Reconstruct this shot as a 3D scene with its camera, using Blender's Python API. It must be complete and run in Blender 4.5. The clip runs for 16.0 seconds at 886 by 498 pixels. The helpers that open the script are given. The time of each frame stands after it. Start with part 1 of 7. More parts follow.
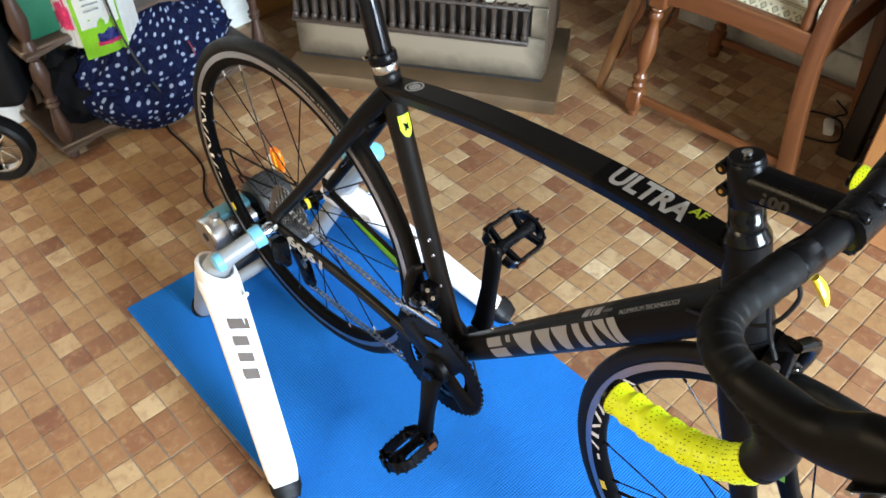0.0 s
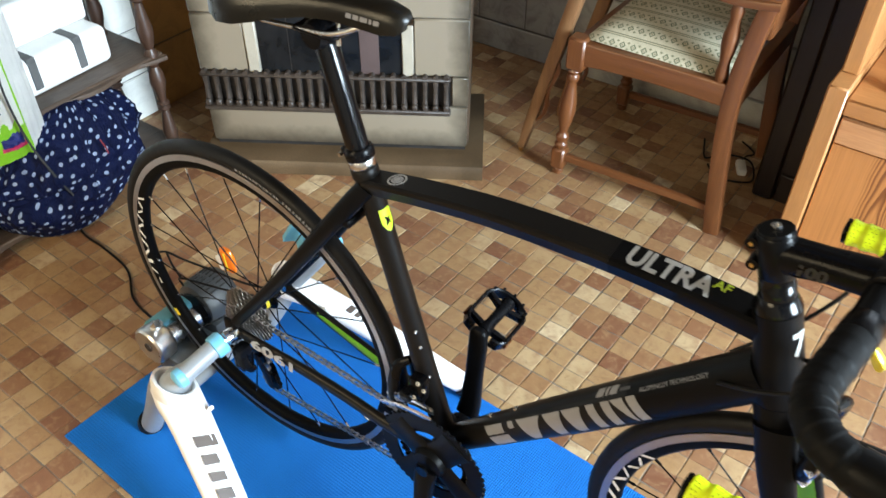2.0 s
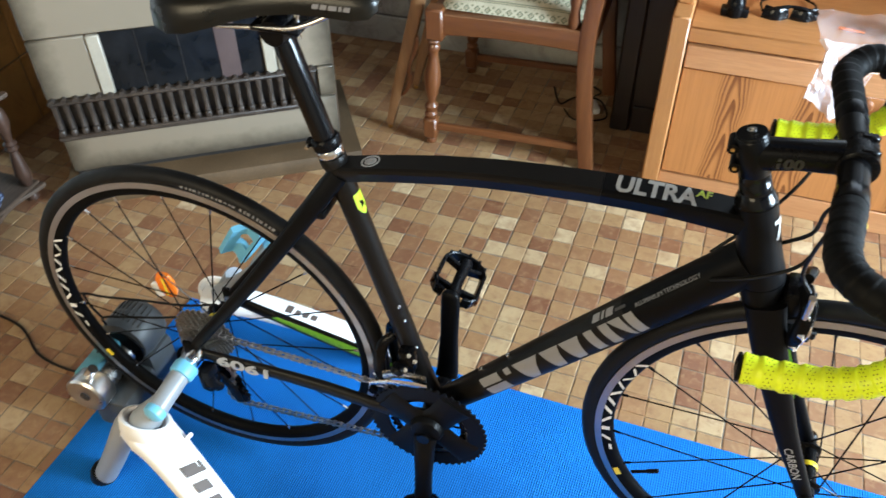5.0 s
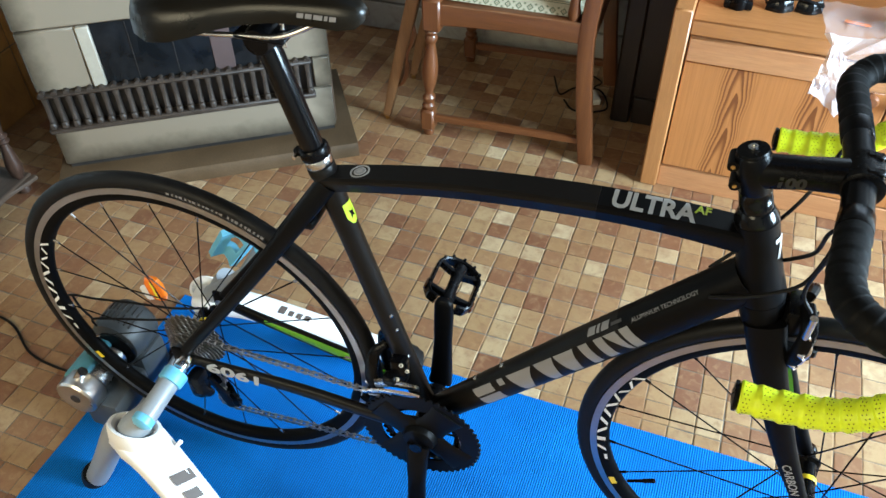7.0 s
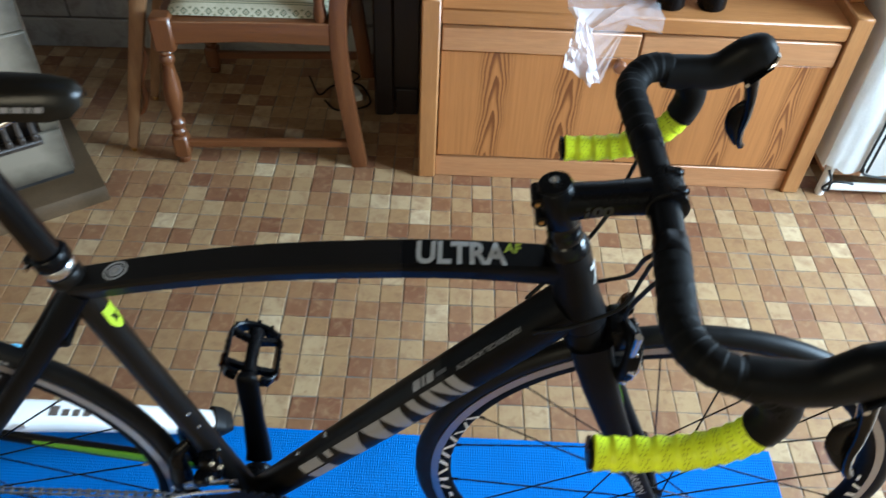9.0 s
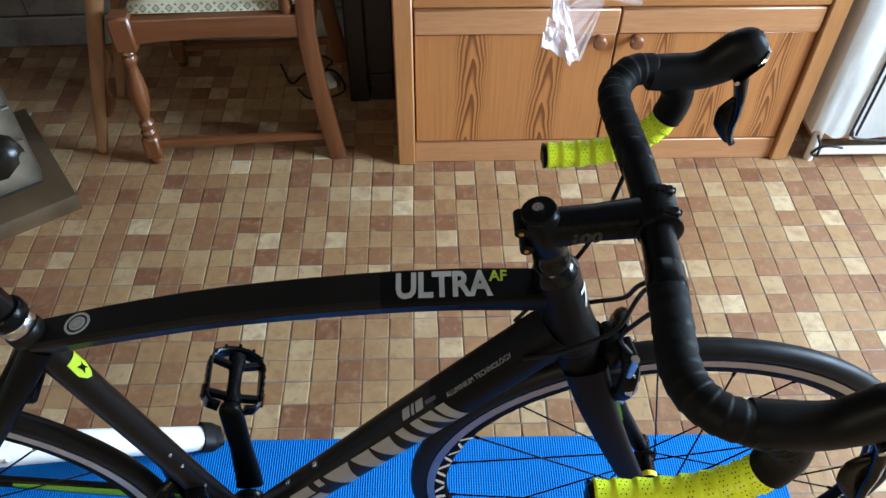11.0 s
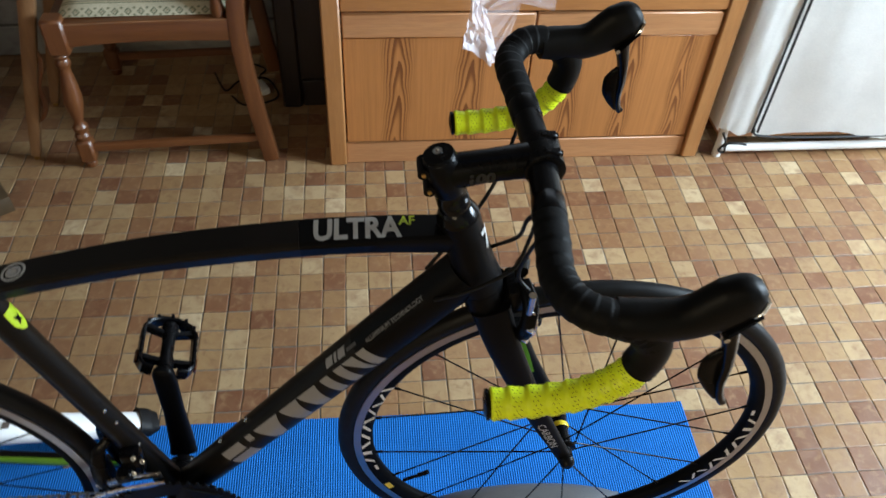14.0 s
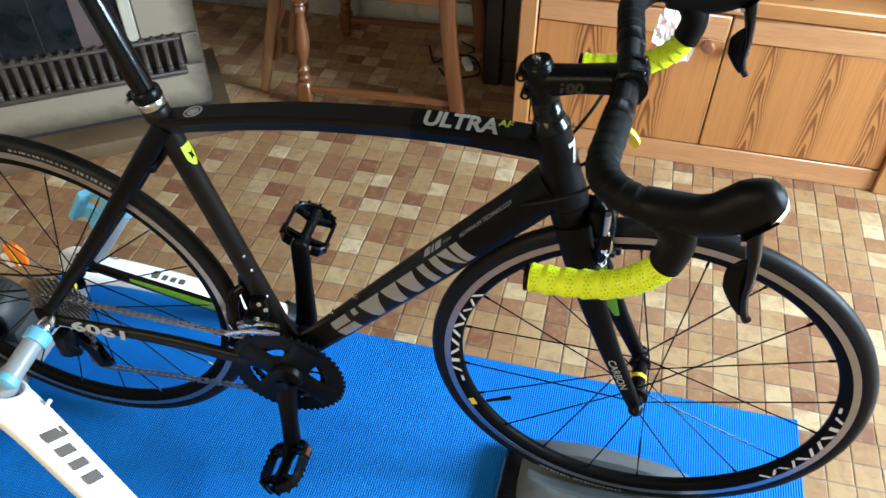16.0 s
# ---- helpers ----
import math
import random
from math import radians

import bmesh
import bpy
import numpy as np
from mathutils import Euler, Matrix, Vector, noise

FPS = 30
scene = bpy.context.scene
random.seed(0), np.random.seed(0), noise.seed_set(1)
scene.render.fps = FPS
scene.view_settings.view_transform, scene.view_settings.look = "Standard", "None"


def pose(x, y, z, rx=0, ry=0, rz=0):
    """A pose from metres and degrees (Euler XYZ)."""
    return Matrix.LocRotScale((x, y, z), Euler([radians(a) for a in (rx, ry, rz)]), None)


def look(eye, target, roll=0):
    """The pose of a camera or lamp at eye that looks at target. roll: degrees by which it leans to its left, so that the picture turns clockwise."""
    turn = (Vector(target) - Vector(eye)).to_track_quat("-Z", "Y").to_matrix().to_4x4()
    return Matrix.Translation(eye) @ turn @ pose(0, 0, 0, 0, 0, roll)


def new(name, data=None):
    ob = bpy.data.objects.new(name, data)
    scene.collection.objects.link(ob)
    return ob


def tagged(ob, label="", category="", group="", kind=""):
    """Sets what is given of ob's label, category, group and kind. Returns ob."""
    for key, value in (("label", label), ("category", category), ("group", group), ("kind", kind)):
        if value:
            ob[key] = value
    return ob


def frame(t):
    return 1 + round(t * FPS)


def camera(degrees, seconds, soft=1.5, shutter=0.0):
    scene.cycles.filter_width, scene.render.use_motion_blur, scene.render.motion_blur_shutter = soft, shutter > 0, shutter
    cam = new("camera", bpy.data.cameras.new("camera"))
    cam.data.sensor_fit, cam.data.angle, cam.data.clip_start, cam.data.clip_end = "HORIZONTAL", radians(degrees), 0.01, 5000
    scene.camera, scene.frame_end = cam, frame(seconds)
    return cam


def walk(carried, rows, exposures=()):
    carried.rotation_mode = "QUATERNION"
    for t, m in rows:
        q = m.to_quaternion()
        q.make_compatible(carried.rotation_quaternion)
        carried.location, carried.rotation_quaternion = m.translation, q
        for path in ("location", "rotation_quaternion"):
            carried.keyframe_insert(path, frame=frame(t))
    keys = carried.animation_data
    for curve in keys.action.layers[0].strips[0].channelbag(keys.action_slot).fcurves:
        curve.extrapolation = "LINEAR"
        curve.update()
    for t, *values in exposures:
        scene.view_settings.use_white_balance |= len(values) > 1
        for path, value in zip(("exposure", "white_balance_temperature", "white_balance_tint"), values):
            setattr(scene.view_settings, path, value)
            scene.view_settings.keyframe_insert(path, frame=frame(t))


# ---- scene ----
cam = camera(58.0, 16.0, 1.5, 0.4)
PATH = [
    (0, (0.993, -0.62, 1.406), (-0.008, 0.377, -0.009), -0.5),
    (0.5, (0.952, -0.688, 1.414), (-0.011, 0.427, 0.061), 0.6),
    (1, (0.944, -0.697, 1.409), (0.027, 0.477, 0.074), 2.0),
    (1.5, (0.937, -0.711, 1.414), (0.048, 0.496, 0.09), 1.7),
    (2, (0.851, -0.66, 1.415), (-0.011, 0.58, 0.103), 0.3),
    (2.5, (0.76, -0.655, 1.423), (-0.065, 0.583, 0.087), -1.0),
    (3, (0.688, -0.756, 1.423), (-0.029, 0.485, 0.029), -3.2),
    (3.5, (0.671, -0.79, 1.419), (0.024, 0.459, -0.003), -2.8),
    (4, (0.664, -0.804, 1.418), (0.056, 0.48, 0.01), -1.6),
    (4.5, (0.673, -0.802, 1.426), (0.12, 0.542, 0.051), -1.5),
    (5, (0.683, -0.799, 1.428), (0.218, 0.611, 0.087), -0.7),
    (5.2, (0.686, -0.802, 1.43), (0.247, 0.627, 0.102), -0.5),
    (7.3, (0.677, -0.743, 1.441), (0.219, 0.62, 0.05), -0.8),
    (7.5, (0.629, -0.748, 1.438), (0.24, 0.627, 0.039), -1.0),
    (8, (0.574, -0.743, 1.433), (0.359, 0.663, 0.027), 0.0),
    (8.5, (0.581, -0.701, 1.437), (0.553, 0.722, 0.031), 1.9),
    (9, (0.639, -0.595, 1.439), (0.714, 0.814, 0.022), 3.1),
    (9.2, (0.667, -0.558, 1.44), (0.755, 0.838, 0.011), 3.9),
    (11.3, (0.65, -0.511, 1.454), (0.758, 0.83, -0.027), 0.2),
    (11.5, (0.656, -0.511, 1.456), (0.779, 0.83, -0.022), 0.4),
    (12, (0.662, -0.513, 1.458), (0.82, 0.833, -0.012), 1.1),
    (12.5, (0.661, -0.517, 1.458), (0.875, 0.837, 0.002), 2.2),
    (13, (0.654, -0.526, 1.454), (0.934, 0.824, 0.005), 2.8),
    (13.5, (0.631, -0.569, 1.461), (0.936, 0.778, 0.015), 2.4),
    (14, (0.676, -0.637, 1.453), (0.918, 0.743, 0.025), 3.6),
    (14.5, (0.79, -0.733, 1.425), (0.818, 0.679, 0.01), 4.9),
    (15, (0.834, -0.799, 1.421), (0.691, 0.592, -0.008), 2.4),
    (15.5, (0.839, -0.817, 1.419), (0.616, 0.574, 0.0), 0.8),
    (16, (0.829, -0.828, 1.421), (0.553, 0.586, 0.033), 0.5),
]
walk(cam, [(t, look(eye, target, roll)) for t, eye, target, roll in PATH], [(0, 1.6, 6420, 13), (1.5, 1.6, 6440, 11), (3.5, 1.58, 6450, 10), (5, 1.49, 6130, 9), (7.5, 1.45, 5870, 4), (8.5, 1.28, 5830, 3), (9, 0.94, 5650, 6), (11.5, 0.82, 5850, 10), (12.5, 0.58, 6000, 10), (13.5, 0.38, 6270, 10), (14, 0.5, 6380, 11), (14.5, 0.76, 6320, 10), (15, 1.06, 6250, 9), (16, 1.27, 6050, 7)])

# ---- world and light ----
world = bpy.data.worlds.new("sky")
scene.world = world
world.use_nodes = True
wn = world.node_tree
sky = wn.nodes.new("ShaderNodeTexSky")
sky.sky_type, sky.sun_disc = "NISHITA", False
sky.sun_elevation, sky.sun_rotation = radians(40), radians(120)
wn.links.new(sky.outputs[0], wn.nodes["Background"].inputs[0])
wn.nodes["Background"].inputs[1].default_value = 0.06


def window_light(name, place, target, width, height, watts, colour):
    lamp = bpy.data.lights.new(name, "AREA")
    lamp.shape, lamp.size, lamp.size_y, lamp.energy, lamp.color = "RECTANGLE", width, height, watts, colour
    ob = new(name, lamp)
    ob.matrix_world = look(place, target)
    return ob


window_light("daylight_east", (3.66, 0.10, 1.55), (0.0, 0.30, 0.90), 1.30, 1.25, 181, (0.705, 0.875, 1.0))
# warm fill added for the floor on the left, from an unseen source
window_light("daylight_south", (-0.40, -2.26, 1.6), (-0.60, -0.7, 0.0), 1.3, 1.15, 17, (1.0, 0.79, 0.46))
window_light("daylight_north", (1.60, 1.735, 1.43), (1.60, -0.5, 1.0), 1.3, 0.85, 3, (0.86, 0.94, 1.0))

# ---- materials ----


def nodes_of(name):
    m = bpy.data.materials.new(name)
    m.use_nodes = True
    t = m.node_tree
    return m, t, t.nodes["Principled BSDF"]


def node(t, kind, **values):
    n = t.nodes.new(kind)
    for key, value in values.items():
        n.inputs[key].default_value = value
    return n


def mixed(t, fac, a, b, blend="MIX"):
    n = t.nodes.new("ShaderNodeMix")
    n.data_type, n.blend_type = "RGBA", blend
    for socket, value in ((n.inputs[0], fac), (n.inputs[6], a), (n.inputs[7], b)):
        if hasattr(value, "links"):
            t.links.new(value, socket)
        else:
            socket.default_value = value if isinstance(value, (int, float)) else (*value, 1)
    return n.outputs[2]


def ranged(t, value, a, b, c, d):
    n = t.nodes.new("ShaderNodeMapRange")
    t.links.new(value, n.inputs[0])
    for i, v in enumerate((a, b, c, d)):
        n.inputs[i + 1].default_value = v
    return n.outputs[0]


def coords(t, scale=(1, 1, 1), turn=(0, 0, 0)):
    c, m = t.nodes.new("ShaderNodeTexCoord"), t.nodes.new("ShaderNodeMapping")
    t.links.new(c.outputs["Object"], m.inputs[0])
    m.inputs["Scale"].default_value = scale
    m.inputs["Rotation"].default_value = [radians(a) for a in turn]
    return m.outputs[0]


def noise_of(t, vector, scale, detail=4.0, rough=0.6, warp=0.0):
    n = node(t, "ShaderNodeTexNoise", Scale=scale, Detail=detail, Roughness=rough, Distortion=warp)
    t.links.new(vector, n.inputs[0])
    return n.outputs[0]


def bumped(t, shader, height, strength, distance):
    b = node(t, "ShaderNodeBump", Strength=strength, Distance=distance)
    t.links.new(height, b.inputs["Height"])
    t.links.new(b.outputs[0], shader.inputs["Normal"])


def plain(name, colour, rough=0.5, metal=0.0, vary=0.12, coarse=14.0, fine=220.0, bump=0.15, depth=0.0006, coat=0.0, spec=0.5):
    """A surface with faint stains, fine grain and uneven gloss."""
    m, t, s = nodes_of(name)
    v = coords(t)
    a, b = noise_of(t, v, coarse), noise_of(t, v, fine, 3)
    shade = ranged(t, a, 0.3, 0.7, 1 - vary, 1 + vary)
    shade2 = ranged(t, b, 0.3, 0.7, 1 - vary * 0.6, 1 + vary * 0.6)
    both = t.nodes.new("ShaderNodeMath")
    both.operation = "MULTIPLY"
    t.links.new(shade, both.inputs[0])
    t.links.new(shade2, both.inputs[1])
    tint = t.nodes.new("ShaderNodeVectorMath")
    tint.operation = "SCALE"
    tint.inputs[0].default_value = colour
    t.links.new(both.outputs[0], tint.inputs["Scale"])
    t.links.new(tint.outputs[0], s.inputs["Base Color"])
    t.links.new(ranged(t, a, 0.3, 0.7, max(0.02, rough * 0.85), min(1.0, rough * 1.15)), s.inputs["Roughness"])
    s.inputs["Metallic"].default_value = metal
    s.inputs["Coat Weight"].default_value = coat
    s.inputs["Specular IOR Level"].default_value = spec
    bumped(t, s, b, bump, depth)
    return m


def timber(name, dark, light, axis=0, rough=0.4, scale=1.0, bump=0.25, coat=0.0):
    """Wood whose grain runs along one axis of its object."""
    m, t, s = nodes_of(name)
    stretch = [9.0 * scale] * 3
    stretch[axis] = 0.7 * scale
    v = coords(t, stretch)
    grain = noise_of(t, v, 4.0, 6, 0.65, 0.6)
    fine = noise_of(t, v, 26.0, 4, 0.7)
    blot = noise_of(t, coords(t), 5.0, 3)
    c = mixed(t, ranged(t, grain, 0.3, 0.7, 0, 1), dark, light)
    c = mixed(t, ranged(t, fine, 0.35, 0.75, 0.0, 0.45), c, [x * 0.55 for x in dark])
    c = mixed(t, ranged(t, blot, 0.35, 0.7, 0.0, 0.3), c, [x * 0.75 for x in light])
    t.links.new(c, s.inputs["Base Color"])
    t.links.new(ranged(t, fine, 0.3, 0.7, rough * 0.8, rough * 1.2), s.inputs["Roughness"])
    s.inputs["Coat Weight"].default_value = coat
    s.inputs["Coat Roughness"].default_value = 0.25
    bumped(t, s, fine, bump, 0.0006)
    return m


def veneer(name, pale, dark, first, spacing):
    """Pine veneer: nested flame figures round upright centre lines, straight grain between."""
    m, t, s = nodes_of(name)
    c = t.nodes.new("ShaderNodeTexCoord")
    sep = t.nodes.new("ShaderNodeSeparateXYZ")
    t.links.new(c.outputs["Object"], sep.inputs[0])

    def op(kind, a, b=0.0):
        n = t.nodes.new("ShaderNodeMath")
        n.operation = kind
        for k, value in enumerate((a, b)):
            if isinstance(value, (int, float)):
                n.inputs[k].default_value = value
            else:
                t.links.new(value, n.inputs[k])
        return n.outputs[0]
    warp = op("MULTIPLY", op("SUBTRACT", noise_of(t, coords(t, (3, 1, 1.6)), 2.2, 2), 0.5), 0.15)
    u = op("SUBTRACT", op("FRACT", op("DIVIDE", op("ADD", op("SUBTRACT", sep.outputs[0], first - spacing / 2), op("MULTIPLY", warp, 0.35)), spacing)), 0.5)
    far = op("ABSOLUTE", u)
    arch = op("ADD", op("ADD", sep.outputs[2], warp), op("MULTIPLY", op("POWER", far, 1.6), 5.2))
    saw = op("FRACT", op("MULTIPLY", arch, 9.5))
    line = ranged(t, saw, 0.38, 0.72, 0.0, 1.0)
    flame = ranged(t, far, 0.13, 0.23, 1.0, 0.05)
    fine = noise_of(t, coords(t, (150, 150, 3)), 1.5, 5, 0.7)
    blot = noise_of(t, c.outputs["Object"], 3.0, 3)
    col = mixed(t, op("MULTIPLY", op("MULTIPLY", line, flame), ranged(t, blot, 0.3, 0.6, 0.75, 1.0)), pale, dark)
    col = mixed(t, ranged(t, fine, 0.42, 0.75, 0.0, 0.34), col, [x * 0.8 for x in dark])
    col = mixed(t, ranged(t, blot, 0.35, 0.7, 0.0, 0.3), col, [x * 0.72 for x in pale])
    t.links.new(col, s.inputs["Base Color"])
    s.inputs["Roughness"].default_value = 0.38
    bumped(t, s, fine, 0.2, 0.0004)
    return m


def floor_tile(name, per_object):
    """Old glazed clay: each tile with a tone of its own, clouded inside and worn."""
    m, t, s = nodes_of(name)
    if per_object:
        tone = t.nodes.new("ShaderNodeObjectInfo").outputs["Random"]
        g = t.nodes.new("ShaderNodeNewGeometry")
        v = g.outputs["Position"]
    else:
        g = t.nodes.new("ShaderNodeNewGeometry")
        tone, v = g.outputs["Random Per Island"], g.outputs["Position"]
    ramp = t.nodes.new("ShaderNodeValToRGB")
    e = ramp.color_ramp.elements
    stops = ((0.0, (0.154, 0.059, 0.029)), (0.11, (0.196, 0.084, 0.040)), (0.22, (0.239, 0.117, 0.053)), (0.36, (0.270, 0.142, 0.063)), (0.50, (0.299, 0.170, 0.075)),
             (0.63, (0.321, 0.190, 0.085)), (0.76, (0.348, 0.217, 0.101)), (0.89, (0.397, 0.266, 0.134)), (0.96, (0.469, 0.339, 0.189)), (1.0, (0.556, 0.425, 0.257)))
    e[0].position, e[0].color = stops[0][0], (*stops[0][1], 1)
    e[1].position, e[1].color = stops[-1][0], (*stops[-1][1], 1)
    for p, c in stops[1:-1]:
        n = e.new(p)
        n.color = (*c, 1)
    t.links.new(tone, ramp.inputs[0])
    cloud = noise_of(t, v, 30.0, 3, 0.55, 0.3)
    other = noise_of(t, v, 47.0, 3, 0.6, 0.5)
    wide = noise_of(t, v, 3.2, 3)
    fine = noise_of(t, v, 330.0, 3)
    c = mixed(t, ranged(t, cloud, 0.46, 0.68, 0.0, 0.55), ramp.outputs[0], (0.235, 0.115, 0.055))
    c = mixed(t, ranged(t, other, 0.52, 0.70, 0.0, 0.45), c, (0.385, 0.25, 0.122))
    c = mixed(t, ranged(t, other, 0.30, 0.44, 0.40, 0.0), c, (0.165, 0.076, 0.036))
    c = mixed(t, ranged(t, wide, 0.35, 0.7, 0.0, 0.22), c, (0.22, 0.12, 0.062))
    c = mixed(t, ranged(t, fine, 0.5, 0.8, 0.0, 0.22), c, (0.17, 0.10, 0.058))
    t.links.new(c, s.inputs["Base Color"])
    t.links.new(ranged(t, cloud, 0.3, 0.7, 0.32, 0.50), s.inputs["Roughness"])
    s.inputs["Specular IOR Level"].default_value = 0.48
    bumped(t, s, cloud, 0.5, 0.0020)
    return m


def wall_tile(name, base, vein, rough=0.2):
    m, t, s = nodes_of(name)
    v = t.nodes.new("ShaderNodeNewGeometry").outputs["Position"]
    n1, n2 = noise_of(t, v, 9.0, 6, 0.65, 1.2), noise_of(t, v, 70.0, 3)
    c = mixed(t, ranged(t, n1, 0.45, 0.7, 0.0, 0.75), base, vein)
    c = mixed(t, ranged(t, n2, 0.5, 0.8, 0.0, 0.25), c, [x * 0.7 for x in base])
    t.links.new(c, s.inputs["Base Color"])
    s.inputs["Roughness"].default_value = rough
    bumped(t, s, n1, 0.2, 0.001)
    return m


def dotted(name, ground, dot):
    """Cotton printed with white dots of uneven size."""
    m, t, s = nodes_of(name)
    v = coords(t)
    vo = node(t, "ShaderNodeTexVoronoi", Scale=34.0, Randomness=0.75)
    vo.voronoi_dimensions = "2D"
    t.links.new(t.nodes.new("ShaderNodeTexCoord").outputs["UV"], vo.inputs["Vector"])
    fine = noise_of(t, v, 400.0, 2)
    wide = noise_of(t, v, 9.0, 3)
    g = mixed(t, ranged(t, wide, 0.3, 0.7, 0, 1), [x * 0.6 for x in ground], ground)
    c = mixed(t, ranged(t, vo.outputs["Distance"], 0.15, 0.20, 1.0, 0.0), g, dot)
    t.links.new(c, s.inputs["Base Color"])
    s.inputs["Roughness"].default_value = 0.75
    s.inputs["Specular IOR Level"].default_value = 0.15
    folds = noise_of(t, coords(t, (1, 1, 0.45)), 24.0, 4, 0.55, 1.5)
    bumped(t, s, folds, 1.0, 0.028)
    return m


def ribbed(name, colour):
    """Foam mat with fine ribs across its length, the shade of the grooves coloured in."""
    m, t, s = nodes_of(name)
    v = coords(t)
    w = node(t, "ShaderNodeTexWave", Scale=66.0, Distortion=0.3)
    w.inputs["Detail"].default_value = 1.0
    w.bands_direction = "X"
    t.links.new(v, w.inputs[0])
    cross = node(t, "ShaderNodeTexWave", Scale=52.0, Distortion=0.3)
    cross.bands_direction = "Y"
    t.links.new(v, cross.inputs[0])
    a, b = noise_of(t, v, 6.0, 4), noise_of(t, v, 500.0, 2)
    c = mixed(t, ranged(t, a, 0.3, 0.7, 0, 1), [x * 0.92 for x in colour], [x * 1.14 for x in colour])
    # groove shade painted as darker blue, following the ribs
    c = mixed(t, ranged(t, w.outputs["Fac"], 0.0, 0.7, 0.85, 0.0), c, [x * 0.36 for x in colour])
    c = mixed(t, ranged(t, b, 0.5, 0.8, 0.0, 0.25), c, [x * 1.3 for x in colour])
    t.links.new(c, s.inputs["Base Color"])
    s.inputs["Roughness"].default_value = 0.55
    s.inputs["Specular IOR Level"].default_value = 0.08
    total = t.nodes.new("ShaderNodeMath")
    total.operation = "MULTIPLY_ADD"
    t.links.new(w.outputs["Fac"], total.inputs[0])
    total.inputs[1].default_value = 1.0
    t.links.new(ranged(t, cross.outputs["Fac"], 0, 1, 0, 0.25), total.inputs[2])
    bumped(t, s, total.outputs[0], 0.8, 0.0018)
    return m


def woven_stripe(name):
    """Tapestry cushion: cream bands of green lozenges and sprigs between narrow green and brown stripes."""
    m, t, s = nodes_of(name)
    v = coords(t)
    sep = t.nodes.new("ShaderNodeSeparateXYZ")
    t.links.new(v, sep.inputs[0])

    def op(kind, a, b=0.0):
        n = t.nodes.new("ShaderNodeMath")
        n.operation = kind
        for k, value in enumerate((a, b)):
            if isinstance(value, (int, float)):
                n.inputs[k].default_value = value
            else:
                t.links.new(value, n.inputs[k])
        return n.outputs[0]
    across = op("ADD", op("MULTIPLY", sep.outputs[1], 0.8), sep.outputs[2])
    band = op("FRACT", op("DIVIDE", across, 0.062))
    du = op("ABSOLUTE", op("SUBTRACT", op("FRACT", op("DIVIDE", sep.outputs[0], 0.030)), 0.5))
    dv = op("ABSOLUTE", op("SUBTRACT", band, 0.58))
    lozenge = op("ADD", op("MULTIPLY", du, 1.0), op("MULTIPLY", dv, 1.5))
    ring = op("ABSOLUTE", op("SUBTRACT", lozenge, 0.24))
    sprig = op("ADD", op("ABSOLUTE", op("SUBTRACT", du, 0.5)), op("MULTIPLY", op("ABSOLUTE", op("SUBTRACT", dv, 0.17)), 2.2))
    weave = noise_of(t, v, 260.0, 2)
    c = mixed(t, ranged(t, noise_of(t, v, 25.0, 3), 0.3, 0.7, 0, 1), (0.40, 0.36, 0.25), (0.52, 0.47, 0.34))
    c = mixed(t, ranged(t, ring, 0.055, 0.085, 0.9, 0.0), c, (0.085, 0.105, 0.055))
    c = mixed(t, ranged(t, lozenge, 0.07, 0.10, 0.8, 0.0), c, (0.16, 0.12, 0.06))
    c = mixed(t, ranged(t, sprig, 0.13, 0.18, 0.85, 0.0), c, (0.11, 0.12, 0.06))
    c = mixed(t, ranged(t, band, 0.15, 0.17, 0.9, 0.0), c, (0.12, 0.13, 0.075))
    c = mixed(t, ranged(t, op("ABSOLUTE", op("SUBTRACT", band, 0.075)), 0.025, 0.035, 1.0, 0.0), c, (0.42, 0.37, 0.25))
    c = mixed(t, ranged(t, weave, 0.5, 0.75, 0.0, 0.35), c, (0.22, 0.20, 0.13))
    t.links.new(c, s.inputs["Base Color"])
    s.inputs["Roughness"].default_value = 0.85
    bumped(t, s, weave, 0.5, 0.001)
    return m


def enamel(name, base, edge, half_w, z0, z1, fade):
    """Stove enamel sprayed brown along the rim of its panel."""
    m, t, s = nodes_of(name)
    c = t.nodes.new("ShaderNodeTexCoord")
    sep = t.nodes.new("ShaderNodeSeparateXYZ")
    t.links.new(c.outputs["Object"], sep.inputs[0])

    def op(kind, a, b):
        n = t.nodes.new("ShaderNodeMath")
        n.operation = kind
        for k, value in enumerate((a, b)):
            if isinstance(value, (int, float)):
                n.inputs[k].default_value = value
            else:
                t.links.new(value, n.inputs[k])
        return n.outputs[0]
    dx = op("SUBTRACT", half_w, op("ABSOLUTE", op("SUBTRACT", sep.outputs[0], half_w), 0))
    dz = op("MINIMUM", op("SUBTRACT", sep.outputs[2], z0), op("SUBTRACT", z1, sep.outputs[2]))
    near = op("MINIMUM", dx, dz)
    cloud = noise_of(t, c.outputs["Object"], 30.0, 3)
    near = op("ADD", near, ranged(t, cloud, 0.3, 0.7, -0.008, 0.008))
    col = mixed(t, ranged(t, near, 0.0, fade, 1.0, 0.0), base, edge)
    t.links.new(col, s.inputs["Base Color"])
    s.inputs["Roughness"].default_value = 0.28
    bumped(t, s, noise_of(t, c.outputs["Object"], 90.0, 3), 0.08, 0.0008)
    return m


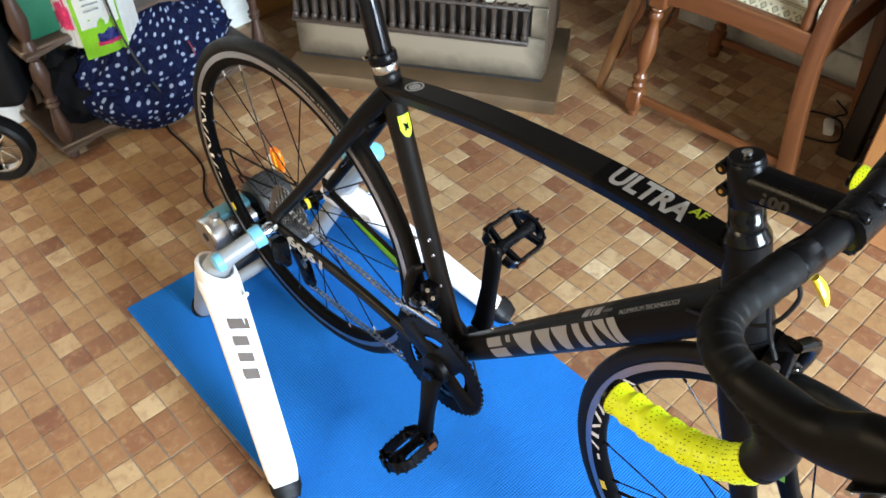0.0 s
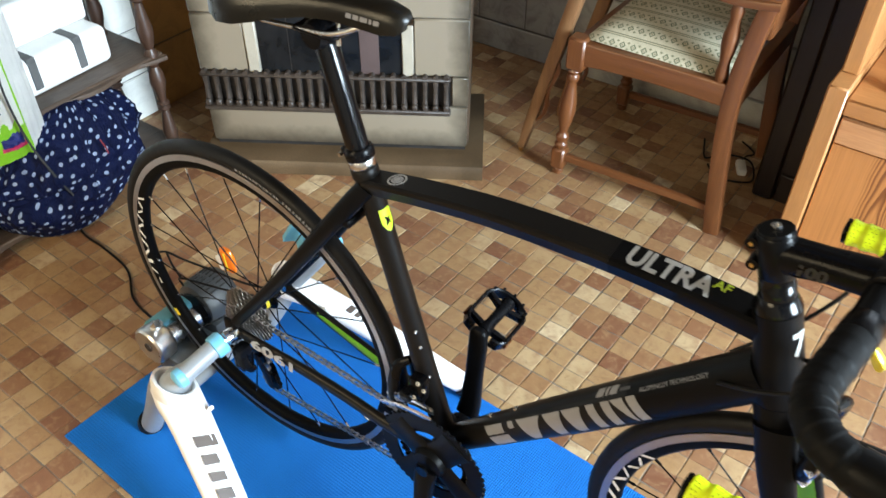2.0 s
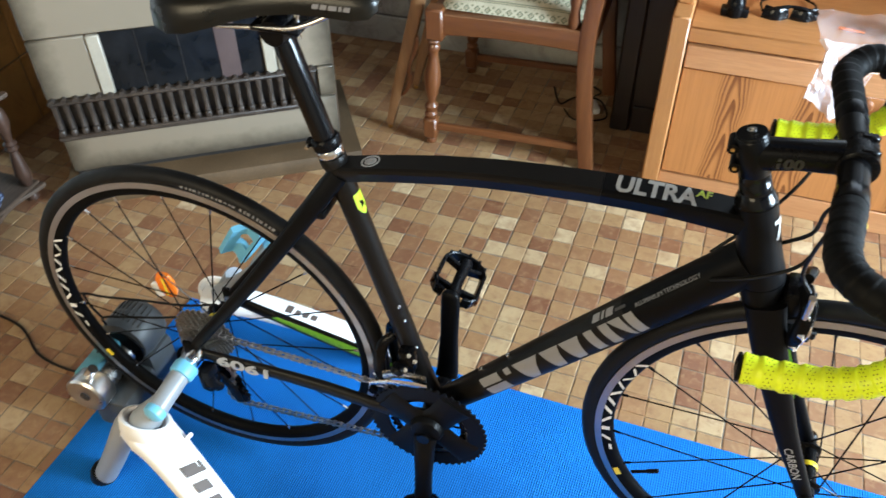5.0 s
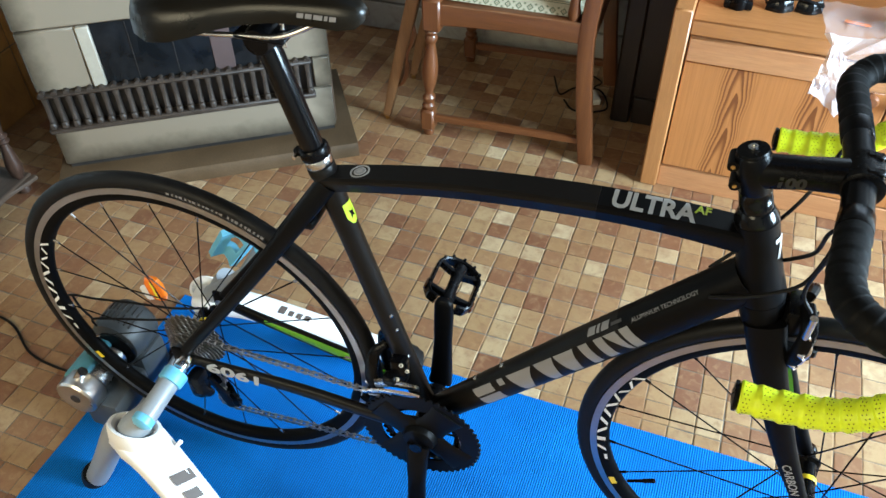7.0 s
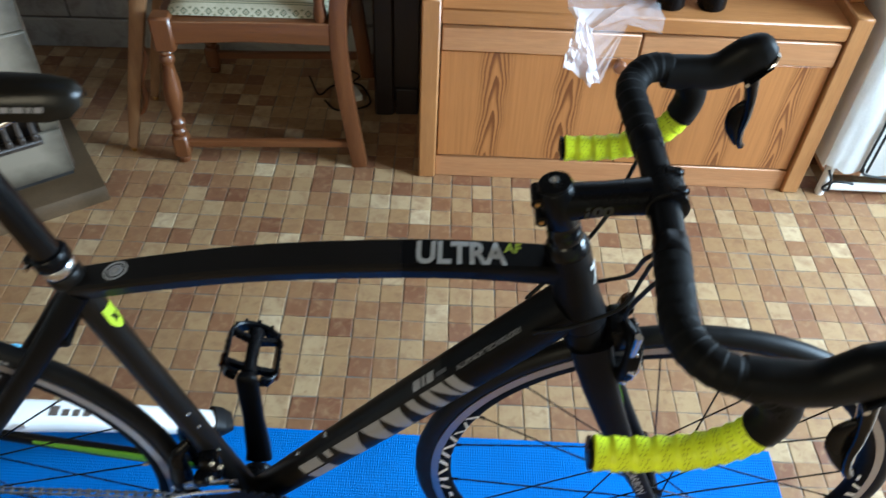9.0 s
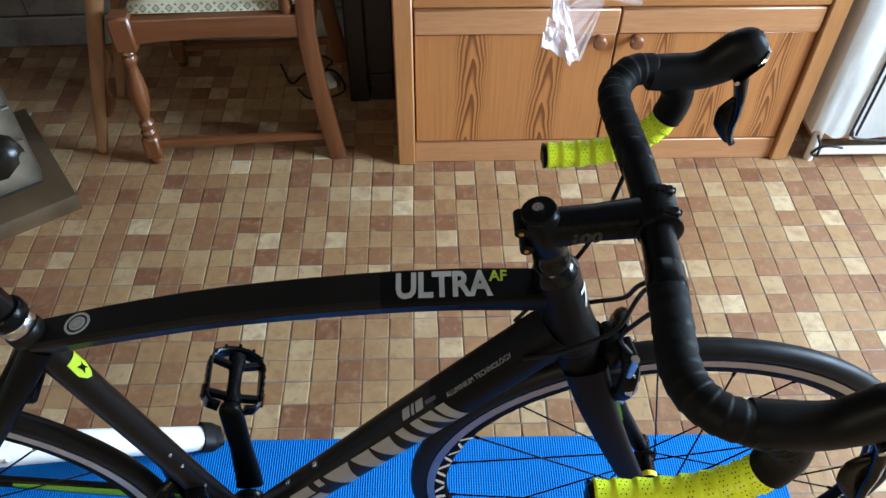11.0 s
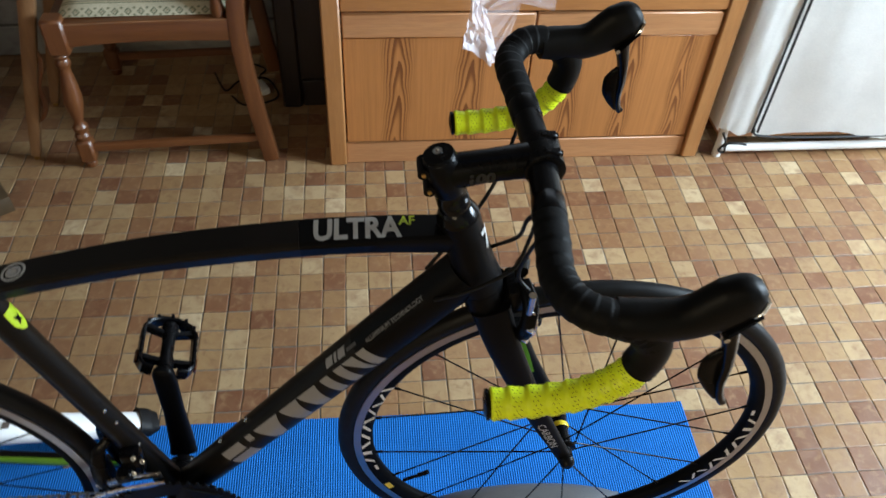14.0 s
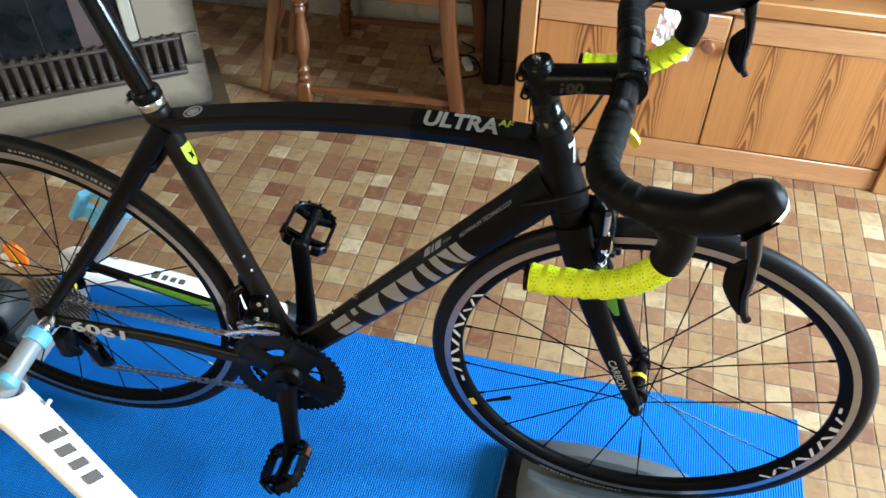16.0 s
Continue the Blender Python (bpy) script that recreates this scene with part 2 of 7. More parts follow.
M = {
    "tile": floor_tile("clay_tile", True),
    "tiles": floor_tile("clay_tiles", False),
    "grout": plain("grout", (0.16, 0.138, 0.112), 0.9, vary=0.3, coarse=9, bump=0.5, depth=0.001),
    "plaster": plain("plaster", (0.33, 0.26, 0.18), 0.9, vary=0.08, coarse=3, bump=0.3),
    "ceiling": timber("ceiling_boards", (0.12, 0.075, 0.04), (0.22, 0.145, 0.08), 0, 0.5),
    # old white tile, greyed so its colour carries the chair corner's shade
    "wall_white_shaded": wall_tile("old_white_tile_shaded", (0.40, 0.40, 0.37), (0.20, 0.19, 0.17), 0.25),
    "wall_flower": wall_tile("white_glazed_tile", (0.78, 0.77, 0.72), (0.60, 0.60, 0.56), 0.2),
    "wall_ochre": wall_tile("ochre_tile", (0.46, 0.25, 0.085), (0.26, 0.13, 0.045), 0.35),
    "wall_joint": plain("wall_joint", (0.16, 0.15, 0.14), 0.9),
    "flower": plain("flower_print", (0.45, 0.16, 0.13), 0.4),
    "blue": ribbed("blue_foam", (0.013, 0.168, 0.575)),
    "frame": plain("satin_black", (0.003, 0.003, 0.0034), 0.38, vary=0.06, bump=0.03, depth=0.0002, spec=0.085),
    "frame_grey": plain("anthracite", (0.0068, 0.0058, 0.0050), 0.36, vary=0.06, bump=0.03, depth=0.0002, spec=0.16),
    "gloss": plain("gloss_black", (0.003, 0.003, 0.0035), 0.17, vary=0.05, bump=0.02, depth=0.0002, spec=0.24),
    "rim": plain("rim_black", (0.0035, 0.0035, 0.0035), 0.5, vary=0.1, bump=0.02, depth=0.0002, spec=0.05),
    "ring": plain("chainring_black", (0.003, 0.003, 0.003), 0.4, vary=0.1, bump=0.05, depth=0.0002, spec=0.12),
    "rubber": plain("rubber", (0.006, 0.006, 0.0063), 0.5, vary=0.2, coarse=40, spec=0.16),
    "hood": plain("hood_rubber", (0.0025, 0.0025, 0.0025), 0.48, vary=0.15, bump=0.25, spec=0.13),
    "tape": plain("black_tape", (0.0035, 0.0035, 0.0035), 0.58, vary=0.2, coarse=60, bump=0.5, spec=0.10),
    "lime": plain("yellow_tape", (0.78, 0.93, 0.004), 0.5, vary=0.08, coarse=60, bump=0.3),
    "hole": plain("tape_hole", (0.02, 0.02, 0.01), 0.8),
    "plastic": plain("black_plastic", (0.003, 0.003, 0.0035), 0.27, vary=0.15, spec=0.11),
    "steel": plain("steel", (0.55, 0.55, 0.55), 0.25, 1.0, bump=0.05),
    "chrome": plain("chrome", (0.75, 0.75, 0.74), 0.12, 1.0, bump=0.03),
    "alloy": plain("brake_track", (0.40, 0.40, 0.415), 0.38, 1.0, vary=0.08, bump=0.05),
    "cog": plain("cog_steel", (0.27, 0.25, 0.22), 0.33, 1.0, vary=0.2),
    "chain": plain("chain_steel", (0.36, 0.33, 0.30), 0.36, 1.0, vary=0.25, coarse=90),
    "white": plain("white_paint", (0.80, 0.79, 0.77), 0.35, vary=0.03, bump=0.05),
    "print": plain("white_print", (0.40, 0.40, 0.385), 0.45, vary=0.04),
    "rim_white": plain("rim_white", (0.74, 0.74, 0.72), 0.4, vary=0.04),
    "grey_print": plain("grey_print", (0.23, 0.23, 0.24), 0.4, vary=0.05),
    "dim_print": plain("dim_print", (0.05, 0.046, 0.044), 0.4, vary=0.05),
    "mark_brown": plain("mark_brown", (0.085, 0.062, 0.050), 0.4, vary=0.05),
    "faint_print": plain("faint_print", (0.012, 0.012, 0.012), 0.5, vary=0.05),
    "lime_print": plain("lime_print", (0.50, 0.68, 0.02), 0.4, vary=0.05),
    "green": plain("green_decal", (0.16, 0.46, 0.02), 0.35, vary=0.05),
    "grey": plain("grey_paint", (0.27, 0.29, 0.31), 0.38, vary=0.06, bump=0.08),
    "block": plain("grey_plastic", (0.088, 0.093, 0.097), 0.5, vary=0.08, bump=0.4),
    "sky": plain("light_blue_plastic", (0.16, 0.46, 0.66), 0.4, vary=0.05),
    # the trainer's grey again, darkened for the shade beside the wheel
    "unit": plain("shaded_unit_grey", (0.050, 0.053, 0.054), 0.4, vary=0.08),
    "teal": plain("dull_teal", (0.07, 0.20, 0.24), 0.4, vary=0.08),
    "orange": plain("orange_lens", (0.95, 0.22, 0.01), 0.15, vary=0.1, coat=0.5),
    "amber": plain("yellow_mark", (0.82, 0.62, 0.02), 0.4, vary=0.05),
    "brass": plain("brass", (0.55, 0.36, 0.12), 0.35, 1.0),
    "chair": timber("chair_wood", (0.105, 0.033, 0.010), (0.180, 0.064, 0.020), 2, 0.36, coat=0.25),
    "chair_x": timber("chair_rail_wood", (0.105, 0.033, 0.010), (0.180, 0.064, 0.020), 0, 0.36, coat=0.25),
    "stand": timber("stand_wood", (0.17, 0.08, 0.033), (0.27, 0.14, 0.06), 2, 0.45),
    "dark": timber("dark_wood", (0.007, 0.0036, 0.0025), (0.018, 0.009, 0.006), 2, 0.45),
    "shelf": timber("walnut_shelf", (0.05, 0.031, 0.021), (0.105, 0.068, 0.045), 1, 0.5),
    "post": timber("walnut_post", (0.034, 0.017, 0.011), (0.07, 0.036, 0.023), 2, 0.4),
    "pine": timber("pine", (0.365, 0.144, 0.043), (0.46, 0.204, 0.065), 0, 0.4),
    "pine_z": timber("pine_upright", (0.37, 0.154, 0.048), (0.47, 0.220, 0.076), 2, 0.4),
    "rail": timber("pine_rail", (0.44, 0.194, 0.078), (0.54, 0.27, 0.118), 0, 0.42),
    "knob": timber("knob_wood", (0.17, 0.058, 0.022), (0.25, 0.098, 0.038), 2, 0.3, coat=0.4),
    "amber_dark": plain("dark_amber", (0.085, 0.026, 0.005), 0.2),
    "cushion": woven_stripe("tapestry"),
    "bag": dotted("dotted_cotton", (0.0012, 0.0046, 0.033), (0.23, 0.28, 0.39)),
    "paper": plain("white_paper", (0.78, 0.77, 0.74), 0.6, vary=0.05),
    "silver": plain("silver_print", (0.34, 0.34, 0.33), 0.4, vary=0.1),
    "black_cloth": plain("black_cloth", (0.004, 0.004, 0.005), 0.8, vary=0.3, bump=0.6, spec=0.1),
    "brushed": plain("brushed_steel", (0.62, 0.61, 0.59), 0.3, 1.0, vary=0.06, bump=0.1),
    "strap": plain("grey_strap", (0.09, 0.09, 0.09), 0.7),
    "green_bag": plain("green_bag", (0.30, 0.66, 0.03), 0.4, vary=0.08),
    "dark_green": plain("dark_green_bag", (0.008, 0.10, 0.05), 0.5),
    "pink": plain("pink_print", (0.75, 0.06, 0.18), 0.45, vary=0.3, coarse=40),
    "dark_red": plain("dark_red_cord", (0.16, 0.012, 0.016), 0.6),
    "navy": plain("navy_print", (0.02, 0.03, 0.20), 0.4),
    "fabric": plain("white_fabric", (0.88, 0.87, 0.84), 0.8, vary=0.06, coarse=6, bump=0.4),
    "piping": plain("black_piping", (0.015, 0.015, 0.015), 0.7),
    "iron": plain("cast_iron", (0.045, 0.034, 0.027), 0.5, 0.15, vary=0.35, coarse=30, bump=0.5),
    "recess_black": plain("stove_black", (0.018, 0.016, 0.015), 0.5, vary=0.3),
    "base_enamel": plain("brown_enamel", (0.066, 0.043, 0.027), 0.5, vary=0.2, coarse=8),
    "plinth_enamel": plain("ochre_brown_enamel", (0.078, 0.049, 0.025), 0.42, vary=0.25, coarse=6),
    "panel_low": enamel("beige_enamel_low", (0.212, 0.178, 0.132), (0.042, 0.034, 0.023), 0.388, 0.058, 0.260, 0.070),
    "panel_high": enamel("beige_enamel_high", (0.220, 0.186, 0.138), (0.044, 0.037, 0.026), 0.388, 0.20, 0.86, 0.070),
    "glass_strip": plain("dull_pink_strip", (0.085, 0.060, 0.058), 0.4, vary=0.1),
    "cream": plain("cream_strip", (0.35, 0.32, 0.26), 0.3, vary=0.08),
    "outlet": plain("old_white_plastic", (0.62, 0.61, 0.57), 0.4),
}


def clear_film(name, alpha):
    m, t, s = nodes_of(name)
    s.inputs["Base Color"].default_value = (0.86, 0.86, 0.92, 1)
    s.inputs["Roughness"].default_value = 0.14
    s.inputs["IOR"].default_value = 1.6
    s.inputs["Specular IOR Level"].default_value = 1.0
    s.inputs["Alpha"].default_value = alpha
    bumped(t, s, noise_of(t, coords(t), 45.0, 4, 0.7, 1.0), 0.8, 0.003)
    return m


def dark_glass():
    m, t, s = nodes_of("stove_glass")
    v = coords(t)
    n = noise_of(t, v, 12.0, 4, 0.6, 1.0)
    t.links.new(mixed(t, ranged(t, n, 0.35, 0.7, 0, 1), (0.004, 0.005, 0.006), (0.014, 0.015, 0.017)), s.inputs["Base Color"])
    s.inputs["Roughness"].default_value = 0.22
    s.inputs["Specular IOR Level"].default_value = 0.25
    return m


M["film"], M["milky"], M["glass"] = clear_film("clear_film", 0.26), clear_film("milky_film", 0.50), dark_glass()

# ---- mesh building ----
V = Vector


def part(name, bm, material, parent=None, label="", sharp=38):
    """Links a bmesh as one mesh object, under a thing or a part."""
    me = bpy.data.meshes.new(name)
    bmesh.ops.recalc_face_normals(bm, faces=bm.faces[:])
    bm.to_mesh(me)
    bm.free()
    me.materials.append(M[material])
    me.polygons.foreach_set("use_smooth", [True] * len(me.polygons))
    me.set_sharp_from_angle(angle=radians(sharp))
    ob = new(name, me)
    ob.parent = parent
    return tagged(ob, label)


def thing(name, label, category, m=None, group="", kind=""):
    ob = new(name)
    ob.empty_display_size = 0.05
    if m is not None:
        ob.matrix_world = m
    return tagged(ob, label, category, group, kind)


def solid(name, bm, material, label, category, group="", kind="", m=None):
    ob = part(name, bm, material, None, label)
    if m is not None:
        ob.matrix_world = m
    return tagged(ob, "", category, group, kind)


def B():
    return bmesh.new()


def box(bm, lo, hi, bevel=0.0, segments=1, m=None):
    made = bmesh.ops.create_cube(bm, size=1)["verts"]
    for v in made:
        v.co = V([lo[i] if v.co[i] < 0 else hi[i] for i in range(3)])
    if bevel:
        edges = list({e for v in made for e in v.link_edges})
        r = bmesh.ops.bevel(bm, geom=edges, offset=bevel, segments=segments, affect="EDGES", profile=0.5)
        made = list({v for f in r["faces"] for v in f.verts} | {v for v in made if v.is_valid})
    if m is not None:
        seen, stack = set(made), list(made)
        while stack:
            for e in stack.pop().link_edges:
                for v in e.verts:
                    if v not in seen:
                        seen.add(v)
                        stack.append(v)
        for v in seen:
            v.co = m @ v.co
    return bm


def sweep(bm, points, sizes, seg=16, side=(0, 1, 0), power=2.0, caps=True, closed=False):
    """A tube along points. sizes: a radius, or (half width, half height), one for all or one a point."""
    pts = [V(p) for p in points]
    if isinstance(sizes, (int, float)):
        sizes = [(sizes, sizes)] * len(pts)
    sizes = [(s, s) if isinstance(s, (int, float)) else s for s in sizes]
    rings, ref = [], V(side)
    for i, p in enumerate(pts):
        a = pts[i - 1] if i or closed else pts[i]
        b = pts[(i + 1) % len(pts)] if i < len(pts) - 1 or closed else pts[i]
        t = (b - a).normalized()
        s = ref - t * ref.dot(t)
        if s.length < 1e-3:
            s = t.orthogonal()
        s.normalize()
        ref = s
        n = t.cross(s)
        w, h = sizes[i]
        ring = []
        for k in range(seg):
            c, d = math.cos(2 * math.pi * k / seg), math.sin(2 * math.pi * k / seg)
            x = math.copysign(abs(c) ** (2 / power), c)
            y = math.copysign(abs(d) ** (2 / power), d)
            ring.append(bm.verts.new(p + s * (w * x) + n * (h * y)))
        rings.append(ring)
    pairs = list(zip(rings, rings[1:])) + ([(rings[-1], rings[0])] if closed else [])
    for r1, r2 in pairs:
        for k in range(seg):
            bm.faces.new((r1[k], r1[(k + 1) % seg], r2[(k + 1) % seg], r2[k]))
    if caps and not closed:
        bm.faces.new(rings[0][::-1])
        bm.faces.new(rings[-1])
    return bm


def lathe(bm, profile, origin=(0, 0, 0), axis=(0, 0, 1), seg=24, closed=False):
    """Turns (radius, height) pairs round an axis."""
    o, a = V(origin), V(axis).normalized()
    u = a.orthogonal().normalized()
    w = a.cross(u)
    rings = []
    for r, h in profile:
        if r < 1e-6:
            rings.append([bm.verts.new(o + a * h)])
        else:
            rings.append([bm.verts.new(o + a * h + (u * math.cos(2 * math.pi * k / seg) + w * math.sin(2 * math.pi * k / seg)) * r) for k in range(seg)])
    pairs = list(zip(rings, rings[1:])) + ([(rings[-1], rings[0])] if closed else [])
    for r1, r2 in pairs:
        for k in range(seg):
            a1, a2 = r1[k % len(r1)], r1[(k + 1) % len(r1)]
            b1, b2 = r2[k % len(r2)], r2[(k + 1) % len(r2)]
            quad = [a1, a2, b2, b1]
            quad = [v for i, v in enumerate(quad) if v not in quad[:i]]
            if len(quad) > 2:
                bm.faces.new(quad)
    if not closed:
        for ring, flip in ((rings[0], True), (rings[-1], False)):
            if len(ring) > 2:
                bm.faces.new(ring[::-1] if flip else ring)
    return bm


def rod(bm, a, b, r, seg=12, r2=None):
    return sweep(bm, [a, b], [r, r if r2 is None else r2], seg, side=(0.13, 0.9, 0.2))


def curve(points, n=8):
    """A smooth line through points."""
    p = [V(q) for q in points]
    p = [p[0] * 2 - p[1]] + p + [p[-1] * 2 - p[-2]]
    out = []
    for i in range(1, len(p) - 2):
        for k in range(n):
            t = k / n
            out.append(0.5 * (2 * p[i] + (p[i + 1] - p[i - 1]) * t + (2 * p[i - 1] - 5 * p[i] + 4 * p[i + 1] - p[i + 2]) * t * t
                              + (3 * p[i] - p[i - 1] - 3 * p[i + 1] + p[i + 2]) * t ** 3))
    return out + [p[-2]]


def blend(values, n=8):
    """Sizes to go with curve()."""
    out = []
    for a, b in zip(values, values[1:]):
        for k in range(n):
            t = k / n
            out.append(tuple(x + (y - x) * t for x, y in zip(a, b)) if isinstance(a, tuple) else a + (b - a) * t)
    return out + [values[-1]]


def moved(bm, m):
    bmesh.ops.transform(bm, matrix=m, verts=bm.verts[:])
    return bm


def letters(text, size, bold=0.0, squeeze=1.0, slant=0.0):
    """Flat letters as a bmesh, from the origin along x."""
    c = bpy.data.curves.new("letters", "FONT")
    c.body, c.size, c.offset, c.shear, c.resolution_u = text, size, bold * size, slant, 3
    ob = new("letters", c)
    me = bpy.data.meshes.new_from_object(ob.evaluated_get(bpy.context.evaluated_depsgraph_get()))
    bm = B()
    bm.from_mesh(me)
    bpy.data.objects.remove(ob)
    bpy.data.curves.remove(c)
    bpy.data.meshes.remove(me)
    for v in bm.verts:
        v.co.x *= squeeze
    return bm


def glyphs(widths, height, gap, slant=0.15):
    """Plain blocks in place of a wordmark."""
    bm, x = B(), 0.0
    for w in widths:
        q = [(x, 0), (x + w, 0), (x + w + slant * height, height), (x + slant * height, height)]
        bm.faces.new([bm.verts.new((a, b, 0)) for a, b in q])
        x += w + gap
    return bm


def laid(bm, to, step):
    """Cuts flat shapes into strips and lays them on a curved surface: to(u, v) gives the place."""
    for axis in (0, 1):
        lo, hi = min(v.co[axis] for v in bm.verts), max(v.co[axis] for v in bm.verts)
        for k in range(1, int((hi - lo) / step) + 1):
            n = [0, 0, 0]
            n[axis] = 1
            co = [0, 0, 0]
            co[axis] = lo + k * step
            bmesh.ops.bisect_plane(bm, geom=bm.verts[:] + bm.edges[:] + bm.faces[:], plane_co=co, plane_no=n)
    for v in bm.verts:
        v.co = to(v.co.x, v.co.y)
    return bm

# ---- the room ----
X0, X1, Y0, Y1, HIGH = -1.27, 3.7, -2.3, 1.757, 2.5


def wall_with_hole(name, lo, hi, axis, hole, material):
    """A wall slab along x or y with one window opening through it."""
    bm = B()
    a0, a1, z0, z1 = hole
    k = 0 if axis == "x" else 1
    spans = [(lo[k], a0, lo[2], hi[2]), (a1, hi[k], lo[2], hi[2]), (a0, a1, lo[2], z0), (a0, a1, z1, hi[2])]
    for s0, s1, t0, t1 in spans:
        l, h = list(lo), list(hi)
        l[k], h[k], l[2], h[2] = s0, s1, t0, t1
        box(bm, l, h)
    return tagged(part(name, bm, material), "pale plastered wall with a window opening", "wall", "", "structure")


floor = tagged(part("floor", box(B(), (X0 - 0.15, Y0 - 0.15, -0.12), (X1 + 0.15, Y1 + 0.15, -0.0017)), "grout"), "floor of small square clay tiles in ochre and brown", "floor", "", "structure")
# ceiling out of view; its opening is added and lets sky light in
bm = B()
for lo, hi in (((X0 - 0.15, Y0 - 0.15), (0.0, Y1 + 0.15)), ((1.0, Y0 - 0.15), (X1 + 0.15, Y1 + 0.15)), ((0.0, Y0 - 0.15), (1.0, -0.2)), ((0.0, 0.8), (1.0, Y1 + 0.15))):
    box(bm, (*lo, HIGH), (*hi, HIGH + 0.12))
tagged(part("ceiling", bm, "ceiling"), "brown boarded ceiling, out of view, with an added roof opening", "ceiling", "", "structure")
wall_east = wall_with_hole("wall_east", (X1, Y0, 0), (X1 + 0.15, Y1, HIGH), "y", (-0.65, 0.85, 0.90, 2.20), "plaster")
wall_south = wall_with_hole("wall_south", (X0 - 0.15, Y0 - 0.15, 0), (X1 + 0.15, Y0, HIGH), "x", (-1.10, 0.30, 1.0, 2.2), "plaster")
wall_north = wall_with_hole("wall_north", (X0 - 0.15, Y1, 0), (X1 + 0.15, Y1 + 0.15, HIGH), "x", (0.95, 2.25, 1.00, 1.85), "wall_joint")
wall_west = tagged(part("wall_west", box(B(), (X0 - 0.15, Y0, 0), (X0, Y1, HIGH)), "wall_joint"), "wall clad in white and ochre glazed tiles", "wall", "", "structure")


def window(name, m, w, h):
    win = thing(name, "white painted window with clear panes", "window", m, "", "structure")
    bm = B()
    for lo, hi in (((0, 0, 0), (w, 0.05, 0.05)), ((0, 0, h - 0.05), (w, 0.05, h)), ((0, 0, 0.05), (0.05, 0.05, h - 0.05)), ((w - 0.05, 0, 0.05), (w, 0.05, h - 0.05)), ((w / 2 - 0.03, 0, 0.05), (w / 2 + 0.03, 0.05, h - 0.05))):
        box(bm, lo, hi, 0.004)
    part("window_frame", bm, "white", win)
    part("window_sill", box(B(), (-0.03, -0.12, -0.035), (w + 0.03, 0.0, -0.003), 0.006), "white", win)
    return win


window("window_1", Matrix.Translation((X1 + 0.08, -0.65, 0.90)) @ Matrix.Rotation(radians(90), 4, "Z") @ Matrix.Translation((0, -0.05, 0)), 1.5, 1.3)
# out-of-view window, added to hold the warm fill
window("added_window_2", Matrix.Translation((-1.10, Y0 - 0.08, 1.0)), 1.4, 1.2)
window("window_3", Matrix.Translation((0.95, Y1 + 0.05, 1.00)), 1.3, 0.85)


def slab_mesh(w, h, t=0.006, e=0.003):
    """A tile in the x-z plane with a softened rim, facing -y."""
    bm = B()
    a = [bm.verts.new(p) for p in ((0, 0, 0), (w, 0, 0), (w, 0, h), (0, 0, h))]
    b = [bm.verts.new(p) for p in ((e, -t, e), (w - e, -t, e), (w - e, -t, h - e), (e, -t, h - e))]
    bm.faces.new(b)
    for k in range(4):
        bm.faces.new((a[k], a[(k + 1) % 4], b[(k + 1) % 4], b[k]))
    me = bpy.data.meshes.new("wall_tile")
    bm.to_mesh(me)
    bm.free()
    return me


def clad(wall, me, material, m, nx, nz, pitch_x, pitch_z, z0=0.0):
    me.materials.append(M[material])
    for i in range(nx):
        for k in range(nz):
            ob = new("wall_tile", me)
            ob.parent = wall
            ob.matrix_local = m @ Matrix.Translation((i * pitch_x, random.uniform(-0.001, 0.001), z0 + k * pitch_z))


clad(wall_north, slab_mesh(0.194, 0.194), "wall_white_shaded", Matrix.Translation((X0 + 0.01, Y1, 0)), 14, 4, 0.198, 0.198, 0.105)
WEST = Matrix.Translation((X0, 0, 0)) @ Matrix.Rotation(radians(90), 4, "Z")
clad(wall_west, slab_mesh(0.147, 0.147), "wall_flower", WEST @ Matrix.Translation((-0.79, 0, 0)), 10, 7, 0.15, 0.15, 0.0)
clad(wall_west, slab_mesh(0.215, 0.215), "wall_ochre", WEST @ Matrix.Translation((0.715, 0, 0)), 5, 5, 0.219, 0.219, 0.0)
tagged(part("baseboard", box(B(), (X0 + 0.012, Y1 - 0.012, 0), (1.6, Y1 - 0.0005, 0.10), 0.003), "wall_white_shaded"), "worn white tiled skirting, with the corner's shade in its grey", "baseboard", "", "structure")
for y, z in ((0.42, 0.17), (0.27, 0.32), (-0.18, 0.47), (0.57, 0.47)):
    bm = B()
    for k in range(9):
        a = random.uniform(0, 6.28)
        r = random.uniform(0.008, 0.03)
        sweep(bm, curve([(X0 + 0.0068, y, z - 0.03), (X0 + 0.0068, y + 0.4 * r * math.cos(a), z + 0.4 * r * math.sin(a)), (X0 + 0.0068, y + r * math.cos(a), z + r * math.sin(a))], 3), [(0.0002, 0.001)] * 4 + [(0.0002, 0.004)] * 2 + [(0.0002, 0.001)], 6, side=(1, 0, 0))
    part("tile_flower", bm, "flower", wall_west)

# ---- the bicycle ----
REAR, FRONT, BB = V((-0.019, 0, 0.370)), V((0.989, 0, 0.383)), V((0.404, 0, 0.300))
TOP, STEER = V((0.776, 0, 0.937)), V((-0.278, 0, 0.9606)).normalized()
TURN_RIGHT = Matrix.Translation(TOP) @ Matrix.Rotation(radians(-3.3), 4, STEER) @ Matrix.Translation(-TOP)


def steer_at(z):
    return TOP + STEER * ((z - TOP.z) / STEER.z)


bike = thing("road_bicycle", "matt black road bicycle with lime bar ends, clamped in a trainer", "bicycle")

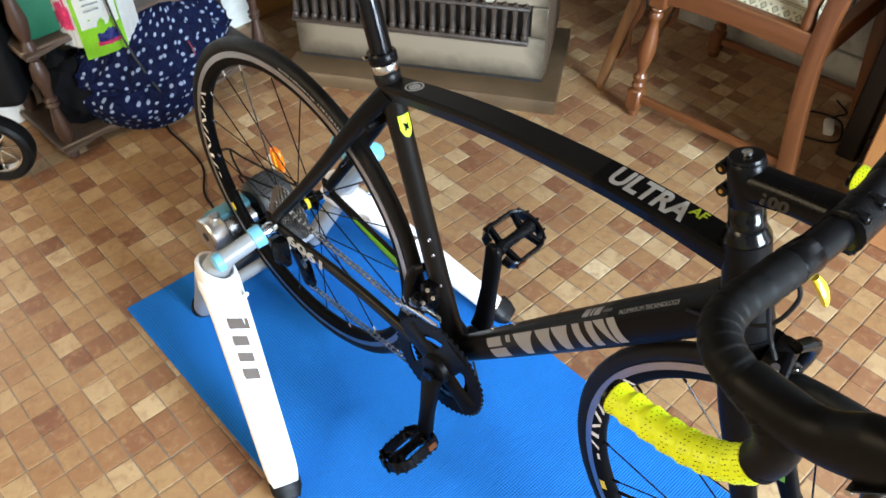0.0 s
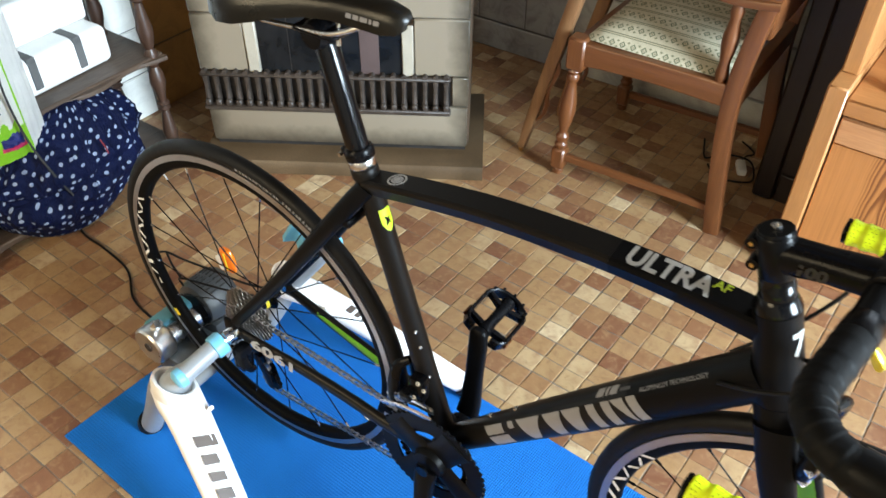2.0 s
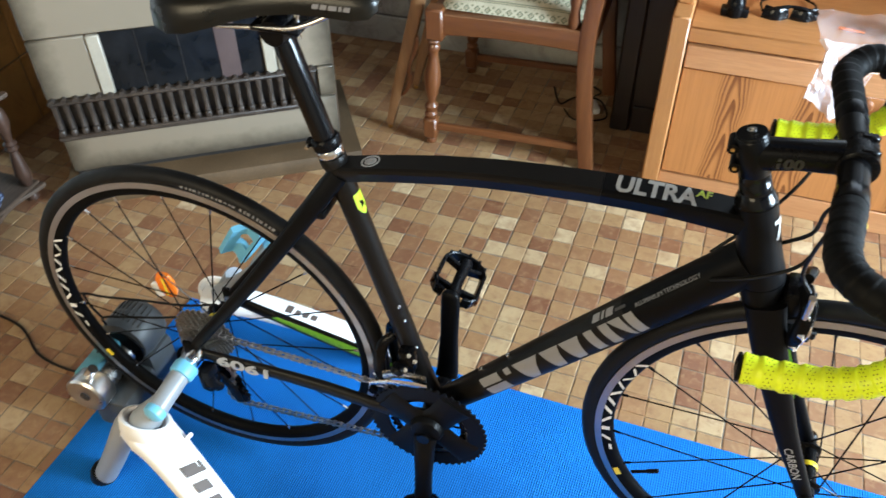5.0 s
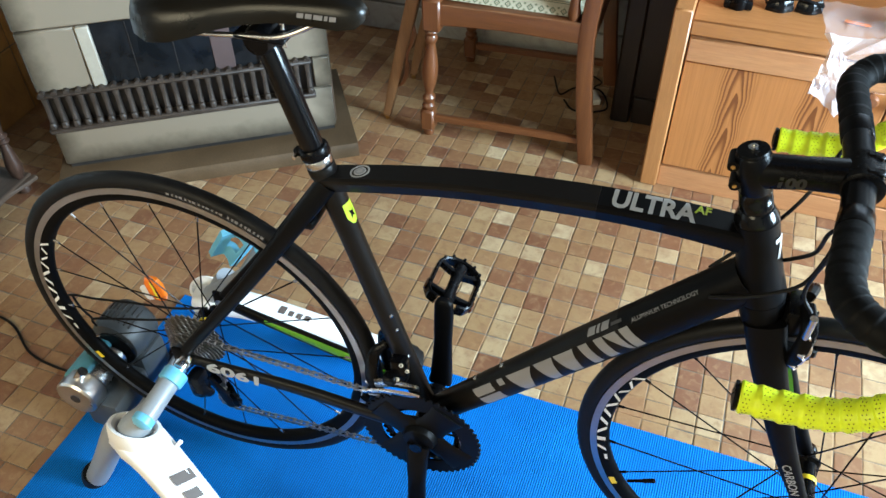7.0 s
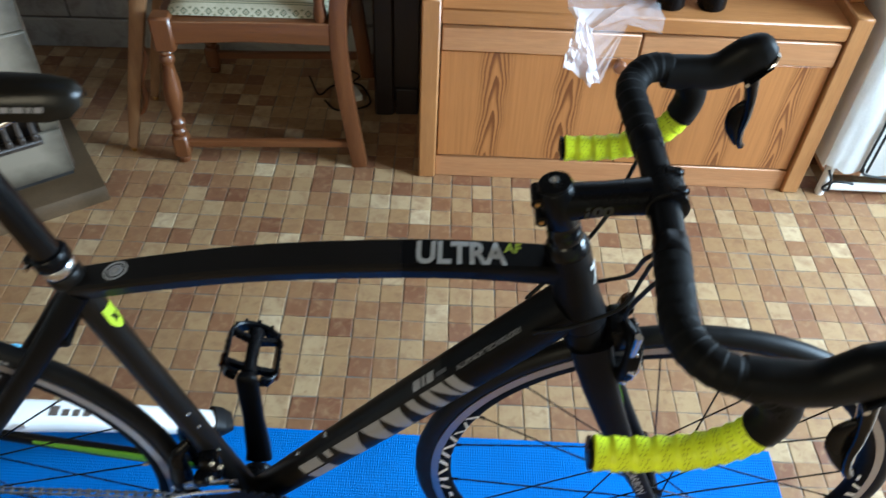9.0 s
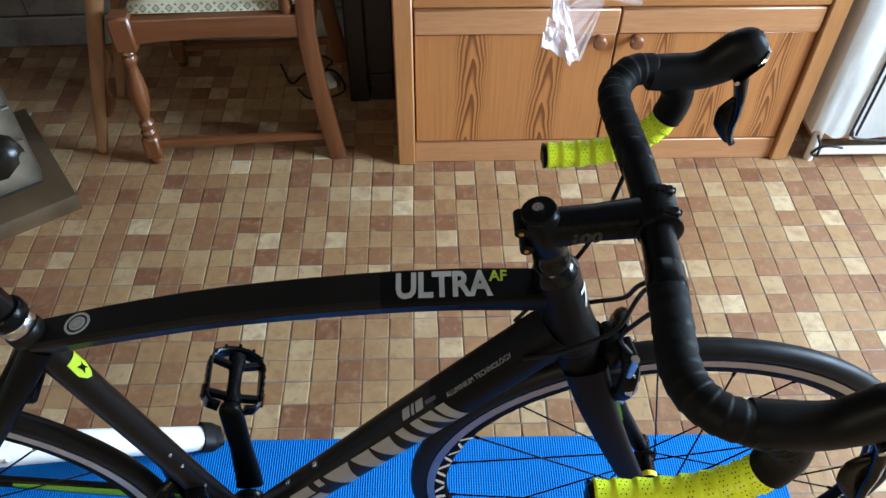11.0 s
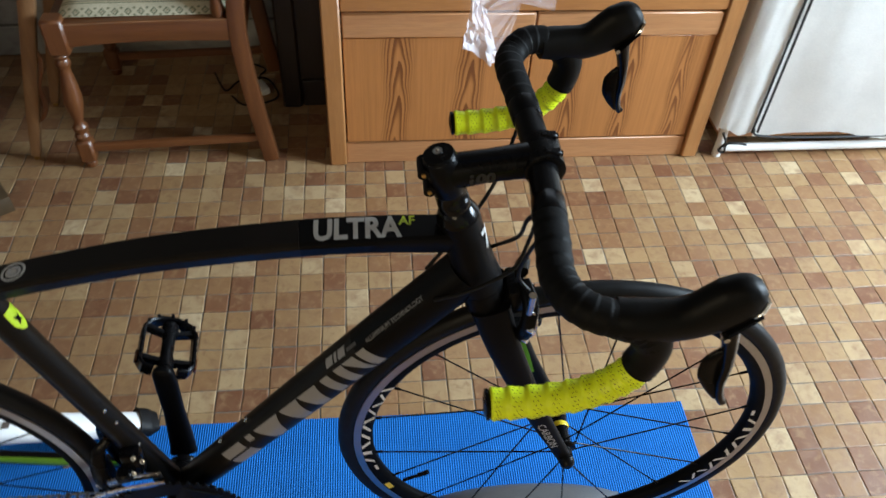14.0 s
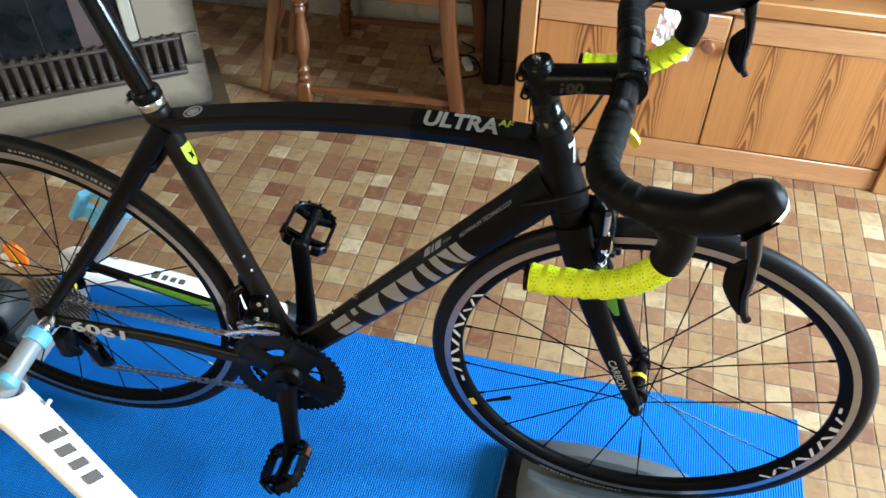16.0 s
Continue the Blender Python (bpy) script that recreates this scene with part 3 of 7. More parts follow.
# top tube: gently humped, broad flat top
TT = curve([(0.272, 0, 0.7745), (0.36, 0, 0.7935), (0.47, 0, 0.8110), (0.60, 0, 0.8205), (0.70, 0, 0.8215), (0.80, 0, 0.8150)], 8)
TT_SIZE = blend([(0.019, 0.0135), (0.0205, 0.0135), (0.0215, 0.0138), (0.022, 0.0145), (0.022, 0.0150), (0.021, 0.0175)], 8)
cut = 26


def five_sided(bm, pts, sizes):
    """A tube with a flat top, sloping flanks and a narrow keel."""
    rings = []
    shape = [(-0.80, 1.0), (0.80, 1.0), (0.97, 0.80), (1.0, 0.45), (0.62, -0.85), (0.40, -1.0), (-0.40, -1.0), (-0.62, -0.85), (-1.0, 0.45), (-0.97, 0.80)]
    for i, p in enumerate(pts):
        t = (pts[min(i + 1, len(pts) - 1)] - pts[max(i - 1, 0)]).normalized()
        n = V((-t.z, 0, t.x))
        w, h = sizes[i]
        rings.append([bm.verts.new(p + V((0, w * a, 0)) + n * h * b) for a, b in shape])
    for r1, r2 in zip(rings, rings[1:]):
        for k in range(10):
            bm.faces.new((r1[k], r1[(k + 1) % 10], r2[(k + 1) % 10], r2[k]))
    bm.faces.new(rings[0])
    bm.faces.new(rings[-1][::-1])
    return bm


bm = five_sided(B(), TT[:cut + 1], TT_SIZE[:cut + 1])
top_tube = part("top_tube", bm, "frame_grey", bike, "anthracite top tube with a black front half", 30)
part("top_tube_front", five_sided(B(), TT[cut:], TT_SIZE[cut:]), "frame", bike, "satin black front of the top tube", 30)


def on_top(x, y):
    k = min(range(len(TT)), key=lambda i: abs(TT[i].x - x))
    a, b = (TT[k], TT[k + 1]) if TT[k].x <= x and k < len(TT) - 1 else (TT[k - 1], TT[k])
    f = (x - a.x) / max(1e-6, b.x - a.x)
    return V((x, y, a.z + (b.z - a.z) * f + 0.0008 + TT_SIZE[k][1]))


bm = laid(letters("ULTRA", 0.0445, 0.035, 0.700, 0.06), lambda u, v: on_top(0.641 + u, -0.0170 + v), 0.02)
part("lettering", bm, "print", top_tube, "white printed word")
bm = laid(letters("AF", 0.0195, 0.03, 0.80, 0.10), lambda u, v: on_top(0.7365 + u, 0.001 + v), 0.02)
part("lettering", bm, "lime_print", top_tube, "lime printed letters")
bm = lathe(B(), [(0.0, 0), (0.0085, 0), (0.0085, 0.0004), (0, 0.0004)], on_top(0.319, 0), (-0.2, 0, 1), 24)
lathe(bm, [(0.011, 0), (0.0135, 0), (0.0135, 0.0004), (0.011, 0.0004)], on_top(0.319, 0), (-0.2, 0, 1), 28, True)
part("round_badge", bm, "silver", top_tube, "round silver sticker")
bm = B()
for k in range(16):
    a = 2 * math.pi * k / 16
    box(bm, (-0.0012, -0.0006, 0), (0.0012, 0.0006, 0.0009), 0, 1, Matrix.Translation(on_top(0.319 + 0.0052 * math.cos(a), 0.0052 * math.sin(a))))
part("badge_print", bm, "grey_print", top_tube)

# down tube
DT_A, DT_B = V((0.410, 0, 0.310)), V((0.818, 0, 0.756))
DT_DIR = (DT_B - DT_A).normalized()
DT_N = V((-DT_DIR.z, 0, DT_DIR.x))


def dt_size(s):
    f = s / 0.604
    return 0.021 + 0.006 * math.sin(min(1, f * 1.2) * math.pi / 2), 0.021 + 0.009 * math.sin(min(1, f * 1.15) * math.pi / 2)


def dt_tube(a, b, n):
    ss = [a + (b - a) * k / n for k in range(n + 1)]
    return sweep(B(), [DT_A + DT_DIR * s for s in ss], [dt_size(s) for s in ss], 24, power=2.3)


down_tube = part("down_tube", dt_tube(0.0, 0.425, 10), "frame_grey", bike, "anthracite down tube")
part("down_tube_front", dt_tube(0.425, 0.604, 5), "frame", bike, "satin black front of the down tube")


def on_down(u, v):
    w, h = dt_size(u)
    a = v / ((w + h) / 2)
    c, d = math.cos(a), math.sin(a)
    return DT_A + DT_DIR * u + V((0, -(w + 0.0007) * abs(c) ** (2 / 2.3), 0)) + DT_N * ((h + 0.0007) * math.copysign(abs(d) ** (2 / 2.3), d))


MARK = [[(0, 0), (30, 0), (30, 15), (0, 15)], [(0, 18), (27, 18), (27, 33), (0, 33)], [(36, 22), (44, 22), (44, 33), (36, 33)], [(58, 0), (68, 0), (84, 33), (50, 33)],
        [(94, 0), (104, 0), (112, 33), (88, 33)], [(120, 0), (130, 0), (138, 33), (114, 33)], [(145, 0), (155, 0), (155, 33), (145, 33)],
        [(163, 0), (173, 0), (173, 33), (163, 33)], [(174, 33), (188, 0), (190, 0), (188, 33)], [(192, 0), (202, 0), (202, 33), (192, 33)]]
bm = B()
for quad in MARK:
    bm.faces.new([bm.verts.new(((x - 0.10 * y) * 0.001, y * 0.001, 0)) for x, y in quad])
bm = laid(bm, lambda u, v: on_down(0.134 + u * 1.53, v - 0.013), 0.004)
part("wordmark", bm, "grey_print", down_tube, "grey printed wordmark as plain blocks")
bm = laid(glyphs((0.013, 0.005, 0.013), 0.013, 0.003, 0.3), lambda u, v: on_down(0.372 + u, v + 0.027), 0.004)
laid_small = glyphs((0.018,), 0.005, 0.003, 0.1)
part("model_mark", bm, "grey_print", down_tube)
part("model_mark", laid(laid_small, lambda u, v: on_down(0.414 + u, v + 0.029), 0.004), "dim_print", down_tube)
bm = laid(letters("ALUMINIUM TECHNOLOGY", 0.0090, 0.0, 1.0), lambda u, v: on_down(0.447 + u * 0.92, v + 0.022), 0.004)
part("lettering", bm, "grey_print", down_tube, "small grey printed words")
for s in (0.135, 0.198):
    p = on_down(s, 0.0)
    bm = lathe(B(), [(0.0045, 0), (0.0045, 0.003), (0.002, 0.0035), (0, 0.002)], DT_A + DT_DIR * s + DT_N * dt_size(s)[1], DT_N, 12)
    part("bottle_bolt", bm, "steel", down_tube)

# seat tube, post, saddle
ST = V((-0.139, 0, 0.490)).normalized()


def on_seat(h):
    return BB + ST * h


sizes = [(0.019, 0.019), (0.0175, 0.0175), (0.017, 0.017), (0.0175, 0.0175)]
bm = sweep(B(), [on_seat(h) for h in (0.0, 0.15, 0.35, 0.508)], sizes, 24)
seat_tube = part("seat_tube", bm, "frame_grey", bike, "anthracite seat tube")
bm = B()
shield = [(-0.011, 0.020), (0.011, 0.020), (0.0115, -0.004), (0.006, -0.015), (0, -0.019), (-0.006, -0.015), (-0.0115, -0.004)]
bm.faces.new([bm.verts.new((a, b, 0)) for a, b in shield])
SIDE = V((0, -1, 0))
ST_N = V((ST.z, 0, -ST.x))


def on_seat_front(u, v, lift=0.0006):
    a = 0.85 * u / 0.0172 - 0.14
    return on_seat(0.438 + 0.92 * v) + (ST_N * math.cos(a) + V((0, math.sin(a), 0))) * (0.0176 + lift)


part("shield_badge", laid(bm, lambda u, v: on_seat_front(u, v), 0.003), "lime_print", seat_tube, "lime shield sticker")
bm = B()
bm.faces.new([bm.verts.new((a, b, 0)) for a, b in ((-0.004, -0.008), (0.001, -0.004), (0.005, -0.008), (0.003, 0.001), (0.006, 0.006), (0.001, 0.004), (-0.005, 0.008), (-0.003, 0.0))])
part("shield_print", laid(bm, lambda u, v: on_seat_front(u, v, 0.001), 0.003), "plastic", seat_tube)
for h in (0.155, 0.215, 0.245):
    bm = lathe(B(), [(0.003, 0), (0.003, 0.002), (0.0015, 0.0025), (0, 0.0015)], on_seat(h) + (ST_N * 0.8 + SIDE * 0.6) * 0.0168, ST_N * 0.8 + SIDE * 0.6, 12)
    part("tube_bolt", bm, "steel", seat_tube)
bm = lathe(B(), [(0.0185, 0), (0.0192, 0.003), (0.0192, 0.012), (0.0182, 0.014)], on_seat(0.504), ST, 28)
part("seat_lug", bm, "frame_grey", bike)
bm = lathe(B(), [(0.0185, 0), (0.0190, 0.001), (0.0190, 0.010), (0.0185, 0.011)], on_seat(0.520), ST, 28)
collar = part("seat_collar", bm, "steel", bike, "silver band of the seat clamp")
bm = lathe(B(), [(0.0192, 0), (0.0205, 0.002), (0.0205, 0.013), (0.0188, 0.016)], on_seat(0.5315), ST, 28)
box(bm, (-0.010, -0.006, 0.002), (0.010, 0.006, 0.013), 0.002, 1, Matrix.Translation(on_seat(0.532) - ST_N * 0.022))
part("clamp_ring", bm, "plastic", collar)
bm = rod(B(), on_seat(0.539) - ST_N * 0.025 + V((0, -0.014, 0)), on_seat(0.539) - ST_N * 0.025 + V((0, 0.014, 0)), 0.003)
part("clamp_bolt", bm, "steel", collar)
bm = sweep(B(), [on_seat(0.50), on_seat(0.682), on_seat(0.697)], [0.0156, 0.0156, 0.014], 24)
seatpost = part("seatpost", bm, "gloss", bike, "glossy black seatpost")
bm = lathe(B(), [(0.016, -0.024), (0.0185, -0.016), (0.0185, 0.016), (0.016, 0.024)], on_seat(0.702) + V((0.002, 0, 0.004)), (0, 1, 0), 16)
box(bm, (0.185, -0.026, 0.981), (0.252, 0.026, 0.989), 0.003)
part("saddle_clamp", bm, "plastic", seatpost)
bm = rod(B(), (0.240, -0.004, 0.968), (0.236, 0.004, 1.014), 0.0035)
part("clamp_bolt", rod(B(), (0.196, 0.0, 0.968), (0.192, 0.0, 1.008), 0.0035), "chrome", seatpost)
part("clamp_bolt", bm, "chrome", seatpost)

SAD = [(0.060, 0.012, 1.010, 0.992), (0.064, 0.034, 1.021, 0.986), (0.074, 0.054, 1.029, 0.980), (0.096, 0.064, 1.034, 0.976), (0.122, 0.064, 1.033, 0.978), (0.150, 0.057, 1.030, 0.984),
       (0.180, 0.043, 1.028, 0.990), (0.210, 0.032, 1.027, 0.994), (0.245, 0.0255, 1.026, 0.996), (0.285, 0.0225, 1.026, 0.994), (0.318, 0.0200, 1.024, 0.991),
       (0.338, 0.016, 1.019, 0.993), (0.347, 0.007, 1.011, 1.000)]
bm, rows_ = B(), []
for x, w, zt, zb in SAD:
    row = []
    lift = 0.005 + (x - 0.06) * 0.050
    zt, zb = zt + lift, zb + lift
    for k in range(17):
        a = math.pi * k / 16
        y = -w * math.cos(a)
        rise = math.sin(a) ** 0.55 if 0 < k < 16 else 0.0
        row.append(bm.verts.new((x, y, zb + (zt - zb) * rise)))
    for k in range(5):
        row.append(bm.verts.new((x, w * (1 - 2 * (k + 1) / 6), zb + 0.004)))
    rows_.append(row)
for r1, r2 in zip(rows_, rows_[1:]):
    n = len(r1)
    for k in range(n):
        bm.faces.new((r1[k], r1[(k + 1) % n], r2[(k + 1) % n], r2[k]))
bm.faces.new(rows_[0])
bm.faces.new(rows_[-1][::-1])
bmesh.ops.subdivide_edges(bm, edges=bm.edges[:], cuts=1, smooth=0.3)
saddle = part("saddle", bm, "plastic", bike, "black leather-look racing saddle", 60)
M["saddle"] = plain("saddle_leather", (0.0045, 0.0037, 0.0024), 0.30, 0.0, vary=0.2, bump=0.35, fine=300, spec=0.28)
saddle.data.materials[0] = M["saddle"]
for y in (-0.022, 0.022):
    bm = sweep(B(), curve([(0.100, y * 1.3, 0.997), (0.125, y * 1.1, 0.981), (0.20, y, 0.986), (0.25, y, 0.993), (0.30, y * 0.5, 1.015)], 5), 0.0035, 10)
    part("saddle_rail", bm, "steel", saddle, "silver saddle rail")
bm = laid(glyphs((0.006, 0.006, 0.008, 0.003, 0.006), 0.006, 0.0016, 0.2), lambda u, v: V((0.272 + u * 1.3, -0.0234 + u * 0.06, 1.020 + v)), 0.01)
part("saddle_print", bm, "grey_print", saddle)

# stays
for y in (-1, 1):
    pts = curve([(0.274, 0.010 * y, 0.775), (0.225, 0.032 * y, 0.705), (0.122, 0.046 * y, 0.560), (-0.007, 0.066 * y, 0.390)], 5)
    bm = sweep(B(), pts, blend([(0.010, 0.015), (0.0085, 0.014), (0.0075, 0.012), (0.006, 0.010)], 5), 14, power=2.5)
    part("seat_stay", bm, "frame", bike)
    pts = curve([(0.395, 0.030 * y, 0.304), (0.33, 0.043 * y, 0.318), (0.19, 0.050 * y, 0.343), (-0.006, 0.066 * y, 0.370)], 5)
    bm = sweep(B(), pts, blend([(0.009, 0.016), (0.008, 0.014), (0.008, 0.013), (0.006, 0.011)], 5), 14, power=2.5)
    stay = part("chain_stay", bm, "frame_grey", bike)
    if y < 0:
        bm = laid(letters("6061", 0.034, 0.035, 1.5, 0.1), lambda u, v: V((0.028 + u, -0.0735 + (0.040 + u) * 0.062, 0.3570 + v - 0.15 * u)), 0.02)
        part("lettering", bm, "print", stay, "white printed number")
    else:
        pts = [V(p) + V((0, -0.0065, 0.004)) for p in pts[5:14]]
        part("green_stripe", sweep(B(), pts, [(0.002, 0.004 + 0.006 * math.sin(math.pi * k / 8)) for k in range(9)], 8), "green", stay, "bright green decal")
    bm = box(B(), (-0.016, -0.004, -0.022), (0.018, 0.004, 0.022), 0.004, 2, Matrix.Translation((-0.017, 0.068 * y, 0.373)))
    part("dropout", bm, "frame", bike)
part("stay_bridge", rod(B(), (0.300, -0.030, 0.335), (0.300, 0.030, 0.335), 0.008), "frame", bike)
bm = box(B(), (0.236, -0.034, 0.705), (0.256, 0.034, 0.720), 0.005, 2)
part("stay_bridge", bm, "frame", bike)

# head tube, bottom bracket
bm = sweep(B(), [steer_at(z) for z in (0.733, 0.744, 0.77, 0.82, 0.846)], [0.029, 0.0295, 0.0265, 0.0245, 0.0245], 28)
head = part("head_tube", bm, "frame", bike, "satin black head tube")


def on_head(u, v):
    a = u / 0.0255 - 0.72
    p = steer_at(0.800 + v * 0.96)
    fwd = V((STEER.z, 0, -STEER.x))
    return p + (fwd * math.cos(a) + V((0, math.sin(a), 0))) * 0.0258


part("head_numeral", laid(letters("7", 0.040, 0.03, 0.8), on_head, 0.005), "print", head, "white printed numeral")
bm = lathe(B(), [(0.018, -0.036), (0.021, -0.034), (0.021, 0.034), (0.018, 0.036)], BB, (0, 1, 0), 28)
part("bottom_bracket", bm, "frame", bike)
bm = lathe(B(), [(0.0, 0), (0.019, 0), (0.022, 0.004), (0.022, 0.012), (0, 0.012)], BB + V((0, 0.034, 0)), (0, 1, 0), 24)
part("bearing_cup", bm, "plastic", bike)


# wheels
def wheel(centre, m, rear):
    m = m @ Matrix.Translation(centre) @ Matrix.Scale(1.0155, 4) @ Matrix.Translation(-centre)
    w = part("rear_wheel" if rear else "front_wheel",
             moved(lathe(B(), [(0.313, -0.0088), (0.318, -0.0118), (0.326, -0.0124), (0.3325, -0.0085), (0.3362, -0.003), (0.3362, 0.003), (0.3325, 0.0085), (0.326, 0.0124), (0.318, 0.0118), (0.313, 0.0088)],
                         centre, (0, 1, 0), 96, True), m),
             "rubber", bike, "black road tyre on a black rim with a silver brake track")
    for y in (-1, 1):
        bm = lathe(B(), [(0.3135, 0.0095 * y), (0.3135, 0.0112 * y), (0.3030, 0.0118 * y), (0.3030, 0.0095 * y)], centre, (0, 1, 0), 96, True)
        part("brake_track", moved(bm, m), "alloy", w, "machined silver brake track")
    bm = lathe(B(), [(0.3028, -0.0114), (0.2915, -0.0102), (0.2860, -0.0050), (0.2852, 0), (0.2860, 0.0050), (0.2915, 0.0102), (0.3028, 0.0114), (0.306, 0.008), (0.306, -0.008)], centre, (0, 1, 0), 96, True)
    part("rim", moved(bm, m), "rim", w, "black rim")
    for start in (2.62,) if rear else (2.62, 5.62):
        bm = B()
        a0 = 0.0
        for wide, lean, tall in ((0.020, 0.040, 1), (0.020, -0.040, 0.8), (0.020, 0.040, 0.8), (0.020, -0.040, 1), (0.026, 0.045, 1), (0.026, -0.045, 1), (0.028, -0.045, 1), (0.026, 0.045, 1), (0.030, 0.0, 1), (0.022, -0.035, 1), (0.045, 0.0, 0.35)):
            for j in range(3):
                p = []
                for aa, rr in ((0, 0), (1, 0), (1, 1), (0, 1)):
                    a = start + a0 + wide * (j + aa) / 3 + (rr - 0.5) * lean + 0.03
                    r = 0.2890 + rr * 0.0132 * tall
                    p.append(bm.verts.new(centre + V((r * math.cos(a), -0.0104 - rr * 0.0014 * tall, r * math.sin(a)))))
                bm.faces.new(p)
            a0 += (wide + 0.024) * 1.55
        part("rim_print", moved(bm, m), "rim_white", w, "white slanted print")
    bm = B()
    for a0 in ((3.65,) if rear else (3.60,)):
        for j in range(3):
            p = []
            for aa, rr in ((0, 0), (1, 0), (1, 1), (0, 1)):
                a, r = a0 + 0.06 * (j + aa) / 3, 0.2912 + rr * 0.0095
                p.append(bm.verts.new(centre + V((r * math.cos(a), -0.0109 - rr * 0.0010, r * math.sin(a)))))
            bm.faces.new(p)
    part("rim_tag", moved(bm, m), "amber", w, "yellow rim tag")
    bm = B()
    for k in range(22):
        a0 = (1.0 if rear else 4.3) + k * 0.022 + (0.012 if k > 8 else 0)
        p = []
        for aa, rr in ((0, 0), (1, 0), (1, 1), (0, 1)):
            a, r = a0 + (0.010 + 0.006 * (k % 3 == 0)) * aa, 0.3190 + rr * (0.0045 if k > 8 else 0.0065)
            p.append(bm.verts.new(centre + V((r * math.cos(a), -0.01235, r * math.sin(a)))))
        bm.faces.new(p)
    part("tyre_print", moved(bm, m), "grey_print", w)
    flange = 0.022 if rear else 0.017
    spread = 0.024 if rear else 0.032
    bm = lathe(B(), [(0.006, -0.050), (0.010, -0.048), (0.010, -spread - 0.005), (flange, -spread - 0.003), (flange, -spread), (0.012, -spread + 0.004), (0.011, 0), (0.012, spread - 0.004),
                     (flange, spread), (flange, spread + 0.003), (0.010, spread + 0.005), (0.010, 0.048), (0.006, 0.050)], centre, (0, 1, 0), 28)
    hub = part("hub", moved(bm, m), "plastic", w, "black hub")
    bm = lathe(B(), [(0.0122, -0.004), (0.0128, -0.003), (0.0128, 0.003), (0.0122, 0.004)], centre + V((0, 0.012 if rear else 0.002, 0)), (0, 1, 0), 24, True)
    part("hub_ring", moved(bm, m), "amber", hub, "yellow ring")
    count = 20
    for k in range(count):
        s = 1 if k % 2 else -1
        a = 2 * math.pi * k / count + (0.1 if rear else 0.16)
        off = 1.25 * (1 if (k // 2) % 2 else -1)
        p = centre + V((flange * 0.9 * math.cos(a + off), spread * s, flange * 0.9 * math.sin(a + off)))
        q = centre + V((0.287 * math.cos(a), 0.002 * s, 0.287 * math.sin(a)))
        part("spoke", moved(rod(B(), p, q, 0.00125, 6), m), "plastic", w)
        d = (q - p).normalized()
        part("nipple", moved(rod(B(), q - d * 0.012, q, 0.0022, 8), m), "steel" if rear else "plastic", w)
    a = 3.69 if not rear else 0.9
    p = centre + V((0.279 * math.cos(a), 0, 0.279 * math.sin(a)))
    q = centre + V((0.232 * math.cos(a), 0, 0.232 * math.sin(a)))
    bm = rod(B(), p, q, 0.0028, 10)
    rod(bm, p + (q - p) * 0.6, q, 0.0038, 10)
    part("valve", moved(bm, m), "plastic", w)
    return w


rear_wheel = wheel(REAR, Matrix.Identity(4), True)
front_wheel = wheel(FRONT, TURN_RIGHT, False)
bm = sweep(B(), [(-0.027, 0, 0), (-0.025, 0, 0), (-0.012, 0, 0), (0.012, 0, 0), (0.025, 0, 0), (0.027, 0, 0)], [(0.004, 0.008), (0.005, 0.013), (0.006, 0.019), (0.006, 0.019), (0.005, 0.013), (0.004, 0.008)], 20, power=3.5)
moved(bm, Matrix.Translation((-0.116, 0.026, 0.416)) @ Matrix.Rotation(1.45, 4, "Y"))
reflector = part("spoke_reflector", bm, "orange", rear_wheel, "orange spoke reflector")
bm = box(B(), (-0.016, -0.004, -0.009), (0.016, 0.006, 0.009), 0.004, 2, Matrix.Translation((-0.138, 0.026, 0.398)) @ Matrix.Rotation(1.2, 4, "Y"))
part("reflector_clip", bm, "white", reflector)
# the lens's yellow highlight line, added as a thin raised bar
bm = box(B(), (-0.020, -0.0075, -0.0022), (0.020, -0.0055, 0.0022), 0.0008, 1, Matrix.Translation((-0.116, 0.026, 0.416)) @ Matrix.Rotation(1.45, 4, "Y"))
part("reflector_stripe", bm, "amber", reflector, "yellow bar put in for the lens highlight")


# drivetrain
def cog(bm, centre, r, teeth, y0, y1, inner):
    ring = []
    for k in range(teeth * 4):
        a = 2 * math.pi * k / (teeth * 4)
        rr = r + (0.0022 if k % 4 in (0, 1) else -0.0022)
        ring.append((rr * math.cos(a), rr * math.sin(a), inner * math.cos(a), inner * math.sin(a)))
    vs = [[bm.verts.new(centre + V((p[i], y, p[i + 1]))) for p in ring] for y in (y0, y1) for i in (0, 2)]
    n = len(ring)
    for k in range(n):
        j = (k + 1) % n
        bm.faces.new((vs[0][k], vs[0][j], vs[1][j], vs[1][k]))
        bm.faces.new((vs[2][k], vs[2][j], vs[3][j], vs[3][k]))
        bm.faces.new((vs[0][k], vs[0][j], vs[2][j], vs[2][k]))
        bm.faces.new((vs[1][k], vs[1][j], vs[3][j], vs[3][k]))
    return bm


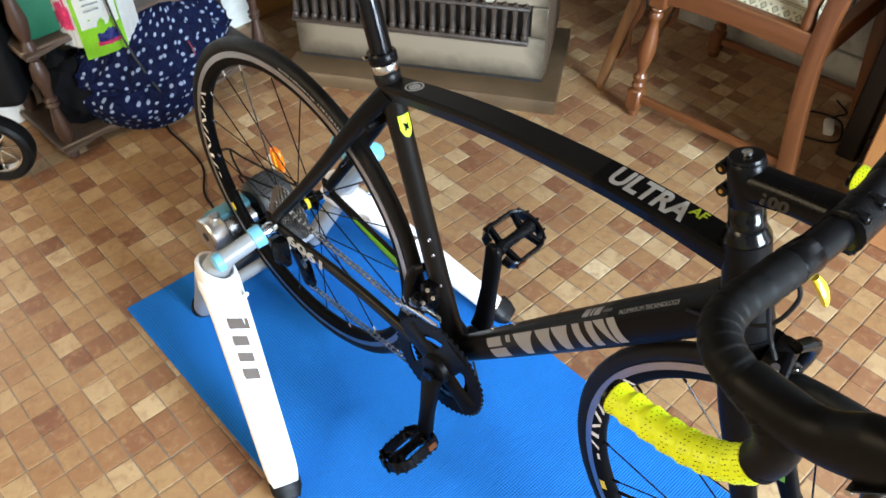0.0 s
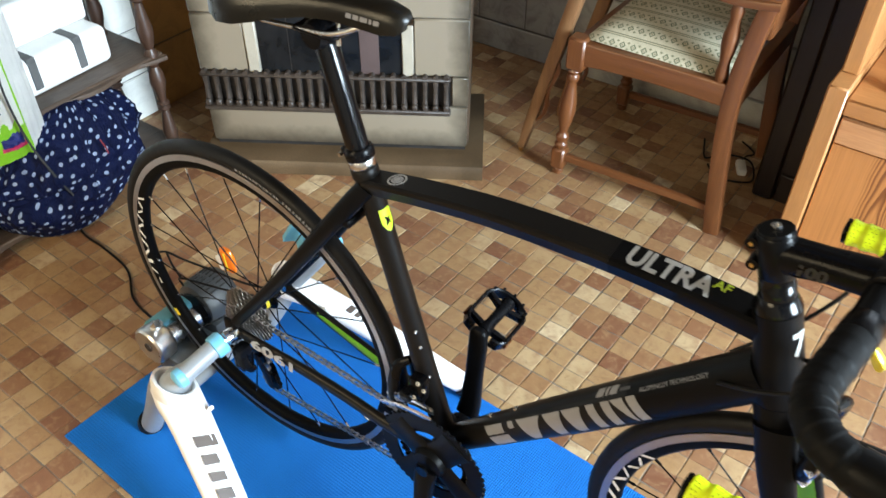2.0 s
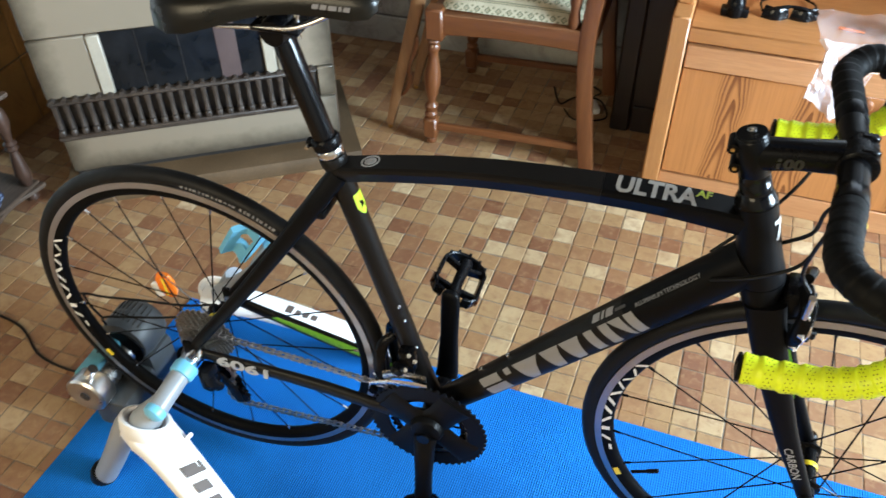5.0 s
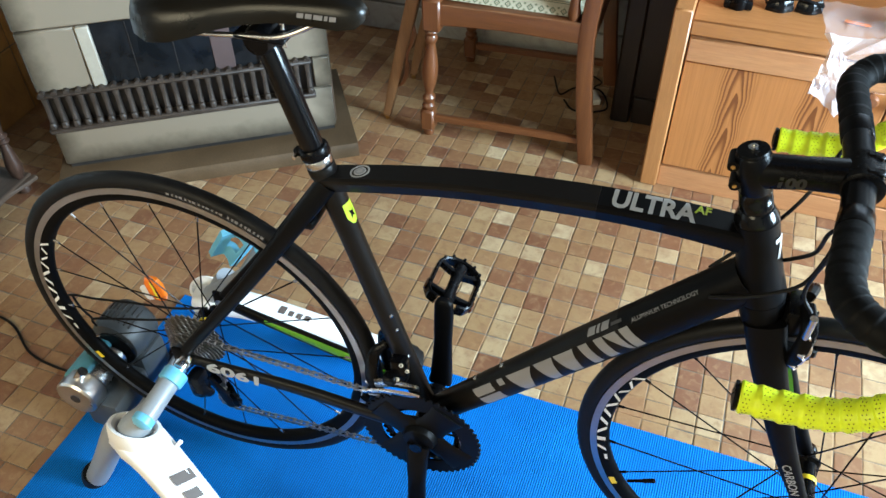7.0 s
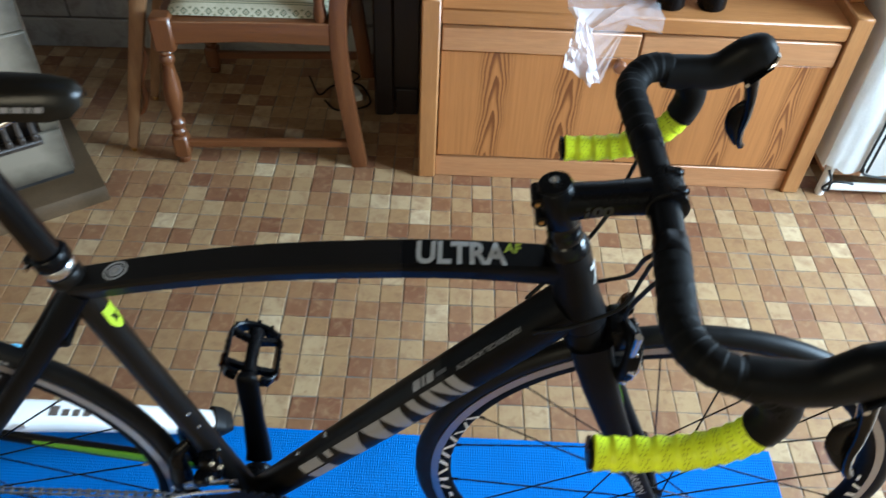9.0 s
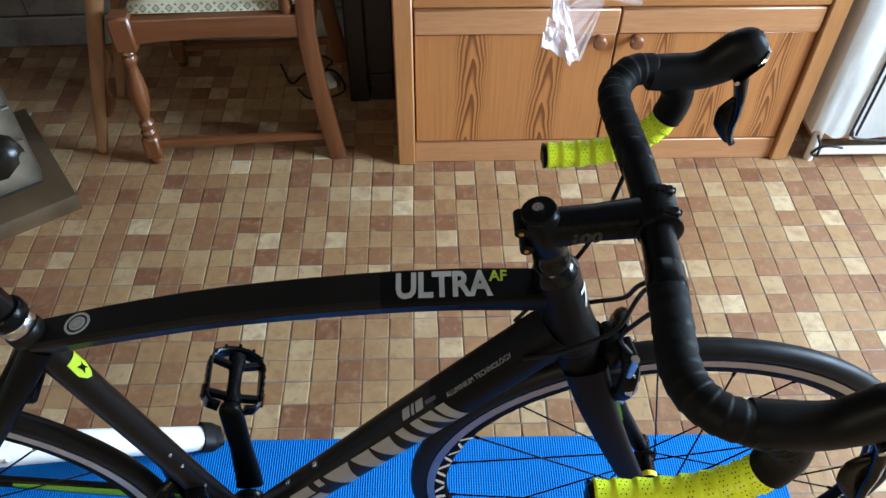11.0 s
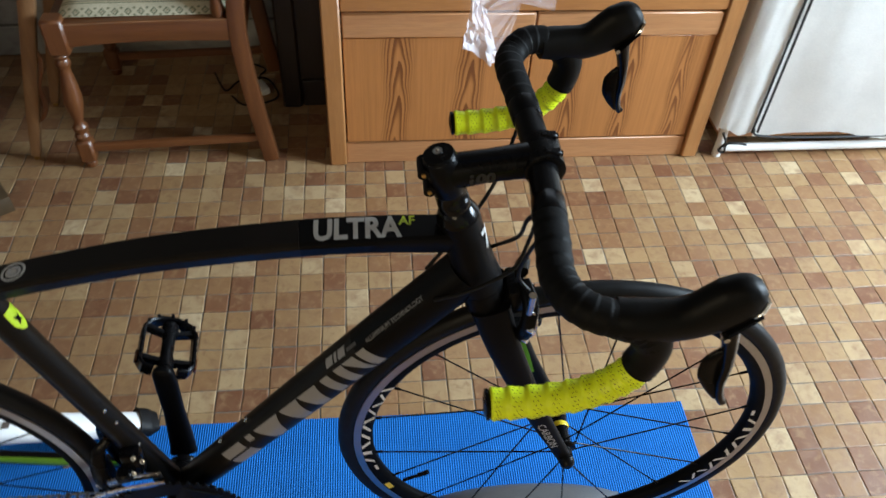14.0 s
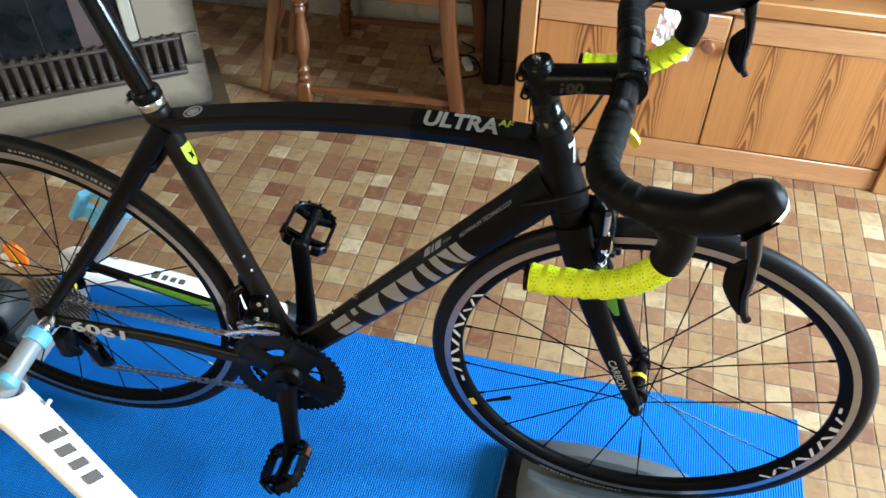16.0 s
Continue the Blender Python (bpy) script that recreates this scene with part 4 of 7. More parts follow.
crankset = part("crankset", cog(B(), BB, 0.1015, 50, -0.0480, -0.0445, 0.070), "ring", bike, "black double chainring and crank set")
part("inner_chainring", cog(B(), BB, 0.069, 34, -0.0405, -0.0380, 0.056), "plastic", crankset)
bm = B()
for k in range(4):
    a = math.radians(45 + 90 * k + 12)
    sweep(bm, [BB + V((0.0, -0.046, 0)), BB + V((0.05 * math.cos(a), -0.047, 0.05 * math.sin(a))), BB + V((0.088 * math.cos(a), -0.0475, 0.088 * math.sin(a)))], [(0.004, 0.030), (0.004, 0.026), (0.0035, 0.032)], 12)
lathe(bm, [(0, -0.016), (0.026, -0.014), (0.030, -0.006), (0.030, 0.006), (0, 0.008)], BB + V((0, -0.046, 0)), (0, 1, 0), 28)
part("spider", bm, "ring", crankset)
for y in (-1, 1):
    pts = [BB + V((0, 0.058 * y, 0.012 * y)), BB + V((0, 0.066 * y, 0.03 * y)), BB + V((0, 0.076 * y, 0.10 * y)), BB + V((0, 0.082 * y, 0.155 * y + 0.004)), BB + V((0, 0.083 * y, 0.176 * y + (0.011 if y > 0 else 0))), BB + V((0, 0.083 * y, 0.183 * y + (0.011 if y > 0 else 0))), BB + V((0, 0.083 * y, 0.187 * y + (0.011 if y > 0 else 0)))]
    bm = sweep(B(), pts, [(0.010, 0.0205), (0.0105, 0.019), (0.009, 0.0155), (0.0085, 0.0165), (0.0085, 0.0155), (0.0075, 0.0125), (0.005, 0.007)], 16, power=3)
    part("crank_arm", bm, "frame", crankset, "black crank arm")
    bm = lathe(B(), [(0, 0), (0.009, 0), (0.011, 0.003), (0.011, 0.006), (0, 0.006)], BB + V((0, 0.067 * y - (0.004 if y > 0 else 0.002), 0)), (0, y, 0), 20)
    part("crank_bolt", bm, "gloss", crankset)


def pedal(y, tilt):
    m = Matrix.Translation(BB + V((0, (0.135 if y > 0 else -0.127), (0.180 if y > 0 else -0.170)))) @ Matrix.Rotation(tilt, 4, "Y")
    bm = lathe(B(), [(0.0, -0.044), (0.008, -0.044), (0.012, -0.040), (0.0125, -0.030), (0.0095, -0.016), (0.0095, 0.010), (0.013, 0.030), (0.012, 0.040), (0, 0.042)], (0, 0, 0), (0, y, 0), 18)
    p = part("pedal", moved(bm, m), "plastic", crankset, "black plastic platform pedal")
    bm = B()
    rail = [(-0.017, -0.046), (-0.031, -0.043), (-0.0375, -0.034), (-0.0375, 0.026), (-0.029, 0.040), (-0.014, 0.047), (0.0, 0.049), (0.014, 0.047), (0.029, 0.040), (0.0375, 0.026), (0.0375, -0.034), (0.031, -0.043), (0.017, -0.046)]
    sweep(bm, [(a, b * y, 0) for a, b in rail], [(0.0115, 0.0034)] * 13, 8, side=(0, 0, 1), power=4)
    part("pedal_cage", moved(bm, m), "plastic", p)
    for s in (-1, 1):
        for e0, e1 in ((-0.029, -0.026), (0.022, 0.031)):
            bm = sweep(B(), [(s * 0.006, e0 * y, 0), (s * 0.036, e1 * y, 0)], [(0.0075, 0.0042)] * 2, 8, side=(0, 0, 1), power=4)
            part("pedal_rib", moved(bm, m), "plastic", p)
        for a, b in ((0.0, 0.051), (0.020 * s, 0.0465), (0.033 * s, 0.036)):
            bm = box(B(), (-0.0024, -0.003, -0.0135), (0.0024, 0.003, 0.0135), 0.0008, 1, Matrix.Translation((a, b * y, 0)))
            part("pedal_tooth", moved(bm, m), "plastic", p)
        for k in range(5):
            bm = box(B(), (-0.002, -0.0028, -0.0130), (0.002, 0.0028, 0.0130), 0.0008, 1, Matrix.Translation((s * 0.0390, (-0.030 + 0.012 * k) * y, 0)))
            part("pedal_tooth", moved(bm, m), "plastic", p)
        bm = box(B(), (-0.0018, -0.009, -0.006), (0.0018, 0.009, 0.006), 0.0012, 1, Matrix.Translation((s * 0.0425, -0.026 * y, 0)))
        part("pedal_reflector", moved(bm, m), "amber_dark", p, "small amber reflector")
    part("pedal_spindle", moved(rod(B(), (0, -0.040 * y, 0), (0, -0.056 * y, 0), 0.0075), m), "plastic", p)
    return p


pedal(-1, radians(-28))
pedal(1, radians(24))

cassette = part("cassette", lathe(B(), [(0.012, -0.060), (0.017, -0.058), (0.017, -0.024), (0.012, -0.022)], REAR, (0, 1, 0), 24), "cog", bike, "worn steel cassette")
for k in range(10):
    r = 0.0235 + 0.0024 * k + 0.00012 * k * k
    part("sprocket", cog(B(), REAR, r + 0.002, 11 + 2 * k, -0.0585 + 0.0037 * k, -0.0565 + 0.0037 * k, 0.015), "cog", cassette)

CL = -0.0435
PU, PL = V((0.013, CL, 0.300)), V((0.036, CL, 0.243))


def arc(c, r, a0, a1, n):
    return [c + V((r * math.cos(radians(a0 + (a1 - a0) * k / n)), CL - c.y, r * math.sin(radians(a0 + (a1 - a0) * k / n)))) for k in range(n + 1)]


loop = [p + V((0, -0.0392 - CL, 0)) for p in arc(BB, 0.0695, 98, -92, 32)] + arc(PL, 0.022, -92, -255, 12) + arc(PU, 0.022, -60, 70, 8) + arc(REAR, 0.034, -70, -262, 16)
loop.append(loop[0])
lens, total = [0.0], 0.0
for a, b in zip(loop, loop[1:]):
    total += (b - a).length
    lens.append(total)


def along(s):
    s = s % total
    for k in range(len(loop) - 1):
        if lens[k + 1] >= s:
            f = (s - lens[k]) / max(1e-9, lens[k + 1] - lens[k])
            return loop[k].lerp(loop[k + 1], f)
    return loop[0]


bm, count = B(), int(total / 0.0127)
for k in range(count):
    a, b = along(k * total / count), along((k + 1) * total / count)
    d = (b - a).normalized()
    m = Matrix.Translation((a + b) / 2) @ Matrix.Rotation(math.atan2(-d.z, d.x), 4, "Y")
    o = 0.0036 if k % 2 else 0.0026
    for s in (-1, 1):
        box(bm, (-0.0062, o * s - 0.0005, -0.0022), (0.0062, o * s + 0.0005, 0.0022), 0.0, 1, m)
        for e in (a, b):
            rod(bm, e + V((0, o * s - 0.0006, 0)), e + V((0, o * s + 0.0006, 0)), 0.0041, 9)
    rod(bm, a + V((0, -0.0042, 0)), a + V((0, 0.0042, 0)), 0.0022, 6)
part("chain", bm, "chain", bike, "oily steel chain")

bm = box(B(), (-0.004, -0.092, 0.296), (0.022, -0.062, 0.352), 0.007, 2)
sweep(bm, [(0.006, -0.078, 0.345), (0.014, -0.086, 0.318), (0.020, -0.074, 0.296)], [(0.013, 0.013), (0.011, 0.014), (0.009, 0.013)], 12)
mech = part("rear_derailleur", bm, "plastic", bike, "black rear derailleur")
for y in (-0.053, -0.036):
    bm = sweep(B(), [PU + V((-0.006, y - CL, 0.008)), PU.lerp(PL, 0.5) + V((0.006, y - CL, 0)), PL + V((0.004, y - CL, -0.010))], [(0.0012, 0.009), (0.0012, 0.012), (0.0012, 0.008)], 10)
    part("cage_plate", bm, "plastic", mech)
for c in (PU, PL):
    part("jockey_wheel", cog(B(), V((c.x, 0, c.z)), 0.0195, 11, CL - 0.003, CL + 0.003, 0.005), "plastic", mech)
part("adjuster", rod(B(), (-0.012, -0.080, 0.338), (-0.028, -0.078, 0.326), 0.0035), "steel", mech)
bm = rod(B(), REAR + V((0, -0.062, 0)), REAR + V((0.004, -0.083, 0)), 0.009, 16)
part("axle_nut", bm, "chrome", bike)
part("axle_nut", rod(B(), REAR + V((0, 0.062, 0)), REAR + V((0, 0.083, 0)), 0.009, 16), "chrome", bike)

# front derailleur and the calliper behind the bottom bracket
bm = sweep(B(), curve([(0.305, -0.047, 0.380), (0.345, -0.050, 0.401), (0.385, -0.050, 0.408), (0.405, -0.048, 0.408)], 4), blend([(0.001, 0.005), (0.001, 0.006), (0.001, 0.007), (0.001, 0.004)], 4), 8)
sweep(bm, curve([(0.310, -0.034, 0.384), (0.350, -0.036, 0.406), (0.400, -0.036, 0.410)], 4), blend([(0.001, 0.009), (0.001, 0.010), (0.001, 0.008)], 4), 8)
fd = part("front_derailleur", bm, "steel", bike, "silver cage of the front derailleur")
bm = box(B(), (0.352, -0.036, 0.412), (0.380, -0.014, 0.462), 0.006, 2)
box(bm, (0.344, -0.052, 0.420), (0.366, -0.030, 0.436), 0.004, 1)
part("derailleur_body", bm, "plastic", fd)
for p in ((0.380, -0.030, 0.444), (0.366, -0.038, 0.428), (0.372, -0.034, 0.460)):
    part("derailleur_bolt", lathe(B(), [(0.0, 0), (0.0036, 0), (0.0036, 0.006), (0.002, 0.006), (0.002, 0.003), (0, 0.003)], p, (0.3, -0.8, 0.5), 12), "chrome", fd)
bm = sweep(B(), curve([(0.336, -0.020, 0.330), (0.318, -0.030, 0.395), (0.322, -0.022, 0.452), (0.338, -0.010, 0.470)], 4), blend([(0.008, 0.010), (0.007, 0.012), (0.006, 0.010), (0.006, 0.007)], 4), 10)
sweep(bm, curve([(0.336, 0.020, 0.330), (0.318, 0.030, 0.395), (0.322, 0.022, 0.452), (0.338, 0.010, 0.470)], 4), blend([(0.008, 0.010), (0.007, 0.012), (0.006, 0.010), (0.006, 0.007)], 4), 10)
part("rear_brake", bm, "plastic", bike, "black rear brake calliper")


# fork and front brake
def steered(name, bm, material, parent, label="", sharp=38):
    return part(name, moved(bm, TURN_RIGHT), material, parent, label, sharp)


bm = sweep(B(), [steer_at(z) for z in (0.690, 0.704, 0.720, 0.732)], [(0.035, 0.020), (0.036, 0.025), (0.031, 0.027), (0.029, 0.029)], 24)
fork = steered("fork", bm, "frame", bike, "satin black carbon fork")
for y in (-1, 1):
    pts = curve([(0.848, 0.026 * y, 0.712), (0.872, 0.035 * y, 0.640), (0.926, 0.043 * y, 0.508), (0.966, 0.047 * y, 0.424), (0.985, 0.049 * y, 0.384), (0.992, 0.049 * y, 0.362)], 5)
    sz = blend([(0.012, 0.025), (0.0105, 0.022), (0.009, 0.0165), (0.008, 0.0125), (0.007, 0.011), (0.005, 0.008)], 5)
    blade = steered("fork_blade", sweep(B(), pts, sz, 16, power=2.3), "frame", fork)
    if y < 0:
        d = (V((0.966, 0, 0.424)) - V((0.926, 0, 0.508))).normalized()
        n = V((-d.z, 0, d.x))
        bm = laid(letters("CARBON", 0.0165, 0.01, 1.0), lambda u, v: V((0.936, -0.0550, 0.486)) + d * u + n * (v - 0.006) + V((0, -0.02 * u, 0)), 0.05)
        steered("lettering", bm, "print", blade, "white printed word")
    else:
        steered("green_decal", sweep(B(), [V(p) + V((0.0, -0.0105, 0)) for p in pts[3:12]], [(0.0008, 0.004 + 0.010 * math.sin(math.pi * k / 8)) for k in range(9)], 8), "green", blade, "bright green decal inside the blade")
    bm = lathe(B(), [(0, 0), (0.010, 0), (0.012, 0.004), (0.010, 0.012), (0.005, 0.016), (0, 0.016)], FRONT + V((0, 0.052 * y, 0)), (0, y, 0), 18)
    steered("skewer_nut", bm, "plastic", fork)
bm = sweep(B(), curve([(0.986, 0.064, 0.385), (0.970, 0.070, 0.411), (0.952, 0.068, 0.439)], 4), [(0.003, 0.006)] * 9, 8)
steered("quick_release", bm, "plastic", fork)

CALLIPER = Matrix.Translation((0.880, 0, 0.705)) @ Matrix.Scale(1.18, 4) @ Matrix.Translation((-0.880, 0, -0.675))


def steered_brake(name, bm, material, parent, label=""):
    return steered(name, moved(bm, CALLIPER), material, parent, label)


bm = box(B(), (0.868, -0.020, 0.668), (0.890, 0.020, 0.702), 0.007, 2)
brake = steered_brake("front_brake", bm, "plastic", bike, "black front brake calliper with silver bolts")
for y in (-1, 1):
    pts = curve([(0.886, 0.006 * y, 0.704), (0.892, 0.030 * y, 0.694), (0.890, 0.036 * y, 0.664), (0.886, 0.026 * y, 0.638)], 4)
    steered_brake("brake_arm", sweep(B(), pts, blend([(0.006, 0.008), (0.007, 0.009), (0.006, 0.009), (0.005, 0.008)], 4), 10), "plastic", brake)
    bm = box(B(), (0.862, 0.0125 * y - 0.004, 0.640), (0.912, 0.0125 * y + 0.004, 0.652), 0.002)
    box(bm, (0.866, 0.019 * y - 0.004, 0.641), (0.906, 0.019 * y + 0.004, 0.651), 0.002)
    steered_brake("brake_pad", bm, "rubber", brake)
for p in ((0.893, 0.0, 0.690), (0.892, -0.038, 0.668), (0.890, -0.030, 0.642)):
    steered_brake("brake_bolt", lathe(B(), [(0, 0), (0.0055, 0), (0.0055, 0.006), (0.0025, 0.006), (0.0025, 0.003), (0, 0.003)], p, (0.8, -0.6, 0.1), 12), "chrome", brake)
steered_brake("cable_adjuster", rod(B(), (0.890, -0.036, 0.690), (0.889, -0.040, 0.722), 0.004, 10), "steel", brake)
steered_brake("brake_link", sweep(B(), curve([(0.893, -0.038, 0.694), (0.899, -0.040, 0.675), (0.895, -0.039, 0.654)], 5), 0.0016, 8), "steel", brake)

# headset, stem
bm = sweep(B(), [steer_at(z) for z in (0.847, 0.851, 0.858, 0.862, 0.8625, 0.873, 0.8735, 0.886)], [0.0245, 0.0240, 0.0205, 0.0190, 0.0183, 0.0183, 0.0179, 0.0179], 28)
steered("headset_cone", bm, "gloss", bike, "glossy black headset cone")
bm = sweep(B(), [steer_at(z) for z in (0.884, 0.8865, 0.929, 0.932)], [0.0165, 0.0185, 0.0185, 0.0165], 24)
BAR = V((0.885, 0, 0.927))
sweep(bm, [steer_at(0.909), steer_at(0.911).lerp(BAR, 0.45), BAR], [(0.0175, 0.0195), (0.0165, 0.0165), (0.0195, 0.0175)], 20, power=2.6)
stem = steered("stem", bm, "plastic", bike, "satin black handlebar stem")
bm = lathe(B(), [(0, 0), (0.0165, 0), (0.0175, 0.002), (0.0165, 0.005), (0, 0.006)], steer_at(0.931), STEER, 24)
cap = steered("top_cap", bm, "plastic", stem)
bm = lathe(B(), [(0.0, 0), (0.0052, 0), (0.0052, 0.0025), (0.003, 0.0025), (0.003, 0.0005), (0, 0.0005)], steer_at(0.937), STEER, 16)
steered("cap_bolt", bm, "steel", cap)
for z in (0.898, 0.922):
    p = steer_at(z) + V((-0.019, 0, -0.005))
    steered("clamp_lug", rod(B(), p + V((0, -0.013, 0)), p + V((0, 0.013, 0)), 0.0065, 14), "plastic", stem)
    steered("clamp_bolt", rod(B(), p + V((0, -0.0145, 0)), p + V((0, 0.0145, 0)), 0.0024, 10), "brass", stem)
bm = lathe(B(), [(0.0175, -0.023), (0.0215, -0.021), (0.0215, 0.021), (0.0175, 0.023)], BAR + V((0.001, 0, 0)), (0, 1, 0), 28)
plate = steered("faceplate", bm, "plastic", stem)
for y in (-0.014, 0.014):
    for dz in (-1, 1):
        p = BAR + V((0.008, y, 0.0185 * dz))
        steered("plate_lug", box(B(), (-0.010, -0.005, -0.0045), (0.008, 0.005, 0.0045), 0.002, 1, Matrix.Translation(p)), "plastic", plate)
        steered("plate_bolt", rod(B(), p + V((0.007, 0, 0)), p + V((0.0095, 0, 0)), 0.003, 10), "plastic", plate)
bm = laid(letters("100", 0.018, 0.05, 1.1), lambda u, v: V((0.806 + u, -0.0168, 0.906 + v + 0.14 * u)), 0.05)
steered("lettering", bm, "faint_print", stem, "dark grey printed number")

# handlebar
bars = None
for y in (-1, 1):
    line = [(0.883, 0, 0.927), (0.881, 0.06 * y, 0.928), (0.876, 0.120 * y, 0.930), (0.8725, 0.165 * y, 0.931), (0.879, 0.192 * y, 0.931), (0.896, 0.209 * y, 0.930), (0.921, 0.2150 * y, 0.925), (0.944, 0.2165 * y, 0.914),
            (0.955, 0.2170 * y, 0.897), (0.956, 0.2170 * y, 0.876), (0.949, 0.2170 * y, 0.853), (0.930, 0.2165 * y, 0.829), (0.900, 0.216 * y, 0.811), (0.860, 0.2155 * y, 0.802), (0.818, 0.215 * y, 0.799)]
    # one side sits a little higher
    lift = 0.009 if y > 0 else 0.0
    line = [(a, b, c + lift * min(1.0, max(-0.2, (abs(b) - 0.200) / 0.014))) for a, b, c in line]
    if bars is None:
        bm = sweep(B(), [(0.879, -0.100, 0.9290), (0.881, -0.06, 0.928), (0.883, -0.02, 0.927), (0.883, 0.02, 0.927), (0.881, 0.06, 0.9275), (0.879, 0.100, 0.9285)], [0.0156, 0.0158, 0.0159, 0.0159, 0.0158, 0.0156], 24, side=(1, 0, 0))
        bars = steered("handlebar", bm, "plastic", bike, "black drop handlebar, wrapped in black and lime tape")
    pts = curve(line, 10)
    black, lime = pts[14:99], pts[99:]

    def wrapped(pp, r, turns, step=0.0009):
        """Tape wound round a tube: each turn lies over the one before."""
        out, n = [], len(pp)
        for k in range(n):
            f = (k / n * turns) % 1.0
            out.append(r - 0.0005 + step * min(f / 0.8, (1 - f) / 0.2))
        return out
    dense = curve([p for p in black[::3]] + [black[-1]], 9)
    steered("bar_tape", sweep(B(), dense, wrapped(dense, 0.0172, 19, 0.0009), 22, side=(1, 0, 0)), "tape", bars, "black wound bar tape", 50)
    p, q = V(pts[14]), V(pts[15])
    steered("tape_band", sweep(B(), [p - (q - p) * 3.0, p - (q - p) * 2.8, q, q + (q - p) * 0.3], [0.0163, 0.0172, 0.0176, 0.0172], 24, side=(1, 0, 0)), "plastic", bars, "smooth black band closing the tape")
    dense = curve([p for p in lime[::3]] + [lime[-1]], 12)
    tape = steered("drop_tape", sweep(B(), dense, wrapped(dense, 0.0154, 9, 0.0020), 22, side=(0, 1, 0)), "lime", bars, "perforated lime bar tape", 50)
    # each turn carries a band of small holes and a bare overlap
    bm, n = B(), len(dense)
    for turn in range(9):
        for row, f in enumerate((0.30, 0.42, 0.54, 0.66)):
            at = (turn + f) / 9 * n
            k = min(int(at), n - 2)
            c, d = dense[k].lerp(dense[k + 1], at - k), (dense[k + 1] - dense[k]).normalized()
            across = d.cross(V((0, 1, 0)))
            for a in range(12):
                ang = 2 * math.pi * (a + 0.5 * (row % 2)) / 12 + 0.3 * turn
                o = V((0, 1, 0)) * math.cos(ang) + across * math.sin(ang)
                lathe(bm, [(0, 0), (0.00062, 0), (0.00062, 0.0003), (0, 0.0003)], c + o * (0.0149 + 0.0020 * f / 0.8), o, 5)
    tagged(steered("tape_perforation", bm, "hole", tape), kind="stuff")
    bm = lathe(B(), [(0, 0), (0.013, 0), (0.0155, 0.002), (0.0155, 0.005), (0.006, 0.007), (0, 0.0055)], V(line[-1]), V(line[-1]) - V(line[-2]), 22)
    steered("end_plug", bm, "plastic", bars)
    # brake hood: one rubber body rising to a rounded horn, with a sleeve round the bend
    low = 0.5 * lift
    horn = [(0.916, 0.2130, 0.926, 0.0178, 0.0180), (0.930, 0.2150, 0.9255, 0.0184, 0.0200), (0.950, 0.2160, 0.925, 0.0180, 0.0210), (0.969, 0.2165, 0.926, 0.0166, 0.0214), (0.985, 0.2170, 0.931, 0.0160, 0.0228), (0.999, 0.2175, 0.940, 0.0163, 0.0256),
            (1.012, 0.2175, 0.951, 0.0168, 0.0265), (1.0235, 0.2175, 0.9605, 0.0158, 0.0215), (1.0310, 0.2175, 0.9660, 0.0125, 0.0150), (1.0350, 0.2175, 0.9690, 0.0065, 0.0070)]
    bm = sweep(B(), curve([(a, b * y, c + low) for a, b, c, w, h in horn], 5), blend([(w, h) for a, b, c, w, h in horn], 5), 24, power=2.3)
    hood = steered("brake_hood", bm, "hood", bars, "black rubber brake hood", 60)
    bm = sweep(B(), curve([(0.946, 0.2165 * y, 0.916 + lift), (0.956, 0.217 * y, 0.896 + lift), (0.956, 0.217 * y, 0.876 + lift), (0.951, 0.217 * y, 0.860 + lift)], 4), blend([(0.0170, 0.0200), (0.0178, 0.0185), (0.0180, 0.0180), (0.0178, 0.0178)], 4), 18)
    steered("hood_sleeve", bm, "hood", hood)
    bm = sweep(B(), curve([(1.018, 0.2165 * y, 0.938 + lift), (1.0225, 0.2170 * y, 0.915 + lift), (1.0285, 0.2185 * y, 0.890 + lift), (1.0325, 0.2210 * y, 0.862 + lift), (1.0335, 0.2235 * y, 0.838 + lift), (1.0385, 0.2265 * y, 0.817 + lift), (1.0435, 0.2275 * y, 0.8085 + lift)], 6),
               blend([(0.0095, 0.0095), (0.0100, 0.0090), (0.0100, 0.0072), (0.0100, 0.0056), (0.0085, 0.0044), (0.0062, 0.0044), (0.0048, 0.0048)], 6), 14, side=(0, 1, 0))
    lever = steered("brake_lever", bm, "gloss", hood, "glossy black brake and shift lever")
    bm = sweep(B(), curve([(1.0280, 0.2190 * y, 0.884 + lift), (1.0205, 0.2190 * y, 0.866 + lift), (1.0215, 0.2200 * y, 0.846 + lift), (1.0290, 0.2230 * y, 0.826 + lift), (1.0350, 0.2250 * y, 0.814 + lift)], 5), blend([(0.004, 0.004), (0.004, 0.0115), (0.004, 0.0110), (0.0035, 0.0065), (0.003, 0.003)], 5), 12, side=(0, 1, 0))
    steered("shift_paddle", bm, "plastic", lever)
    bm = sweep(B(), curve([(1.0135, 0.2170 * y, 0.9205 + low), (1.0250, 0.2170 * y, 0.9345 + low), (1.0355, 0.2170 * y, 0.9475 + low)], 4), [(0.0186, 0.0016)] * 9, 12, power=3)
    steered("lever_seam", bm, "gloss", lever, "dark seam under the hood")
    bm = sweep(B(), curve([(1.0310, 0.2170 * y, 0.9420 + low), (1.0365, 0.2170 * y, 0.9500 + low), (1.0400, 0.2170 * y, 0.9580 + low)], 4), blend([(0.0165, 0.0022), (0.0150, 0.0034), (0.0110, 0.0024)], 4), 12, power=3)
